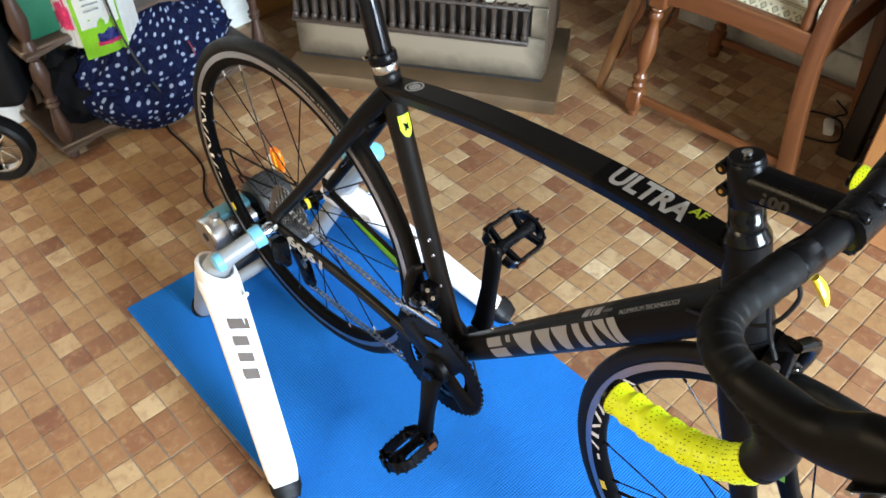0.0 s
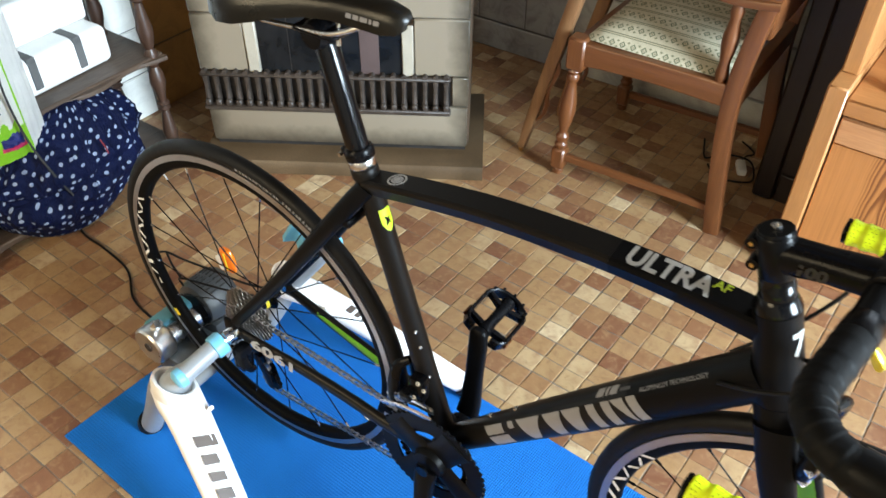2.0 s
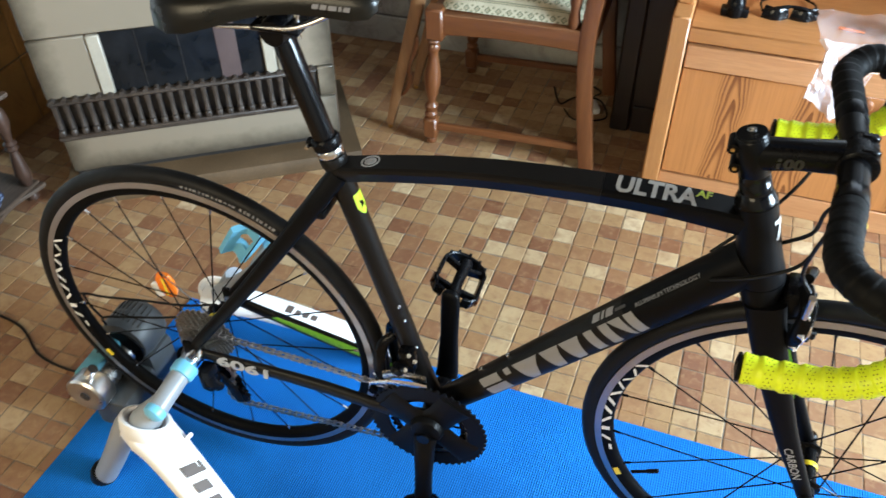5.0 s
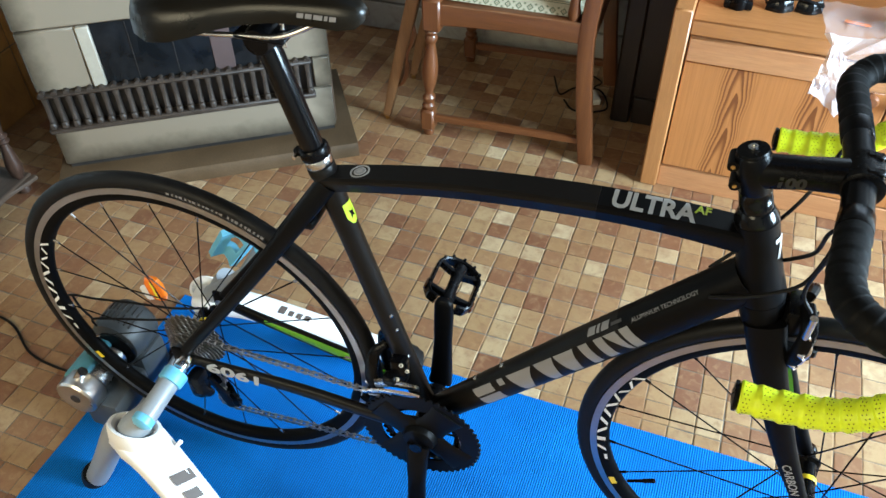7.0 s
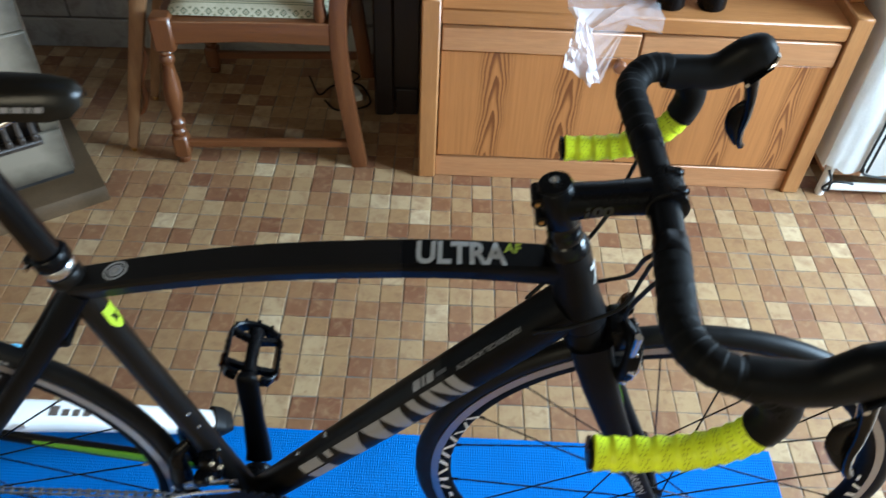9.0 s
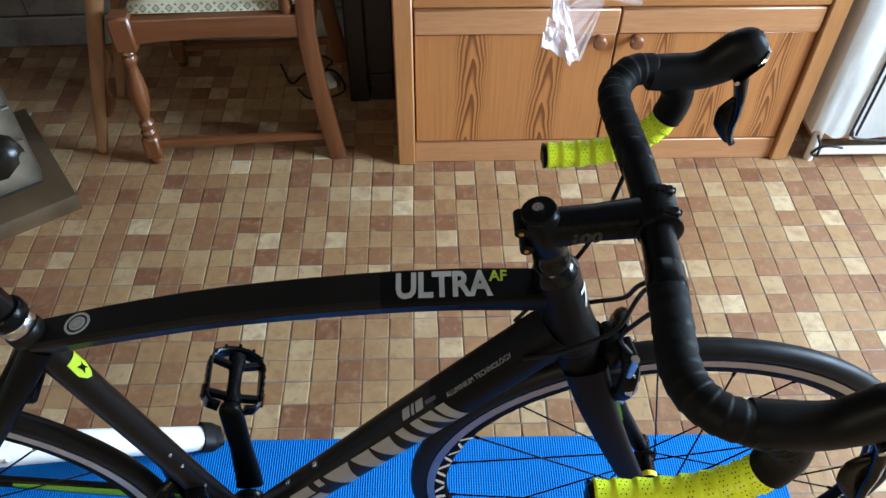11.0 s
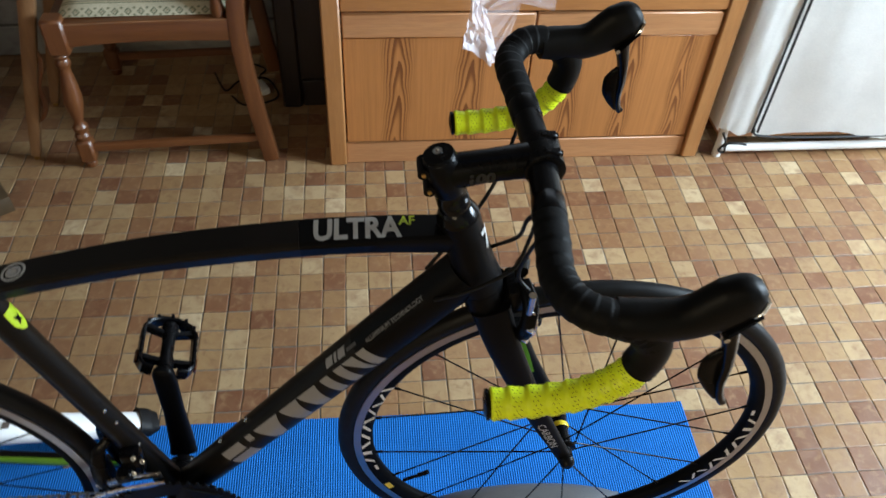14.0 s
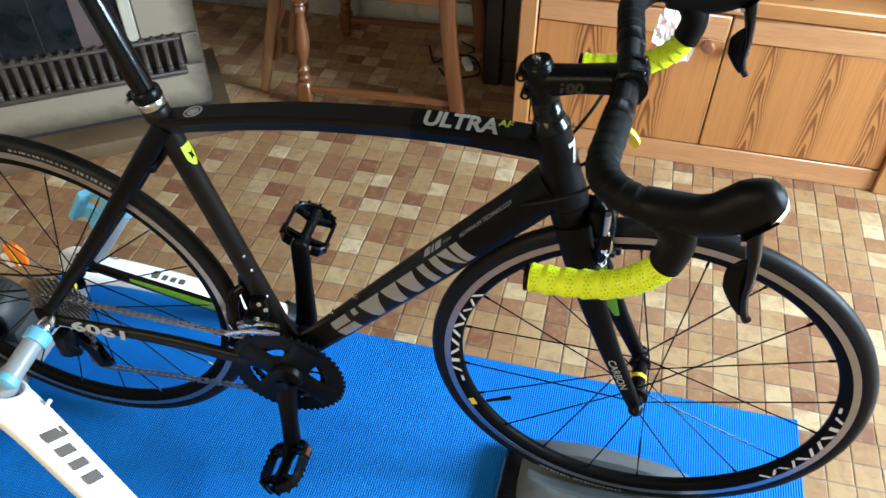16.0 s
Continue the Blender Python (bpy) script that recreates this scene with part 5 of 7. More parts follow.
    steered("name_plate", bm, "chrome", lever, "silver lever badge")
    steered("lever_pin", rod(B(), (1.012, 0.1985 * y, 0.918 + lift), (1.012, 0.2360 * y, 0.918 + lift), 0.003, 10), "steel", hood)

# cables
for name, pts in (("brake_cable", [(0.874, -0.100, 0.914), (0.865, -0.083, 0.872), (0.869, -0.043, 0.788), (0.884, -0.045, 0.762)]),
                  ("gear_cable", [(0.874, -0.070, 0.914), (0.864, -0.058, 0.889), (0.866, -0.031, 0.839), (0.852, -0.002, 0.798), (0.838, 0.010, 0.780)]),
                  ("gear_cable", [(0.880, 0.075, 0.915), (0.852, 0.048, 0.850), (0.816, 0.036, 0.790), (0.772, 0.022, 0.738)]),
                  ("rear_brake_cable", [(0.876, -0.076, 0.914), (0.874, -0.056, 0.882), (0.878, -0.034, 0.838), (0.866, -0.036, 0.795), (0.838, -0.034, 0.768), (0.806, -0.034, 0.752), (0.776, -0.026, 0.735)])):
    part(name, sweep(B(), curve(pts, 8), 0.0024, 8), "rubber", bike, "thin black cable")
bm = sweep(B(), curve([(0.888, -0.064, 0.900), (0.897, -0.058, 0.886), (0.900, -0.050, 0.870)], 4), blend([(0.004, 0.004), (0.0125, 0.005), (0.008, 0.004)], 4), 12, side=(0.4, -0.6, 0))
part("cable_tag", bm, "amber", bike, "yellow cable tag")
part("crank_cable", sweep(B(), curve([(0.452, -0.012, 0.325), (0.470, -0.02, 0.290), (0.43, -0.012, 0.268), (0.36, -0.02, 0.300)], 6), 0.002, 8), "rubber", bike)

# ---- mat, trainer, wheel block ----
MAT = Matrix.Translation((-0.384, -0.283, 0.0)) @ Matrix.Rotation(radians(-2.7), 4, "Z")
bm, nx, ny = B(), 70, 12
grid = [[bm.verts.new((1.732 * i / nx, 0.622 * j / ny,
                       0.0055 + 0.0012 * noise.noise(V((i * 0.13, j * 0.21, 0))) + 0.004 * max(0, (i / nx - 0.96) / 0.04) ** 2)) for j in range(ny + 1)] for i in range(nx + 1)]
for i in range(nx):
    for j in range(ny):
        bm.faces.new((grid[i][j], grid[i + 1][j], grid[i + 1][j + 1], grid[i][j + 1]))
edge = [e for e in bm.edges if e.is_boundary]
low = bmesh.ops.extrude_edge_only(bm, edges=edge)
for v in low["geom"]:
    if isinstance(v, bmesh.types.BMVert):
        v.co.z = 0.0
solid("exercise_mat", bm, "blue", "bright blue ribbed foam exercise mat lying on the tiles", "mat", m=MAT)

trainer = thing("bicycle_trainer", "white and grey folding bicycle trainer with light blue levers", "trainer")


def blade(y):
    # the far leg lies a little lower than the near one
    dip, slim = (0.028, 0.80) if y > 0 else (0.0, 1.0)
    run = ((-0.080, -0.182, 0.296), (-0.048, -0.190, 0.284), (0.000, -0.206, 0.256), (0.110, -0.248, 0.160), (0.225, -0.293, 0.060), (0.252, -0.304, 0.038))
    if y > 0:
        run = ((-0.165, 0.168, 0.228), (-0.130, 0.176, 0.226), (-0.060, 0.200, 0.205), (0.070, 0.240, 0.140), (0.215, 0.290, 0.050), (0.252, 0.304, 0.034))
    pts = curve(run, 6)
    sz = blend([(a * slim, b) for a, b in ((0.034, 0.022), (0.040, 0.025), (0.037, 0.022), (0.034, 0.020), (0.031, 0.019), (0.025, 0.016))], 6)
    leg = part("leg", sweep(B(), pts, sz, 20, power=2.8), "white", trainer, "white flattened steel leg")
    bm = sweep(B(), curve([(0.240, 0.299 * y, 0.040), (0.258, 0.306 * y, 0.026), (0.274, 0.312 * y, 0.018)], 4), blend([(0.030, 0.020), (0.029, 0.018), (0.020, 0.010)], 4), 18, power=2.6)
    part("rubber_foot", bm, "rubber", leg)
    p = V((-0.036, -0.208, 0.289)) if y < 0 else V((-0.080, 0.214, 0.228))
    bm = lathe(B(), [(0, 0), (0.008, 0), (0.008, 0.005), (0.0045, 0.005), (0.0045, 0.002), (0, 0.002)], p, (0.2, 0.6 * y, 0.75), 6)
    part("leg_bolt", bm, "chrome", leg)
    rod(bm2 := B(), (0.008 - 1.5 * dip, 0.176 * y, 0.268 - 2.2 * dip), (0.020 - 1.5 * dip, 0.172 * y, 0.284 - 2.2 * dip), 0.004, 8)
    part("leg_stop", bm2, "white", leg)
    # plain blocks in place of the maker's name, on the broad upper face
    d = (V(run[3]) - V(run[2])).normalized()
    across = V((0, 1, 0)) - d * d.y
    across.normalize()
    up = d.cross(across)
    if up.z < 0:
        up = -up
    x = 0.030
    for w, h in ((0.021, 0.037), (0.019, 0.027), (0.017, 0.027), (0.020, 0.027)) if y < 0 else ((0.014, 0.020), (0.011, 0.014), (0.011, 0.014), (0.012, 0.014)):
        bm = B()
        bm.faces.new([bm.verts.new((V((-0.008, -0.2035, 0.263)) if y < 0 else V((-0.040, 0.2060, 0.197))) + d * (x + a + 0.3 * b) + across * (b - (0.016 if y < 0 else 0.012)) + up * 0.0228) for a, b in ((0, 0), (w, 0), (w, h), (0, h))])
        part("maker_mark", bm, "mark_brown", leg, "dark wordmark block")
        x += w + (0.014 if y < 0 else 0.007)
    # white socket round the elbow of the clamp arm
    axis = V((0.10, -0.25 * y, 0.96)).normalized()
    bm = lathe(B(), [(0.026, -0.040), (0.040, -0.040), (0.047, -0.028), (0.0485, -0.002), (0.046, 0.006), (0.040, 0.007), (0.035, 0.002), (0.032, -0.020), (0.026, -0.034)], (-0.050 - 3.5 * dip, 0.187 * y, 0.314 - 2.6 * dip), axis, 32, True)
    for v in bm.verts:
        v.co.y = 0.186 * y + (v.co.y - 0.186 * y) * 0.72
        if y > 0:
            v.co = V((-0.148, 0.187, 0.241)) + (v.co - V((-0.148, 0.187, 0.241))) * 0.80
    part("socket", bm, "white", trainer, "white rounded socket")
    # grey tubes
    bm = sweep(B(), curve([(-0.252, 0.158 * y, 0.012), (-0.180, 0.170 * y, 0.135), (-0.110, 0.182 * y, 0.262), (-0.085, 0.182 * y, 0.300)], 5), [0.0225] * 16, 22)
    tube = part("rear_leg", bm, "grey", trainer, "grey tubular leg")
    bm = lathe(B(), [(0, 0.0), (0.027, 0.0), (0.0275, 0.012), (0.0245, 0.026), (0, 0.026)], (-0.258, 0.157 * y, 0.006), (0.35, 0.05 * y, 0.93), 22)
    part("rubber_foot", bm, "rubber", tube)
    if y > 0:
        return
    bm = sweep(B(), [(-0.0185, 0.194 * y, 0.3555), (-0.0175, 0.186 * y, 0.3565), (-0.011, 0.118 * y, 0.369), (-0.009, 0.104 * y, 0.3715)], [0.0165, 0.0175, 0.0170, 0.0160], 22)
    sweep(bm, curve([(-0.060, 0.188 * y, 0.272), (-0.052, 0.188 * y, 0.310), (-0.034, 0.180 * y, 0.338), (-0.018, 0.168 * y, 0.358)], 5), blend([0.028, 0.028, 0.022, 0.016], 5), 20)
    arm = part("clamp_arm", bm, "grey", trainer, "grey clamp arm with a light blue collar")
    part("end_cap", lathe(B(), [(0, 0.007), (0.012, 0.006), (0.0180, 0.001), (0.0185, -0.010), (0.0170, -0.012)], (-0.0187, 0.196 * y, 0.3552), (-0.012, 0.08 * y, -0.013), 20), "sky", arm, "light blue cap")
    pts = [(-0.0185, 0.194 * y, 0.3555), (-0.011, 0.118 * y, 0.369), (-0.009, 0.106 * y, 0.3712)]
    e = V(pts[2]) - V(pts[1])
    e.normalize()
    c = V(pts[2])
    bm = lathe(B(), [(0.0168, -0.016), (0.0215, -0.014), (0.0225, 0.004), (0.0205, 0.008), (0.012, 0.009)], c, e, 10)
    part("collar", bm, "sky", arm, "light blue collar")
    bm = sweep(B(), [c, c + e * 0.012, c + e * 0.014, c + e * 0.030, c + e * 0.038], [0.012, 0.012, 0.014, 0.014, 0.010], 16)
    part("cone", bm, "chrome", arm)


for y in (-1, 1):
    blade(y)
bm = sweep(B(), curve([(-0.004, 0.082, 0.376), (0.014, 0.104, 0.405), (0.036, 0.120, 0.440), (0.055, 0.130, 0.468)], 4), blend([0.013, 0.015, 0.017, 0.017], 4), 18)
sweep(bm, curve([(0.022, 0.112, 0.416), (-0.040, 0.144, 0.340), (-0.135, 0.180, 0.235)], 4), blend([0.014, 0.016, 0.022], 4), 16)
lever = part("clamp_lever", bm, "grey", trainer, "grey lever barrel")
part("lever_collar", lathe(B(), [(0, 0.012), (0.014, 0.010), (0.0195, 0.004), (0.0195, -0.012), (0.017, -0.014)], (0.058, 0.132, 0.472), (0.55, 0.28, 0.78), 20), "sky", lever, "light blue collar")
bm, nu, nv = B(), 10, 8
sheet = []
for i in range(nu + 1):
    for j in range(nv + 1):
        u, v = i / nu, j / nv
        low = V((-0.049, 0.116, 0.451)).lerp(V((0.002, 0.116, 0.430)), u)
        top = V((-0.011, 0.116, 0.512)).lerp(V((0.058, 0.116, 0.504)), u)
        sheet.append(bm.verts.new(low.lerp(top, v) + V((0, 0.018 * math.sin(math.pi * u) - 0.008, 0.006 * math.sin(math.pi * u)))))
for i in range(nu):
    for j in range(nv):
        if 3 <= i < 9 and 3 <= j < 6:
            continue
        a = i * (nv + 1) + j
        bm.faces.new((sheet[a], sheet[a + nv + 1], sheet[a + nv + 2], sheet[a + 1]))
bmesh.ops.recalc_face_normals(bm, faces=bm.faces[:])
bmesh.ops.solidify(bm, geom=bm.faces[:], thickness=0.012)
part("lever_grip", bm, "sky", lever, "light blue slotted lever")
bm = rod(B(), (-0.215, -0.165, 0.075), (-0.215, 0.165, 0.075), 0.014, 18)
part("cross_tube", bm, "grey", trainer)
RX, RZ = -0.304, 0.143
bm = lathe(B(), [(0, -0.050), (0.012, -0.048), (0.016, -0.040), (0.0285, -0.034), (0.0285, 0.040), (0.010, 0.045), (0, 0.045)], (RX, 0, RZ), (0, 1, 0), 28)
part("roller", bm, "steel", trainer, "bright steel roller")
bm = lathe(B(), [(0, -0.079), (0.010, -0.079), (0.012, -0.080), (0.040, -0.080), (0.044, -0.076), (0.044, -0.042), (0.041, -0.038), (0, -0.038)], (RX - 0.008, 0, RZ), (0, 1, 0), 36)
fly = part("flywheel", bm, "brushed", trainer, "polished steel flywheel")
part("flywheel_hole", lathe(B(), [(0, -0.0812), (0.0105, -0.0812), (0.0105, -0.0755), (0, -0.0755)], (RX - 0.008, 0, RZ), (0, 1, 0), 18), "recess_black", fly)
bm = lathe(B(), [(0, 0.046), (0.030, 0.046), (0.052, 0.054), (0.058, 0.070), (0.058, 0.120), (0.050, 0.136), (0.0, 0.140)], (RX - 0.004, 0, RZ + 0.018), (0, 1, 0), 36)
box(bm, (RX - 0.055, 0.050, RZ - 0.10), (RX + 0.055, 0.130, RZ - 0.01), 0.012, 2)
motor = part("brake_unit", bm, "unit", trainer, "grey resistance unit with cooling slots")
for k in range(7):
    a = radians(50 + 11 * k)
    c = V((RX - 0.004 + 0.0572 * math.cos(a), 0.095, RZ + 0.018 + 0.0572 * math.sin(a)))
    m = Matrix.Translation(c) @ Matrix.Rotation(radians(90) - a, 4, "Y")
    for o in (-0.014, 0.016):
        part("slot", box(B(), (-0.002, -0.012, -0.002), (0.002, 0.012, 0.0022), 0.0008, 1, m @ Matrix.Translation((0, o, 0))), "recess_black", motor)
bm = lathe(B(), [(0, 0.043), (0.026, 0.043), (0.045, 0.047), (0.045, 0.052), (0, 0.052)], (RX, 0, RZ + 0.012), (0, 1, 0), 28)
part("fan_cover", bm, "plastic", motor)
bm = box(B(), (RX - 0.040, -0.060, RZ + 0.018), (RX + 0.000, 0.050, RZ + 0.040), 0.008, 2)
part("carriage", bm, "teal", trainer, "dull teal carriage plate")
bm = box(B(), (RX - 0.022, -0.062, RZ - 0.115), (RX + 0.060, 0.050, RZ - 0.030), 0.010, 2)
part("bracket", bm, "unit", trainer)
part("tension_knob", rod(B(), (RX - 0.006, -0.058, RZ + 0.036), (RX + 0.012, -0.052, RZ + 0.062), 0.010, 16), "chrome", trainer)
for name, pts in (("unit_cable", [(-0.400, 0.050, 0.272), (-0.356, 0.050, 0.298), (-0.300, 0.050, 0.305), (-0.212, 0.050, 0.322), (-0.120, 0.052, 0.335), (-0.050, 0.062, 0.348)]),
                  ("unit_cable", [(-0.356, 0.050, 0.297), (-0.352, 0.052, 0.262), (-0.340, 0.058, 0.222)]),
                  ("unit_cable", [(-0.330, 0.050, 0.215), (-0.318, 0.040, 0.250), (-0.270, 0.045, 0.262), (-0.190, 0.055, 0.275), (-0.110, 0.060, 0.300)])):
    part(name, sweep(B(), curve(pts, 8), 0.0024, 8), "rubber", trainer)

bm, nx, ny = B(), 36, 24
rows_ = []
for i in range(nx + 1):
    f = i / nx
    row = []
    for j in range(ny + 1):
        g = 2 * j / ny - 1
        dome = 0.074 * max(0.0, 1 - abs(2 * f - 1) ** 3.0) ** 0.6 * max(0.0, 1 - abs(g) ** 3.2) ** 0.5
        groove = 0.0345 + 1.2 * max(0.0, abs(g) * 0.105 - 0.012) + 0.10 * max(0, abs(2 * f - 1) - 0.35) ** 2
        row.append(bm.verts.new((-0.19 + 0.38 * f, 0.105 * g * (0.86 + 0.14 * math.sin(math.pi * f)), max(0.0, min(dome, groove)))))
    rows_.append(row)
for i in range(nx):
    for j in range(ny):
        bm.faces.new((rows_[i][j], rows_[i + 1][j], rows_[i + 1][j + 1], rows_[i][j + 1]))
bm.faces.new([r[0] for r in rows_] + rows_[-1][1:] + [r[-1] for r in reversed(rows_[:-1])] + rows_[0][-2:0:-1])
block = thing("wheel_block", "grey plastic riser block under the front wheel, on the mat", "wheel block", Matrix.Translation((0.985, -0.012, 0.0065)) @ Matrix.Rotation(radians(-3.5), 4, "Z"))
part("block_body", bm, "block", block)
bm = box(B(), (-0.196, -0.078, 0.0), (-0.150, 0.078, 0.040), 0.012, 3)
front = part("block_end", bm, "plastic", block, "black end cap with a pale mark")
bm = B()
for k, w in enumerate((0.016, 0.014, 0.014, 0.016)):
    box(bm, (-0.1975, -0.05 + 0.021 * k, 0.012), (-0.1955, -0.05 + 0.021 * k + w, 0.028))
part("maker_mark", bm, "grey_print", front)

bm = sweep(B(), curve([(-0.315, 0.0, 0.20), (-0.40, 0.02, 0.08), (-0.50, 0.05, 0.008), (-0.60, 0.07, 0.004), (-0.70, 0.13, 0.004), (-0.82, 0.15, 0.004), (-0.93, 0.16, 0.004), (-1.05, 0.22, 0.004)], 10), 0.003, 8)
solid("power_cable", bm, "rubber", "thin black cable running from the trainer over the tiles", "cable")

# ---- stove ----
stove = thing("gas_stove", "old beige and brown enamelled room heater with a cast grille", "stove", Matrix.Translation((-0.905, 0.640, 0)) @ Matrix.Rotation(radians(32.0), 4, "Z"))
SW = 0.776
bm = box(B(), (0.0, 0.0, 0.062), (SW, 0.36, 0.86), 0.012, 2)
body = part("body", bm, "base_enamel", stove, "brown enamelled casing")
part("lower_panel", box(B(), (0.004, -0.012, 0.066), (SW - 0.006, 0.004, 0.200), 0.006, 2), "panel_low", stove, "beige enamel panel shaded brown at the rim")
part("side_panel", box(B(), (0.002, -0.010, 0.300), (0.146, 0.004, 0.4705), 0.004, 1), "panel_high", stove)
part("side_panel", box(B(), (0.618, -0.010, 0.300), (SW - 0.004, 0.004, 0.4705), 0.004, 1), "panel_high", stove)
part("edge_strip", box(B(), (0.724, -0.012, 0.204), (SW - 0.004, 0.004, 0.297), 0.003, 1), "panel_high", stove)
part("top_panel", box(B(), (0.002, -0.010, 0.4735), (SW - 0.004, 0.004, 0.84), 0.004, 1), "panel_high", stove)
part("trim_strip", box(B(), (0.1475, -0.016, 0.300), (0.1815, 0.0, 0.4705), 0.003, 1), "cream", stove)
part("trim_strip", box(B(), (0.5845, -0.016, 0.300), (0.6165, 0.0, 0.4705), 0.003, 1), "cream", stove)
glass = part("viewing_glass", box(B(), (0.183, -0.006, 0.29), (0.583, 0.003, 0.472), 0.0), "glass", stove, "dark stove glass")
part("glass_strip", box(B(), (0.466, -0.0085, 0.300), (0.520, -0.0062, 0.4705), 0.001, 1), "glass_strip", glass, "dull pinkish strip on the glass")
for x in (0.268, 0.372):
    part("glass_joint", box(B(), (x - 0.0012, -0.0075, 0.300), (x + 0.0012, -0.0062, 0.4705)), "recess_black", glass)
GW = 0.722
grille = part("grille", box(B(), (0.006, -0.004, 0.196), (GW - 0.002, 0.002, 0.300)), "recess_black", stove, "cast iron air grille")
part("grille_rail", box(B(), (0.002, -0.036, 0.184), (GW, -0.004, 0.200), 0.004, 1), "iron", grille)
part("grille_rail", box(B(), (0.002, -0.030, 0.289), (GW, -0.004, 0.301), 0.005, 1), "iron", grille)
for k in range(24):
    x = 0.016 + k * (GW - 0.030) / 23
    bm = B()
    sweep(bm, [(x, -0.014, 0.196), (x, -0.014, 0.222), (x, -0.013, 0.262), (x, -0.013, 0.293)], [(0.0095, 0.018), (0.0070, 0.013), (0.0060, 0.011), (0.0085, 0.013)], 8, side=(1, 0, 0), power=4)
    box(bm, (x - 0.0085, -0.036, 0.198), (x + 0.0085, -0.012, 0.218), 0.004, 1)
    part("grille_bar", bm, "iron", grille)
for k in range(24):
    x = 0.016 + k * (GW - 0.030) / 23
    bm = rod(B(), (x, -0.027, 0.3005), (x, -0.007, 0.3005), 0.0075, 12)
    part("grille_tip", bm, "iron", grille)
bm = B()
profile = [(-0.088, 0.0), (-0.087, 0.026), (-0.078, 0.040), (-0.058, 0.046), (0.34, 0.048), (0.34, 0.0)]
ends = [[bm.verts.new((x, y, z)) for y, z in profile] for x in (-0.020, SW + 0.045)]
for k in range(len(profile)):
    k2 = (k + 1) % len(profile)
    bm.faces.new((ends[0][k], ends[1][k], ends[1][k2], ends[0][k2]))
bm.faces.new(ends[0][::-1])
bm.faces.new(ends[1])
bmesh.ops.recalc_face_normals(bm, faces=bm.faces[:])
part("plinth", bm, "plinth_enamel", stove, "ochre-brown enamelled plinth with a rolled front edge")
# shade between casing and plinth, put in as a black block
part("plinth_gap", box(B(), (0.01, 0.006, 0.046), (SW - 0.01, 0.3, 0.064)), "recess_black", stove)

# ---- chair ----
chair = thing("armchair", "brown wooden armchair with turned legs and a tapestry cushion", "chair")
CY0, CY1 = 1.172, 1.62
for y in (CY0, CY1):
    prof = [(0.010, 0.0), (0.016, 0.004), (0.017, 0.018), (0.012, 0.024)]
    lower = lathe(B(), prof, (0.0, y, 0), (0, 0, 1), 18)
    box(lower, (-0.021, y - 0.021, 0.022), (0.021, y + 0.021, 0.092), 0.006, 1)
    m = Matrix.Translation((0.0, y, 0.09)) @ Matrix(((1, 0, 0.055, 0), (0, 1, 0, 0), (0, 0, 1, 0), (0, 0, 0, 1)))
    t = lathe(B(), [(0.013, 0.0), (0.018, 0.006), (0.020, 0.016), (0.014, 0.024), (0.019, 0.034), (0.020, 0.044), (0.013, 0.054), (0.012, 0.060), (0.018, 0.085), (0.0235, 0.115), (0.024, 0.140), (0.021, 0.170),
                    (0.015, 0.205), (0.013, 0.222), (0.018, 0.230), (0.019, 0.240), (0.014, 0.248), (0.019, 0.258), (0.014, 0.268)], (0, 0, 0), (0, 0, 1), 20)
    moved(t, m)
    me_ = bpy.data.meshes.new("tmp")
    t.to_mesh(me_)
    t.free()
    lower.from_mesh(me_)
    bpy.data.meshes.remove(me_)
    box(lower, (-0.006, y - 0.024, 0.355), (0.046, y + 0.024, 0.450), 0.006, 1)
    part("front_leg", lower, "chair", chair, "turned front leg")
    pts = curve([(0.486, y, 0.0), (0.470, y, 0.12), (0.452, y, 0.28), (0.446, y, 0.42), (0.462, y, 0.58), (0.500, y, 0.78), (0.545, y, 1.0)], 6)
    part("back_leg", sweep(B(), pts, [(0.018, 0.0215)] * len(pts), 16, power=9), "chair", chair, "curved back leg running up as the back post")
    bm = sweep(B(), curve([(0.020, y, 0.405), (0.12, y, 0.410), (0.25, y, 0.414), (0.45, y, 0.411)], 4), blend([(0.016, 0.034), (0.016, 0.030), (0.016, 0.029), (0.016, 0.031)], 4), 16, power=9)
    part("seat_rail", bm, "chair_x", chair)
    part("stretcher", sweep(B(), [(0.0, y, 0.062), (0.473, y, 0.072)], [(0.010, 0.011)] * 2, 10, power=5), "chair_x", chair)
    bm = lathe(B(), [(0.012, 0.44), (0.017, 0.46), (0.013, 0.49), (0.019, 0.53), (0.020, 0.56), (0.013, 0.60), (0.017, 0.62), (0.012, 0.64)], (0.405, y, 0), (0, 0, 1), 16)
    part("arm_post", bm, "chair", chair)
    part("armrest", sweep(B(), curve([(0.10, y, 0.655), (0.25, y, 0.662), (0.40, y, 0.650), (0.50, y, 0.66)], 4), [(0.026, 0.013)] * 13, 12, power=3), "chair_x", chair)
for x, z in ((0.020, 0.405), (0.450, 0.410)):
    part("seat_rail", sweep(B(), [(x, CY0, z), (x, CY1, z)], [(0.016, 0.032)] * 2, 16, side=(1, 0, 0), power=9), "chair", chair)
part("back_panel", box(B(), (0.470, CY0 + 0.02, 0.560), (0.492, CY1 - 0.02, 0.740), 0.006, 1, Matrix.Rotation(0.0, 4, "Y")), "chair", chair)
bm, n = B(), 14
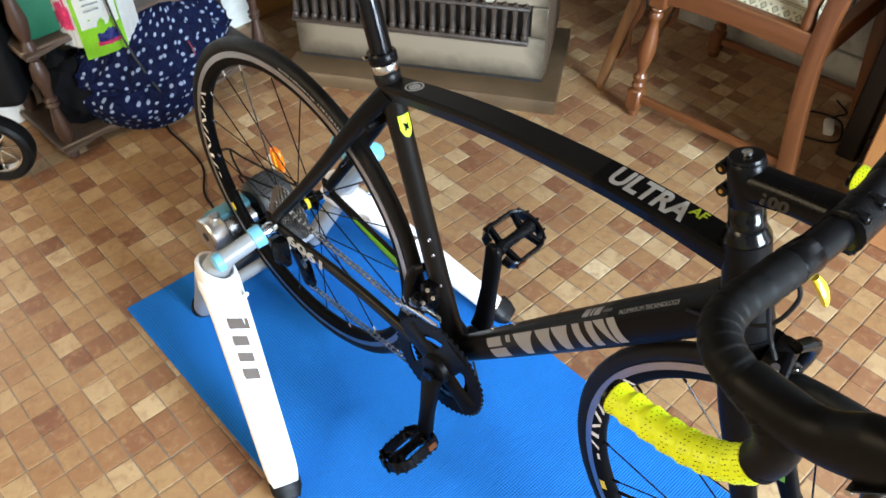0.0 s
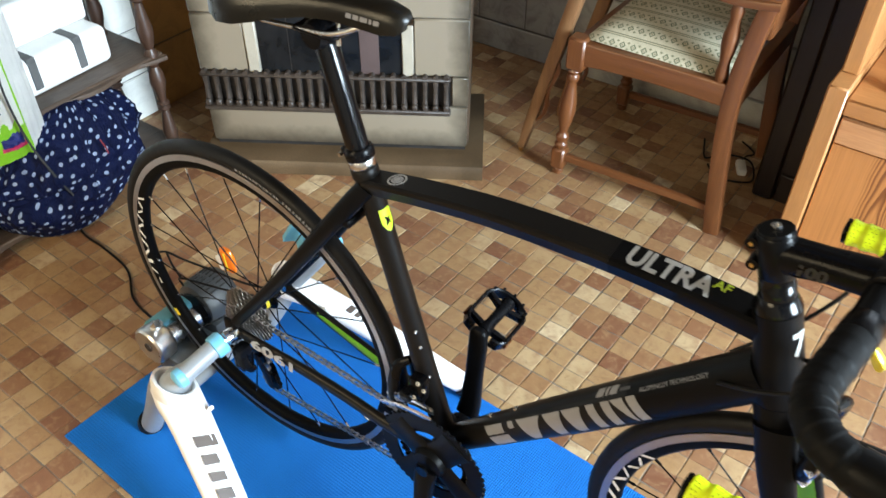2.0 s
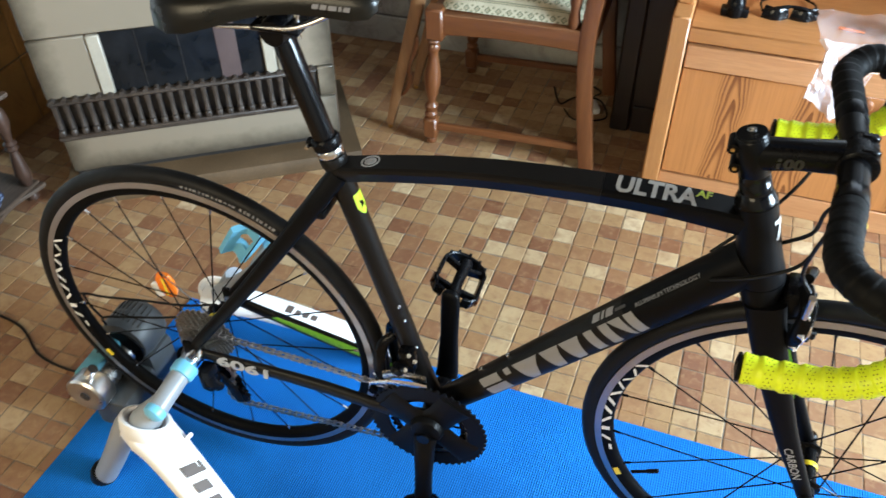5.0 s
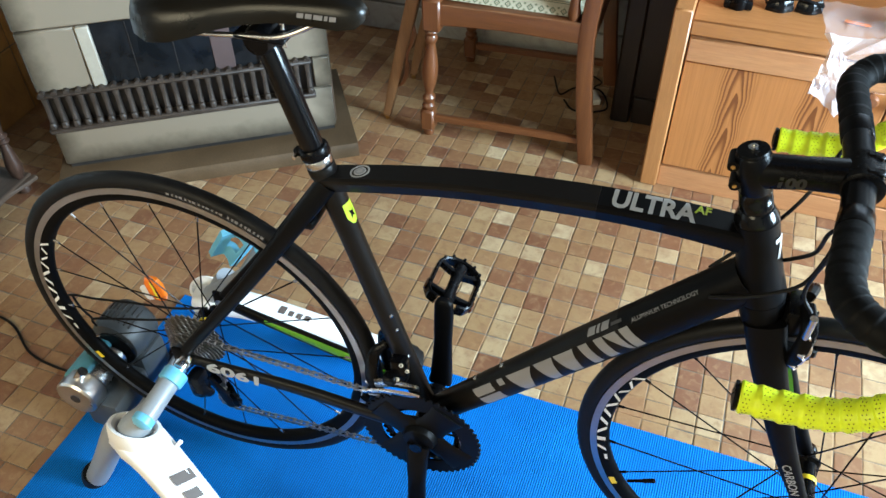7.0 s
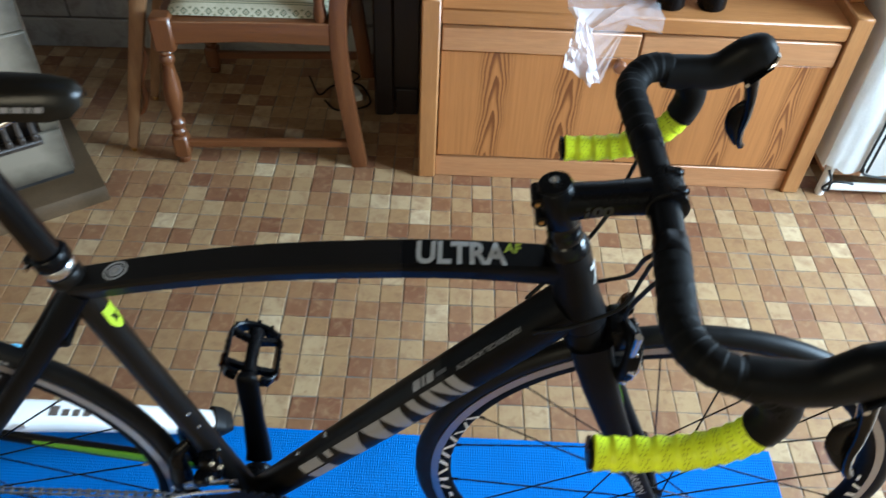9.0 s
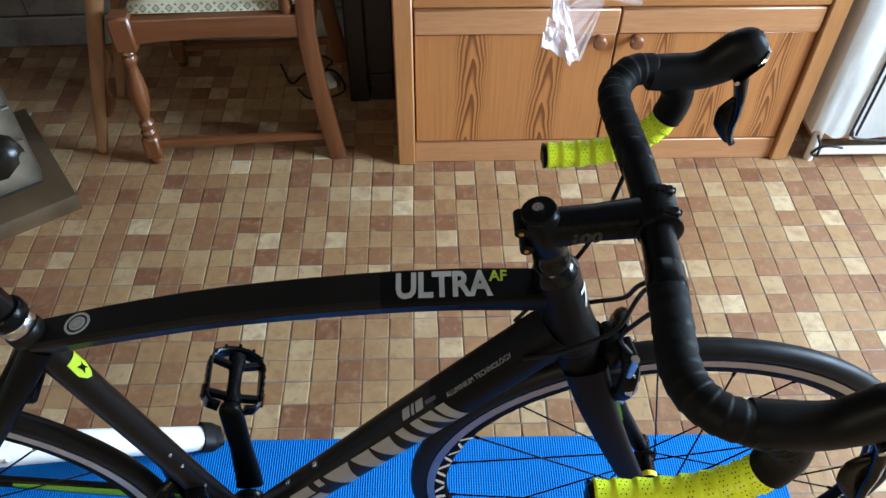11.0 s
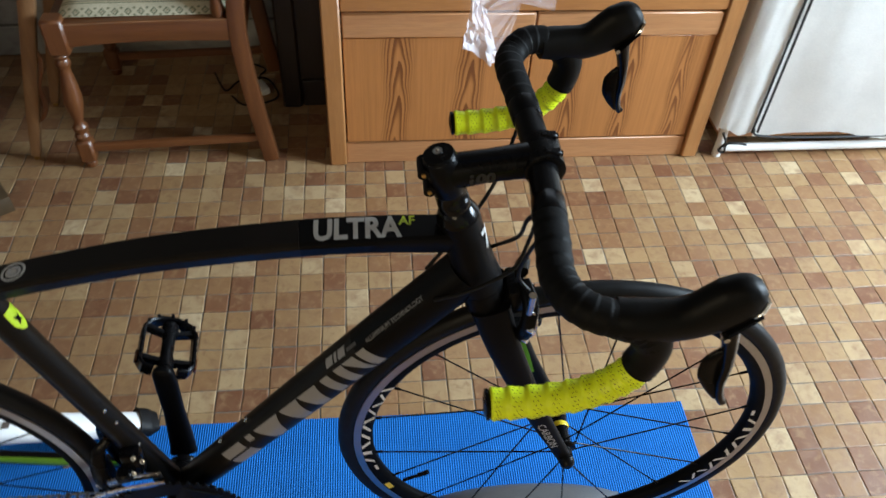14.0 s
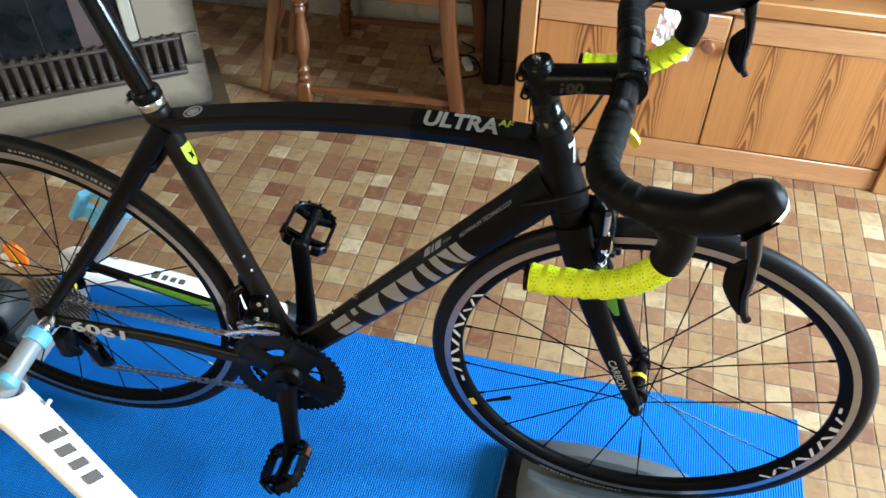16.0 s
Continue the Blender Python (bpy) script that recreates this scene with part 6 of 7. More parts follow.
top = [[bm.verts.new((0.030 + 0.395 * i / n, CY0 + 0.005 + (CY1 - CY0 - 0.01) * j / n,
                      0.444 + 0.052 * (max(0.0, (1 - abs(2 * i / n - 1) ** 3.0)) * max(0.0, (1 - abs(2 * j / n - 1) ** 3.5))) ** 0.45)) for j in range(n + 1)] for i in range(n + 1)]
for i in range(n):
    for j in range(n):
        bm.faces.new((top[i][j], top[i + 1][j], top[i + 1][j + 1], top[i][j + 1]))
bm.faces.new([r[0] for r in top] + top[-1][1:] + [r[-1] for r in reversed(top[:-1])] + top[0][-2:0:-1])
part("seat_cushion", bm, "cushion", chair, "cream and green tapestry seat cushion", 70)

# ---- stand leaning on the chair ----
stand = thing("folding_stand", "slim wooden folding stand with brass feet beside the armchair", "stand")
for y in (1.211, 1.46):
    pts = [(-0.150, y, 0.018), (-0.118, y, 0.150), (-0.028, y, 0.500), (0.020, y, 0.690)]
    leg = part("leg", sweep(B(), pts, [(0.014, 0.012), (0.015, 0.017), (0.015, 0.020), (0.015, 0.018)], 12, power=5), "stand", stand)
    part("brass_foot", lathe(B(), [(0, 0), (0.006, 0.0), (0.009, 0.006), (0.008, 0.016), (0.011, 0.022), (0, 0.022)], (-0.153, y, 0), (0.22, 0, 0.97), 14), "brass", leg)
    bm = sweep(B(), curve([(-0.112, y, 0.125), (-0.094, y, 0.140), (-0.078, y, 0.180), (-0.078, y, 0.235), (-0.054, y, 0.300), (-0.056, y, 0.350)], 5), blend([(0.006, 0.004), (0.006, 0.006), (0.006, 0.007), (0.006, 0.006), (0.006, 0.007), (0.006, 0.004)], 5), 10, power=3)
    part("bracket", bm, "chair", leg)
part("top_rail", sweep(B(), [(0.020, 1.19, 0.690), (0.020, 1.48, 0.690)], [(0.014, 0.016)] * 2, 12, side=(1, 0, 0), power=4), "stand", stand)

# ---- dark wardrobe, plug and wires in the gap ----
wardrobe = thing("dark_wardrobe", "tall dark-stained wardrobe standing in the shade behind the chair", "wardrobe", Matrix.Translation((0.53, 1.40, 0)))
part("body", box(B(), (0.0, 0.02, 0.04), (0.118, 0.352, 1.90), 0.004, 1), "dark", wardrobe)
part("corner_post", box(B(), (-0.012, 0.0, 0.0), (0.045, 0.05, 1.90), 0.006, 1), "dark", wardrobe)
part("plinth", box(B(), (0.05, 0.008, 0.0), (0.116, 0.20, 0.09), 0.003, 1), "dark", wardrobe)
bm = box(B(), (-0.014, -0.032, 0.0), (0.014, 0.032, 0.022), 0.006, 2)
plug = thing("plug_adapter", "old white plug adapter lying on the floor", "plug", Matrix.Translation((0.452, 1.500, 0)) @ Matrix.Rotation(radians(24), 4, "Z"))
part("shell", bm, "outlet", plug)
part("cord", sweep(B(), curve([(0, 0.03, 0.01), (0.02, 0.07, 0.006), (0.05, 0.10, 0.004), (0.02, 0.16, 0.004)], 5), 0.0028, 8), "rubber", plug)
solid("loose_wire", sweep(B(), curve([(0.36, 1.47, 0.004), (0.40, 1.42, 0.004), (0.47, 1.42, 0.012), (0.50, 1.47, 0.004), (0.46, 1.56, 0.004), (0.38, 1.55, 0.004), (0.34, 1.50, 0.004), (0.30, 1.60, 0.004)], 8), 0.003, 8),
      "rubber", "black loose wire coiled on the floor", "wire")

# ---- pine cabinet ----
cab = thing("pine_cabinet", "low pine cabinet with two veneered doors and round knobs", "cabinet", Matrix.Translation((0.650, 1.118, 0)) @ Matrix.Rotation(radians(-2.1), 4, "Z"))
CW = 1.062
for x0, x1 in ((0, 0.046), (CW - 0.046, CW)):
    side = part("side_panel", box(B(), (x0, 0.0, 0.0), (x1, 0.46, 0.535), 0.004, 1), "pine_z", cab, "pine side panel")
    part("upper_side", box(B(), (x0 + 0.004, 0.075, 0.535), (x1 - 0.004, 0.46, 0.95), 0.004, 1), "pine_z", side)
part("plinth", box(B(), (0.046, 0.012, 0.0), (CW - 0.046, 0.030, 0.068), 0.002, 1), "rail", cab, "pale scuffed plinth")
part("top_board", box(B(), (0.046, 0.004, 0.470), (CW - 0.046, 0.45, 0.512), 0.004, 1), "pine", cab)
part("back_board", box(B(), (0.046, 0.44, 0.082), (CW - 0.046, 0.458, 0.95)), "pine", cab)
part("bottom_board", box(B(), (0.046, 0.031, 0.062), (CW - 0.046, 0.44, 0.080)), "pine", cab)
for k, (x0, x1) in enumerate(((0.050, 0.5295), (0.5335, CW - 0.050))):
    M["veneer_%d" % k] = veneer("pine_veneer", (0.475, 0.197, 0.060), (0.125, 0.034, 0.009), x0 + (0.135, 0.117)[k], (0.190, 0.150)[k])
    door = part("door", box(B(), (x0, 0.012, 0.073), (x1, 0.030, 0.396), 0.002, 1), "veneer_%d" % k, cab, "veneered pine door")
    part("door_rail", box(B(), (x0, 0.006, 0.3985), (x1, 0.030, 0.464), 0.003, 1), "rail", door, "pale top rail of the door")
    kx = 0.5295 - 0.042 if k == 0 else 0.5335 + 0.042
    bm = lathe(B(), [(0.009, 0.0), (0.008, 0.008), (0.009, 0.012), (0.016, 0.018), (0.0175, 0.026), (0.013, 0.034), (0, 0.036)], (kx, 0.012, 0.385), (0, -1, 0), 22)
    part("knob", bm, "knob", door, "turned wooden knob")


def shoe_cup(x, y):
    bm = lathe(B(), [(0, 0), (0.030, 0), (0.034, 0.006), (0.033, 0.05), (0.036, 0.09), (0.030, 0.094), (0.027, 0.06), (0, 0.055)], (0, 0, 0), (0, 0, 1), 22)
    return solid("black_cup", bm, "plastic", "small black cup standing on the cabinet", "cup", "cups on the cabinet", m=Matrix.Translation((x, y, 0.512)))


shoe_cup(1.245, 1.165)
shoe_cup(1.345, 1.165)
gog = thing("sports_glasses", "black sports glasses lying on the cabinet", "glasses", Matrix.Translation((0.925, 1.235, 0.512)) @ Matrix.Rotation(radians(8), 4, "Z"))
for x in (-0.034, 0.034):
    bm = sweep(B(), curve([(x - 0.030, 0, 0.014), (x, -0.014, 0.012), (x + 0.030, 0, 0.014)], 4), [(0.018, 0.003)] * 9, 10, side=(0, 0.3, 1))
    part("lens", bm, "gloss", gog)
bm = sweep(B(), curve([(-0.066, 0, 0.016), (-0.03, -0.012, 0.032), (0, -0.008, 0.034), (0.03, -0.012, 0.032), (0.066, 0, 0.016)], 4), 0.004, 8)
sweep(bm, curve([(-0.066, 0, 0.016), (-0.06, 0.06, 0.012), (-0.03, 0.10, 0.006)], 4), 0.003, 8)
sweep(bm, curve([(0.066, 0, 0.016), (0.07, 0.06, 0.012), (0.05, 0.11, 0.006)], 4), 0.003, 8)
part("frame", bm, "plastic", gog)
bm = lathe(B(), [(0, 0), (0.020, 0.0), (0.024, 0.008), (0.022, 0.04), (0.012, 0.052), (0, 0.054)], (0, 0, 0), (0, 0, 1), 18)
box(bm, (-0.034, -0.016, 0.0), (0.034, 0.016, 0.022), 0.006, 2)
solid("bike_light", bm, "plastic", "small black bicycle light lying on the cabinet", "light", m=Matrix.Translation((0.795, 1.215, 0.512)))

# clear bag hanging over the cabinet's edge
bm, nu, nv = B(), 22, 22
rows_ = []
for i in range(nu + 1):
    row = []
    for j in range(nv + 1):
        u, v = i / nu, j / nv
        s = 0.36 * v
        crumple = 0.020 * noise.noise(V((u * 3.5, v * 5, 1.3))) + 0.014 * noise.noise(V((u * 9, v * 11, 4.1)))
        if s < 0.17:
            p = V((0.985 + u * 0.235 + 0.02 * noise.noise(V((v * 4, 2.2, u))), 1.285 - s, 0.520 + 0.7 * abs(crumple)))
        elif u > 0.62:
            p = V((0.985 + u * 0.235, 1.097 - 0.4 * abs(crumple), 0.518 - (s - 0.17) * (0.10 + 0.35 * (u - 0.62))))
        else:
            g, q = (s - 0.17) / 0.19, u / 0.62
            p = V((1.010 - 0.018 * g + q * (0.034 + 0.074 * g ** 1.2), 1.088 - abs(crumple) * 2.2, 0.518 - g * (0.125 + 0.062 * q) + 0.012 * noise.noise(V((u * 6, 0, 0)))))
        row.append(p)
    rows_.append(row)
bag = thing("plastic_bag", "crumpled clear plastic bag hanging over the cabinet edge", "plastic bag")
for name, stuff, i0, i1, j0, j1 in (("flat_sheet", "film", 0, nu, 0, 10), ("hanging_end", "milky", 0, 13, 10, nv), ("sheet_edge", "film", 13, nu, 10, nv)):
    bm = B()
    grid = [[bm.verts.new(rows_[i][j]) for j in range(j0, j1 + 1)] for i in range(i0, i1 + 1)]
    for i in range(i1 - i0):
        for j in range(j1 - j0):
            bm.faces.new((grid[i][j], grid[i + 1][j], grid[i + 1][j + 1], grid[i][j + 1]))
    bmesh.ops.triangulate(bm, faces=bm.faces[:])
    part(name, bm, stuff, bag, sharp=40).visible_shadow = False
bm = box(B(), (-0.030, -0.005, 0.0), (0.030, 0.005, 0.004), 0.001, 1)
solid("orange_strip", bm, "orange", "small orange plastic strip in the clear bag", "strip", m=Matrix.Translation((1.070, 1.205, 0.514)) @ Matrix.Rotation(radians(-10), 4, "Z"))

# ---- fabric wardrobe ----
fw = thing("fabric_wardrobe", "white fabric wardrobe on a tube frame with black piping", "wardrobe", Matrix.Translation((1.775, 1.085, 0)) @ Matrix.Rotation(radians(-2.1), 4, "Z"))
bm = rod(B(), (0.0, 0.0, 0.026), (0.75, 0.0, 0.026), 0.0125, 14)
part("frame_tube", bm, "white", fw, "white steel tube")
for x in (0.0, 0.75):
    part("frame_post", rod(B(), (x, 0.0, 0.0), (x, 0.0, 1.5), 0.0125, 14), "white", fw)
    part("frame_post", rod(B(), (x, 0.42, 0.0), (x, 0.42, 1.5), 0.0125, 14), "white", fw)


def cloth(x0, x1, z0, y, bulge, seed, n=20, m=26):
    bm = B()
    rows_ = [[bm.verts.new((x0(k / m) + (x1(k / m) - x0(k / m)) * i / n, y - bulge * math.sin(math.pi * i / n) + 0.012 * noise.noise(V((i * 0.23, k * 0.12, seed))) + 0.005 * noise.noise(V((i * 0.5 + k * 0.35, k * 0.5 - i * 0.2, seed + 7))),
                            z0 + 0.012 * math.sin(i * 0.5 + seed) * (k == 0) + (1.5 - z0) * k / m)) for k in range(m + 1)] for i in range(n + 1)]
    for i in range(n):
        for k in range(m):
            bm.faces.new((rows_[i][k], rows_[i + 1][k], rows_[i + 1][k + 1], rows_[i][k + 1]))
    r = bmesh.ops.solidify(bm, geom=bm.faces[:], thickness=0.0025)
    return bm


part("side_flap", cloth(lambda f: -0.032, lambda f: 0.078 + 0.01 * f, 0.103, -0.020, 0.008, 1.0, 12), "fabric", fw, "white fabric flap")
panel = part("door_flap", cloth(lambda f: 0.075 + 0.01 * f, lambda f: 0.77, 0.093, -0.022, 0.020, 5.0), "fabric", fw, "white fabric front")
for x, w in ((0.066, 0.0035), (0.082, 0.0035)):
    part("piping", sweep(B(), [(x + 0.012 * k / 10, -0.031, 0.103 + 1.39 * k / 10) for k in range(11)], w, 8), "piping", fw, "black piping")
part("piping", sweep(B(), curve([(0.066, -0.032, 0.118), (0.10, -0.038, 0.094), (0.35, -0.046, 0.092), (0.75, -0.030, 0.088)], 6), 0.0035, 8), "piping", fw)
part("side_cover", box(B(), (-0.032, -0.016, 0.103), (-0.028, 0.43, 1.5)), "fabric", fw)
part("inner_floor", box(B(), (0.0, 0.02, 0.05), (0.75, 0.42, 0.06)), "rail", fw)
bm = sweep(B(), curve([(-0.012, -0.020, 0.095), (0.004, -0.022, 0.060), (-0.006, -0.016, 0.030), (0.012, -0.016, 0.022), (0.010, -0.022, 0.056), (0.040, -0.030, 0.064), (0.064, -0.030, 0.058)], 6), 0.0035, 8)
part("tie_cord", bm, "piping", fw, "black tie cord")

# ---- shelf stand with bags ----
shelf = thing("etagere", "walnut-stained open shelf stand with turned posts", "shelf")
for x in (-1.005, -1.225):
    for y in (-0.095, 0.560):
        prof = [(0.010, 0.0), (0.017, 0.006), (0.018, 0.022), (0.011, 0.034), (0.011, 0.055), (0.018, 0.066), (0.022, 0.095), (0.017, 0.130), (0.011, 0.168), (0.019, 0.176), (0.011, 0.184), (0.019, 0.192), (0.011, 0.200),
                (0.014, 0.225), (0.023, 0.262), (0.020, 0.290), (0.012, 0.310), (0.019, 0.322), (0.019, 0.352), (0.012, 0.366), (0.020, 0.395), (0.023, 0.425), (0.015, 0.470), (0.011, 0.500), (0.019, 0.510), (0.011, 0.520),
                (0.019, 0.530), (0.013, 0.560), (0.022, 0.600), (0.014, 0.640), (0.014, 0.70)]
        part("post", lathe(B(), prof, (x, y, 0), (0, 0, 1), 18), "post", shelf, "turned walnut post")
for z in (0.042, 0.338, 0.690):
    bm = box(B(), (-1.245, -0.125, z - 0.009), (-0.990, 0.590, z + 0.009), 0.004, 1)
    board = part("shelf_board", bm, "shelf", shelf, "worn shelf board with a wavy front")
    pts = [(-0.992 + 0.010 * math.cos(k * 0.55), -0.12 + 0.71 * k / 34, z - 0.004) for k in range(35)]
    part("wavy_edge", sweep(B(), pts, [(0.010, 0.007)] * 35, 10, side=(1, 0, 0), power=4), "shelf", board)

bm, n, m_ = B(), 96, 56
rows_ = []
for k in range(m_ + 1):
    f = k / m_
    row = []
    for i in range(n):
        a = 2 * math.pi * i / n
        r = math.sin(math.pi * min(0.97, f * 0.78 + 0.16)) ** 0.5
        c, s = math.cos(a), math.sin(a)
        pinch = 0.16 * math.exp(-((f - 0.46 - 0.10 * s) / 0.055) ** 2) * min(1.0, max(0.0, 0.55 - s))
        ridge = 1 - abs(noise.noise(V((c * 2.6 + f, s * 2.6, f * 3.2)))) * 2
        small = 1 - abs(noise.noise(V((c * 6 + 2 * f, s * 6, f * 5 + 3)))) * 2
        fold = 1 + 0.120 * ridge * min(1, 3 * f) + 0.055 * small * min(1, 3 * f) - pinch - 0.09
        x = -1.030 + 0.168 * r * fold * c * (1 - 0.26 * f)
        sag = 0.052 * min(1.0, max(0.0, (x + 0.985) / 0.08)) * (1 - f) ** 0.7
        row.append(bm.verts.new((x, 0.185 + 0.09 * f + 0.266 * r * fold * s * (1 - 0.22 * f), 0.055 - sag + 0.275 * f ** 0.9 + 0.010 * ridge * (f > 0.05))))
    rows_.append(row)
uv = bm.loops.layers.uv.new("UVMap")
for k, (r1, r2) in enumerate(zip(rows_, rows_[1:])):
    for i in range(n):
        face = bm.faces.new((r1[i], r1[(i + 1) % n], r2[(i + 1) % n], r2[i]))
        for loop, (a, b) in zip(face.loops, ((i, k), (i + 1, k), (i + 1, k + 1), (i, k + 1))):
            loop[uv].uv = (1.25 * a / n, 0.37 * b / m_)
bm.faces.new(rows_[0][::-1])
bm.faces.new(rows_[-1])
sack = thing("dotted_bag", "navy cotton bag with white dots, stuffed full on the lower shelf", "bag")
part("sack", bm, "bag", sack, "", 80)
part("zip_pull", sweep(B(), curve([(-0.885, 0.270, 0.262), (-0.880, 0.276, 0.235), (-0.884, 0.280, 0.215)], 4), 0.0022, 8), "dark_red", sack, "dark red cord end")

pack = thing("paper_box", "white paper box with two grey straps on the shelf", "box", Matrix.Translation((-1.13, 0.155, 0.347)) @ Matrix.Rotation(radians(3), 4, "Z"))
part("carton", box(B(), (-0.10, -0.09, 0.0), (0.085, 0.325, 0.105), 0.020, 3), "paper", pack)
part("lid", box(B(), (-0.10, -0.092, 0.106), (0.020, 0.327, 0.22), 0.016, 3), "paper", pack)
for y in (0.075, 0.215):
    bm = box(B(), (0.0, y, 0.090), (0.0885, y + 0.024, 0.1085), 0.003)
    box(bm, (0.0835, y, 0.020), (0.0885, y + 0.024, 0.100), 0.002)
    part("strap", bm, "strap", pack, "grey strap")

sb = thing("shopping_bag", "white, lime and pink plastic carrier bag hanging at the shelf", "shopping bag", Matrix.Translation((-0.962, 0.074, 0.275)) @ Matrix.Rotation(radians(84), 4, "Z"))


def bag_side(x0, x1, z0, z1, y, bulge, seed, n=14, m=14):
    bm = B()
    rows_ = [[bm.verts.new((x0 + (x1 - x0) * i / n, y - bulge * math.sin(math.pi * i / n) * math.sin(math.pi * min(1, 0.12 + k / m)) + 0.004 * noise.noise(V((i * 0.5, k * 0.5, seed))), z0 + (z1 - z0) * k / m)) for k in range(m + 1)] for i in range(n + 1)]
    for i in range(n):
        for k in range(m):
            bm.faces.new((rows_[i][k], rows_[i + 1][k], rows_[i + 1][k + 1], rows_[i][k + 1]))
    bmesh.ops.solidify(bm, geom=bm.faces[:], thickness=0.0015)
    return bm


part("front_panel", bag_side(-0.052, 0.062, 0.0, 0.40, 0.0, 0.012, 2.0), "green_bag", sb, "lime front")
part("side_panel", moved(bag_side(0, 0.060, 0.0, 0.40, 0.0, 0.004, 3.0), Matrix.Translation((0.062, 0.0, 0)) @ Matrix.Rotation(radians(28), 4, "Z")), "paper", sb, "white gusset")
part("pink_panel", moved(bag_side(-0.060, 0.0, 0.035, 0.40, 0.0, 0.004, 4.0), Matrix.Translation((-0.052, 0.0, 0)) @ Matrix.Rotation(radians(-60), 4, "Z")), "paper", sb, "white printed gusset")
pink = moved(bag_side(-0.052, -0.006, 0.085, 0.190, -0.002, 0.004, 4.0), Matrix.Translation((-0.052, 0.0, 0)) @ Matrix.Rotation(radians(-60), 4, "Z"))
part("pink_print", pink, "pink", sb, "pink printed fruit shape")
band = moved(bag_side(-0.058, -0.004, 0.215, 0.240, -0.002, 0.004, 4.0), Matrix.Translation((-0.052, 0.0, 0)) @ Matrix.Rotation(radians(-60), 4, "Z"))
part("lime_band", band, "green_bag", sb, "lime printed band")
part("white_patch", bag_side(-0.044, 0.056, 0.085, 0.40, -0.0060, 0.0122, 2.0), "paper", sb, "white printed field")
bm = B()
for k in range(6):
    box(bm, (-0.028, -0.0215, 0.135 + 0.016 * k), (0.010 + 0.004 * (k % 3), -0.0195, 0.139 + 0.016 * k))
part("small_print", bm, "grey_print", sb)
part("logo_mark", bag_side(-0.010, 0.044, 0.040, 0.074, -0.0075, 0.0122, 2.0), "navy", sb, "blue logo shape")
part("logo_mark", bag_side(-0.014, 0.048, 0.030, 0.044, -0.0060, 0.0122, 2.0), "pink", sb, "red logo shape")
part("back_panel", bag_side(-0.08, 0.075, 0.03, 0.40, 0.050, 0.004, 9.0), "dark_green", sb, "dark green inner bag")
solid("black_strap", sweep(B(), curve([(-0.930, 0.120, 0.62), (-0.922, 0.100, 0.50), (-0.930, 0.105, 0.40), (-0.928, 0.118, 0.30), (-0.905, 0.140, 0.20), (-0.90, 0.16, 0.14)], 8), [(0.0012, 0.0030)] * 41, 8, side=(1, 0, 0)),
      "piping", "narrow black strap hanging in front of the bags", "strap")
solid("green_sack", box(B(), (-1.20, -0.085, 0.347), (-1.015, 0.050, 0.62), 0.02, 2), "dark_green", "dark green bag standing on the shelf", "bag")

bm = bmesh.ops.create_icosphere(lump := B(), subdivisions=4, radius=1.0) and lump
for v in bm.verts:
    n_ = noise.noise(v.co * 2.3) * 0.22 + noise.noise(v.co * 6.0) * 0.08
    p = v.co * (1 + n_)
    v.co = (-1.085 + 0.085 * p.x, -0.005 + 0.075 * p.y, max(0.0525, 0.150 + 0.110 * p.z))
solid("black_bag", bm, "black_cloth", "crumpled black cloth bag on the lower shelf", "bag")

trolley = thing("trolley", "black shopping trolley with a chrome-rimmed wheel beside the shelf", "trolley", Matrix.Translation((-1.050, -0.262, 0.0985)) @ Matrix.Rotation(radians(52), 4, "Z"))
bm = lathe(B(), [(0.070, -0.022), (0.086, -0.027), (0.096, -0.020), (0.0985, -0.008), (0.0985, 0.008), (0.096, 0.020), (0.086, 0.027), (0.070, 0.022)], (0, 0, 0), (0, 1, 0), 40, True)
tyre = part("tyre", bm, "rubber", trolley, "black rubber tyre")
bm = lathe(B(), [(0.066, -0.012), (0.0715, -0.014), (0.0715, 0.014), (0.066, 0.012)], (0, 0, 0), (0, 1, 0), 40, True)
lathe(bm, [(0.010, -0.020), (0.014, -0.018), (0.014, 0.018), (0.010, 0.020)], (0, 0, 0), (0, 1, 0), 18)
for k in range(8):
    a = 2 * math.pi * k / 8
    rod(bm, (0.012 * math.cos(a), 0, 0.012 * math.sin(a)), (0.068 * math.cos(a), 0, 0.068 * math.sin(a)), 0.003, 8)
part("rim", bm, "chrome", trolley, "chrome spoked rim")
part("fork", sweep(B(), curve([(0, 0.036, 0), (-0.02, 0.036, 0.10), (-0.03, 0.034, 0.30), (-0.03, 0.034, 0.55)], 5), [(0.006, 0.014)] * 16, 10), "plastic", trolley)
part("sack", box(B(), (-0.13, 0.045, 0.08), (0.10, 0.20, 0.60), 0.03, 3), "rubber", trolley, "black cloth body")

# ---- floor tiles ----
PITCH, SIZE = 0.0549, 0.0528
TURN_F = Matrix.Rotation(radians(-2.3), 4, "Z")


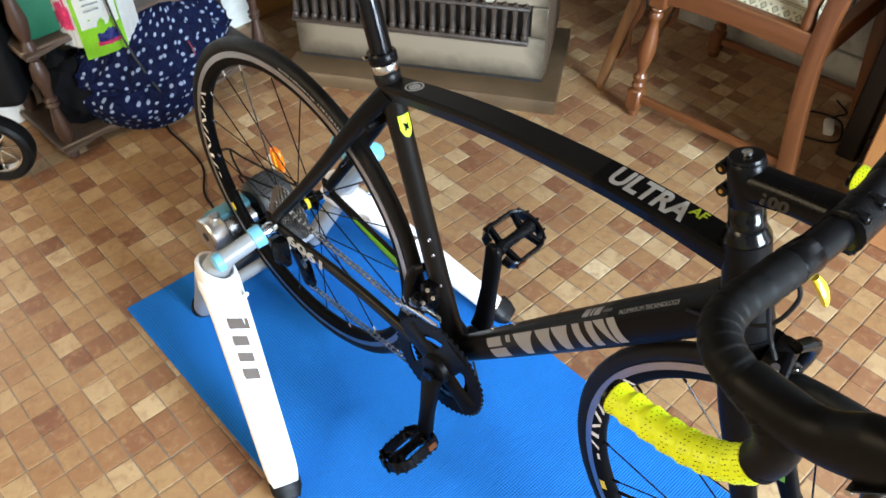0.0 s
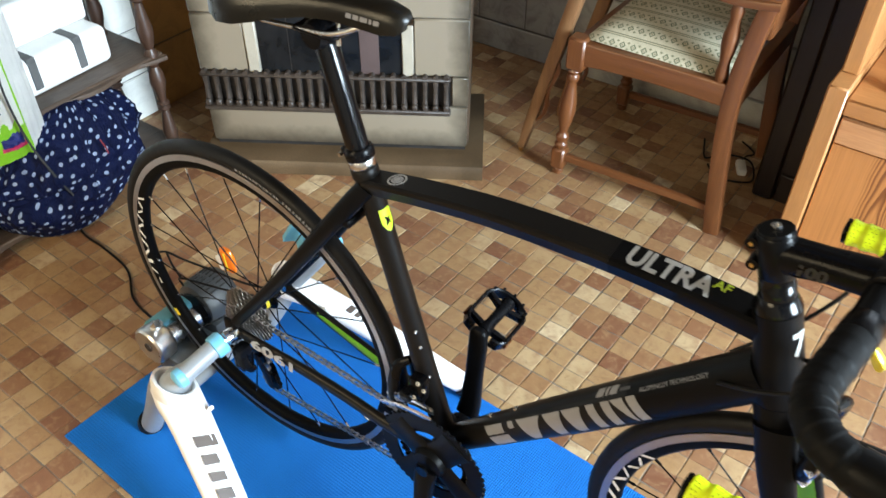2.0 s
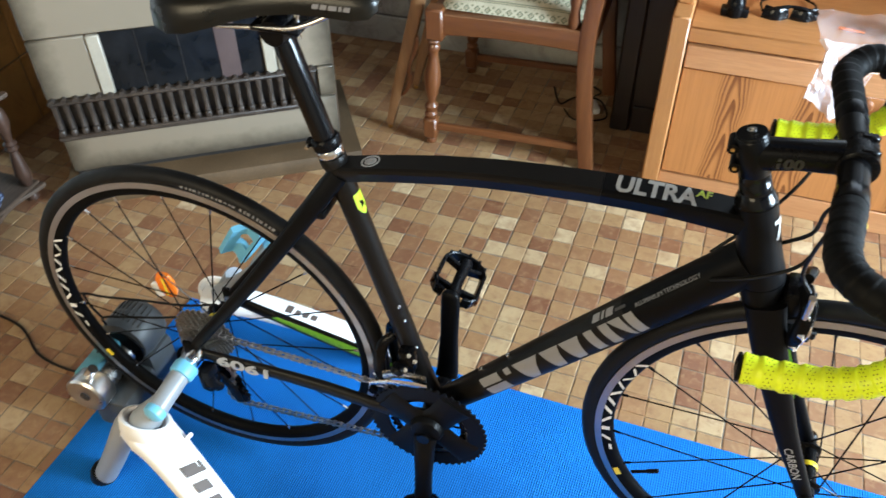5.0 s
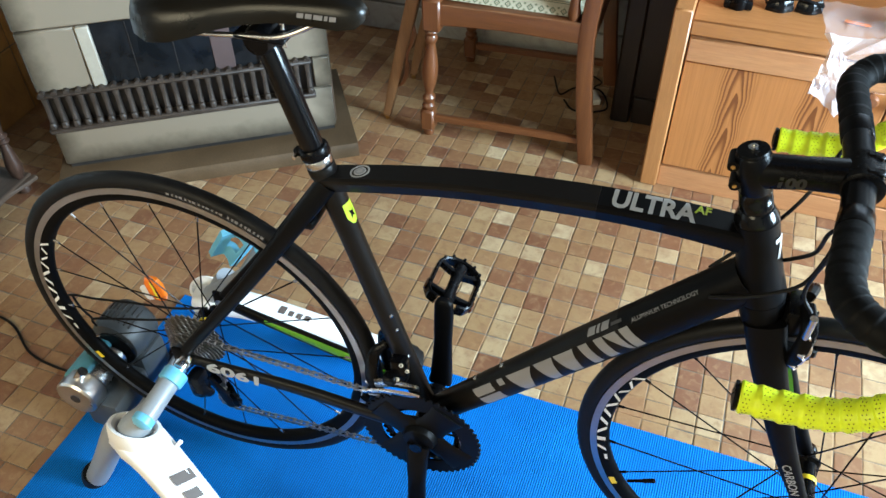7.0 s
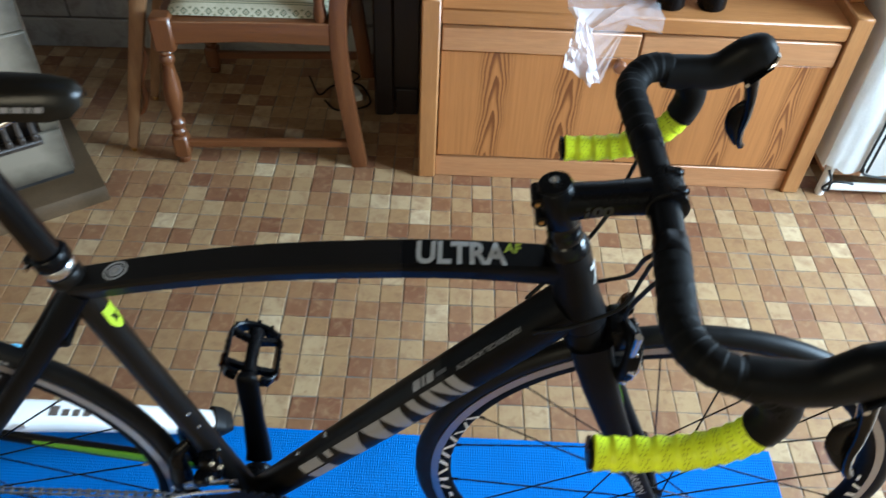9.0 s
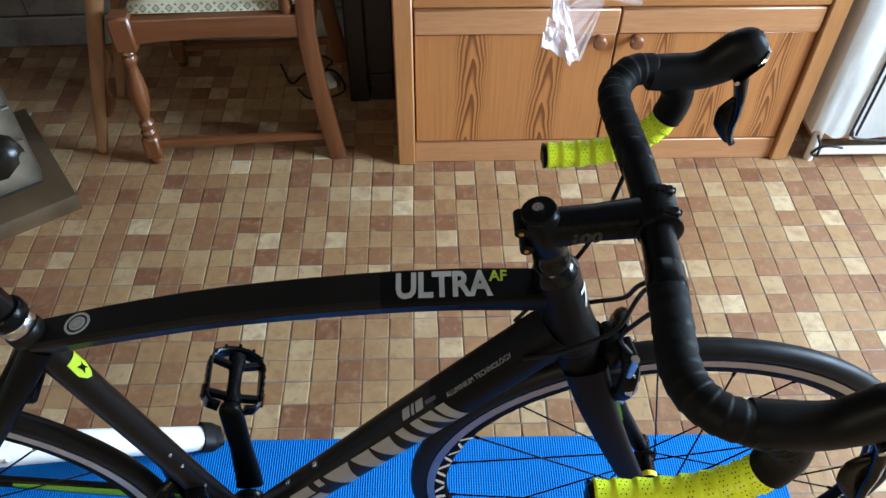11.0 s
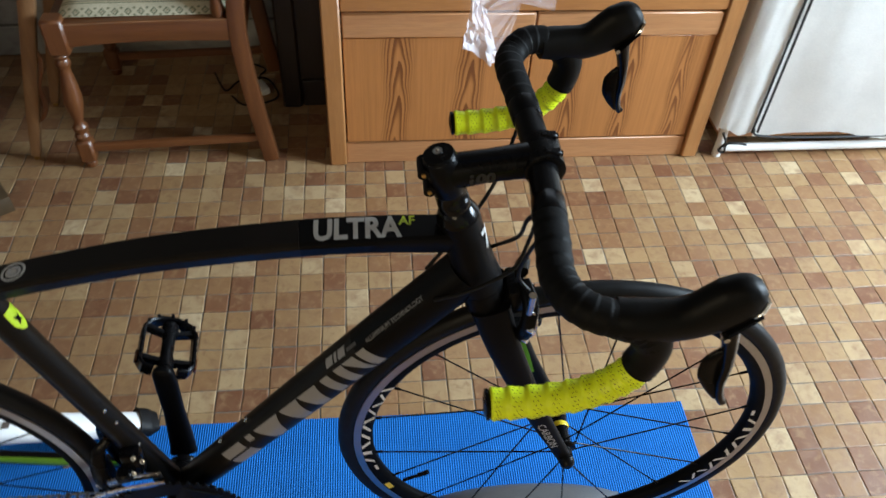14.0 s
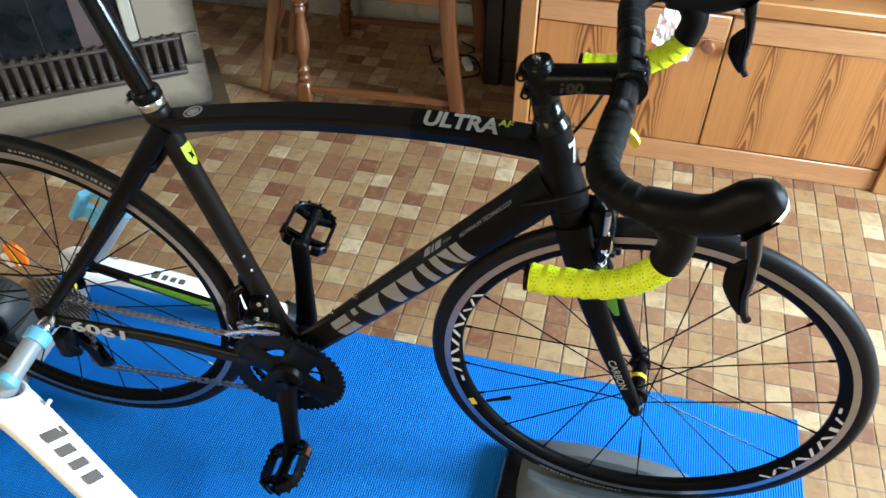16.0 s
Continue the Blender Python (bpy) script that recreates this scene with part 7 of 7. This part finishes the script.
def tile_shape(w, j, seed):
    """A slightly pillowed tile; its corners wander a little."""
    r = random.Random(seed)
    e = 0.0022
    base = [(-w / 2 + r.uniform(-j, j), -w / 2 + r.uniform(-j, j)), (w / 2 + r.uniform(-j, j), -w / 2 + r.uniform(-j, j)), (w / 2 + r.uniform(-j, j), w / 2 + r.uniform(-j, j)), (-w / 2 + r.uniform(-j, j), w / 2 + r.uniform(-j, j))]
    dz = r.uniform(-0.0006, 0.0006)
    low = [(x, y, -0.0030) for x, y in base]
    mid = [(x, y, -0.0007 + dz) for x, y in base]
    top = [(x - math.copysign(e, x), y - math.copysign(e, y), 0.0 + dz + r.uniform(-0.0003, 0.0003)) for x, y in base]
    faces = [(8, 9, 10, 11)] + [(k, (k + 1) % 4, 4 + (k + 1) % 4, 4 + k) for k in range(4)] + [(4 + k, 4 + (k + 1) % 4, 8 + (k + 1) % 4, 8 + k) for k in range(4)]
    return low + mid + top, faces


shapes = []
for s in range(12):
    vs, fs = tile_shape(SIZE, 0.0011, s)
    me = bpy.data.meshes.new("tile")
    me.from_pydata(vs, [], fs)
    me.materials.append(M["tile"])
    shapes.append(me)
verts, faces, made = [], [], 0
for i in range(-28, 72):
    for j in range(-46, 38):
        p = TURN_F @ V((i * PITCH + 0.0128, j * PITCH + 0.0465, 0))
        if not (X0 - 0.02 < p.x < X1 + 0.02 and Y0 - 0.02 < p.y < Y1 + 0.02):
            continue
        if 0.10 < p.x < 1.20 and 0.34 < p.y < 1.12 and made < 300:
            ob = new("tile", shapes[random.randrange(12)])
            ob.parent = floor
            ob.matrix_local = Matrix.Translation(p) @ Matrix.Rotation(radians(-2.3 + 90 * random.randrange(4) + random.uniform(-1.3, 1.3)), 4, "Z")
            made += 1
            continue
        vs, fs = tile_shape(SIZE, 0.0011, i * 1000 + j)
        base, turn = len(verts), Matrix.Rotation(radians(-2.3 + random.uniform(-1.3, 1.3)), 4, "Z")
        verts.extend((turn @ V(v) + p)[:] for v in vs)
        faces.extend(tuple(base + k for k in f) for f in fs)
me = bpy.data.meshes.new("tile_field")
me.from_pydata(verts, [], faces)
me.materials.append(M["tiles"])
field = new("tile_field", me)
field.parent = floor
tagged(field, "ochre and brown clay floor tiles", "", "", "stuff")
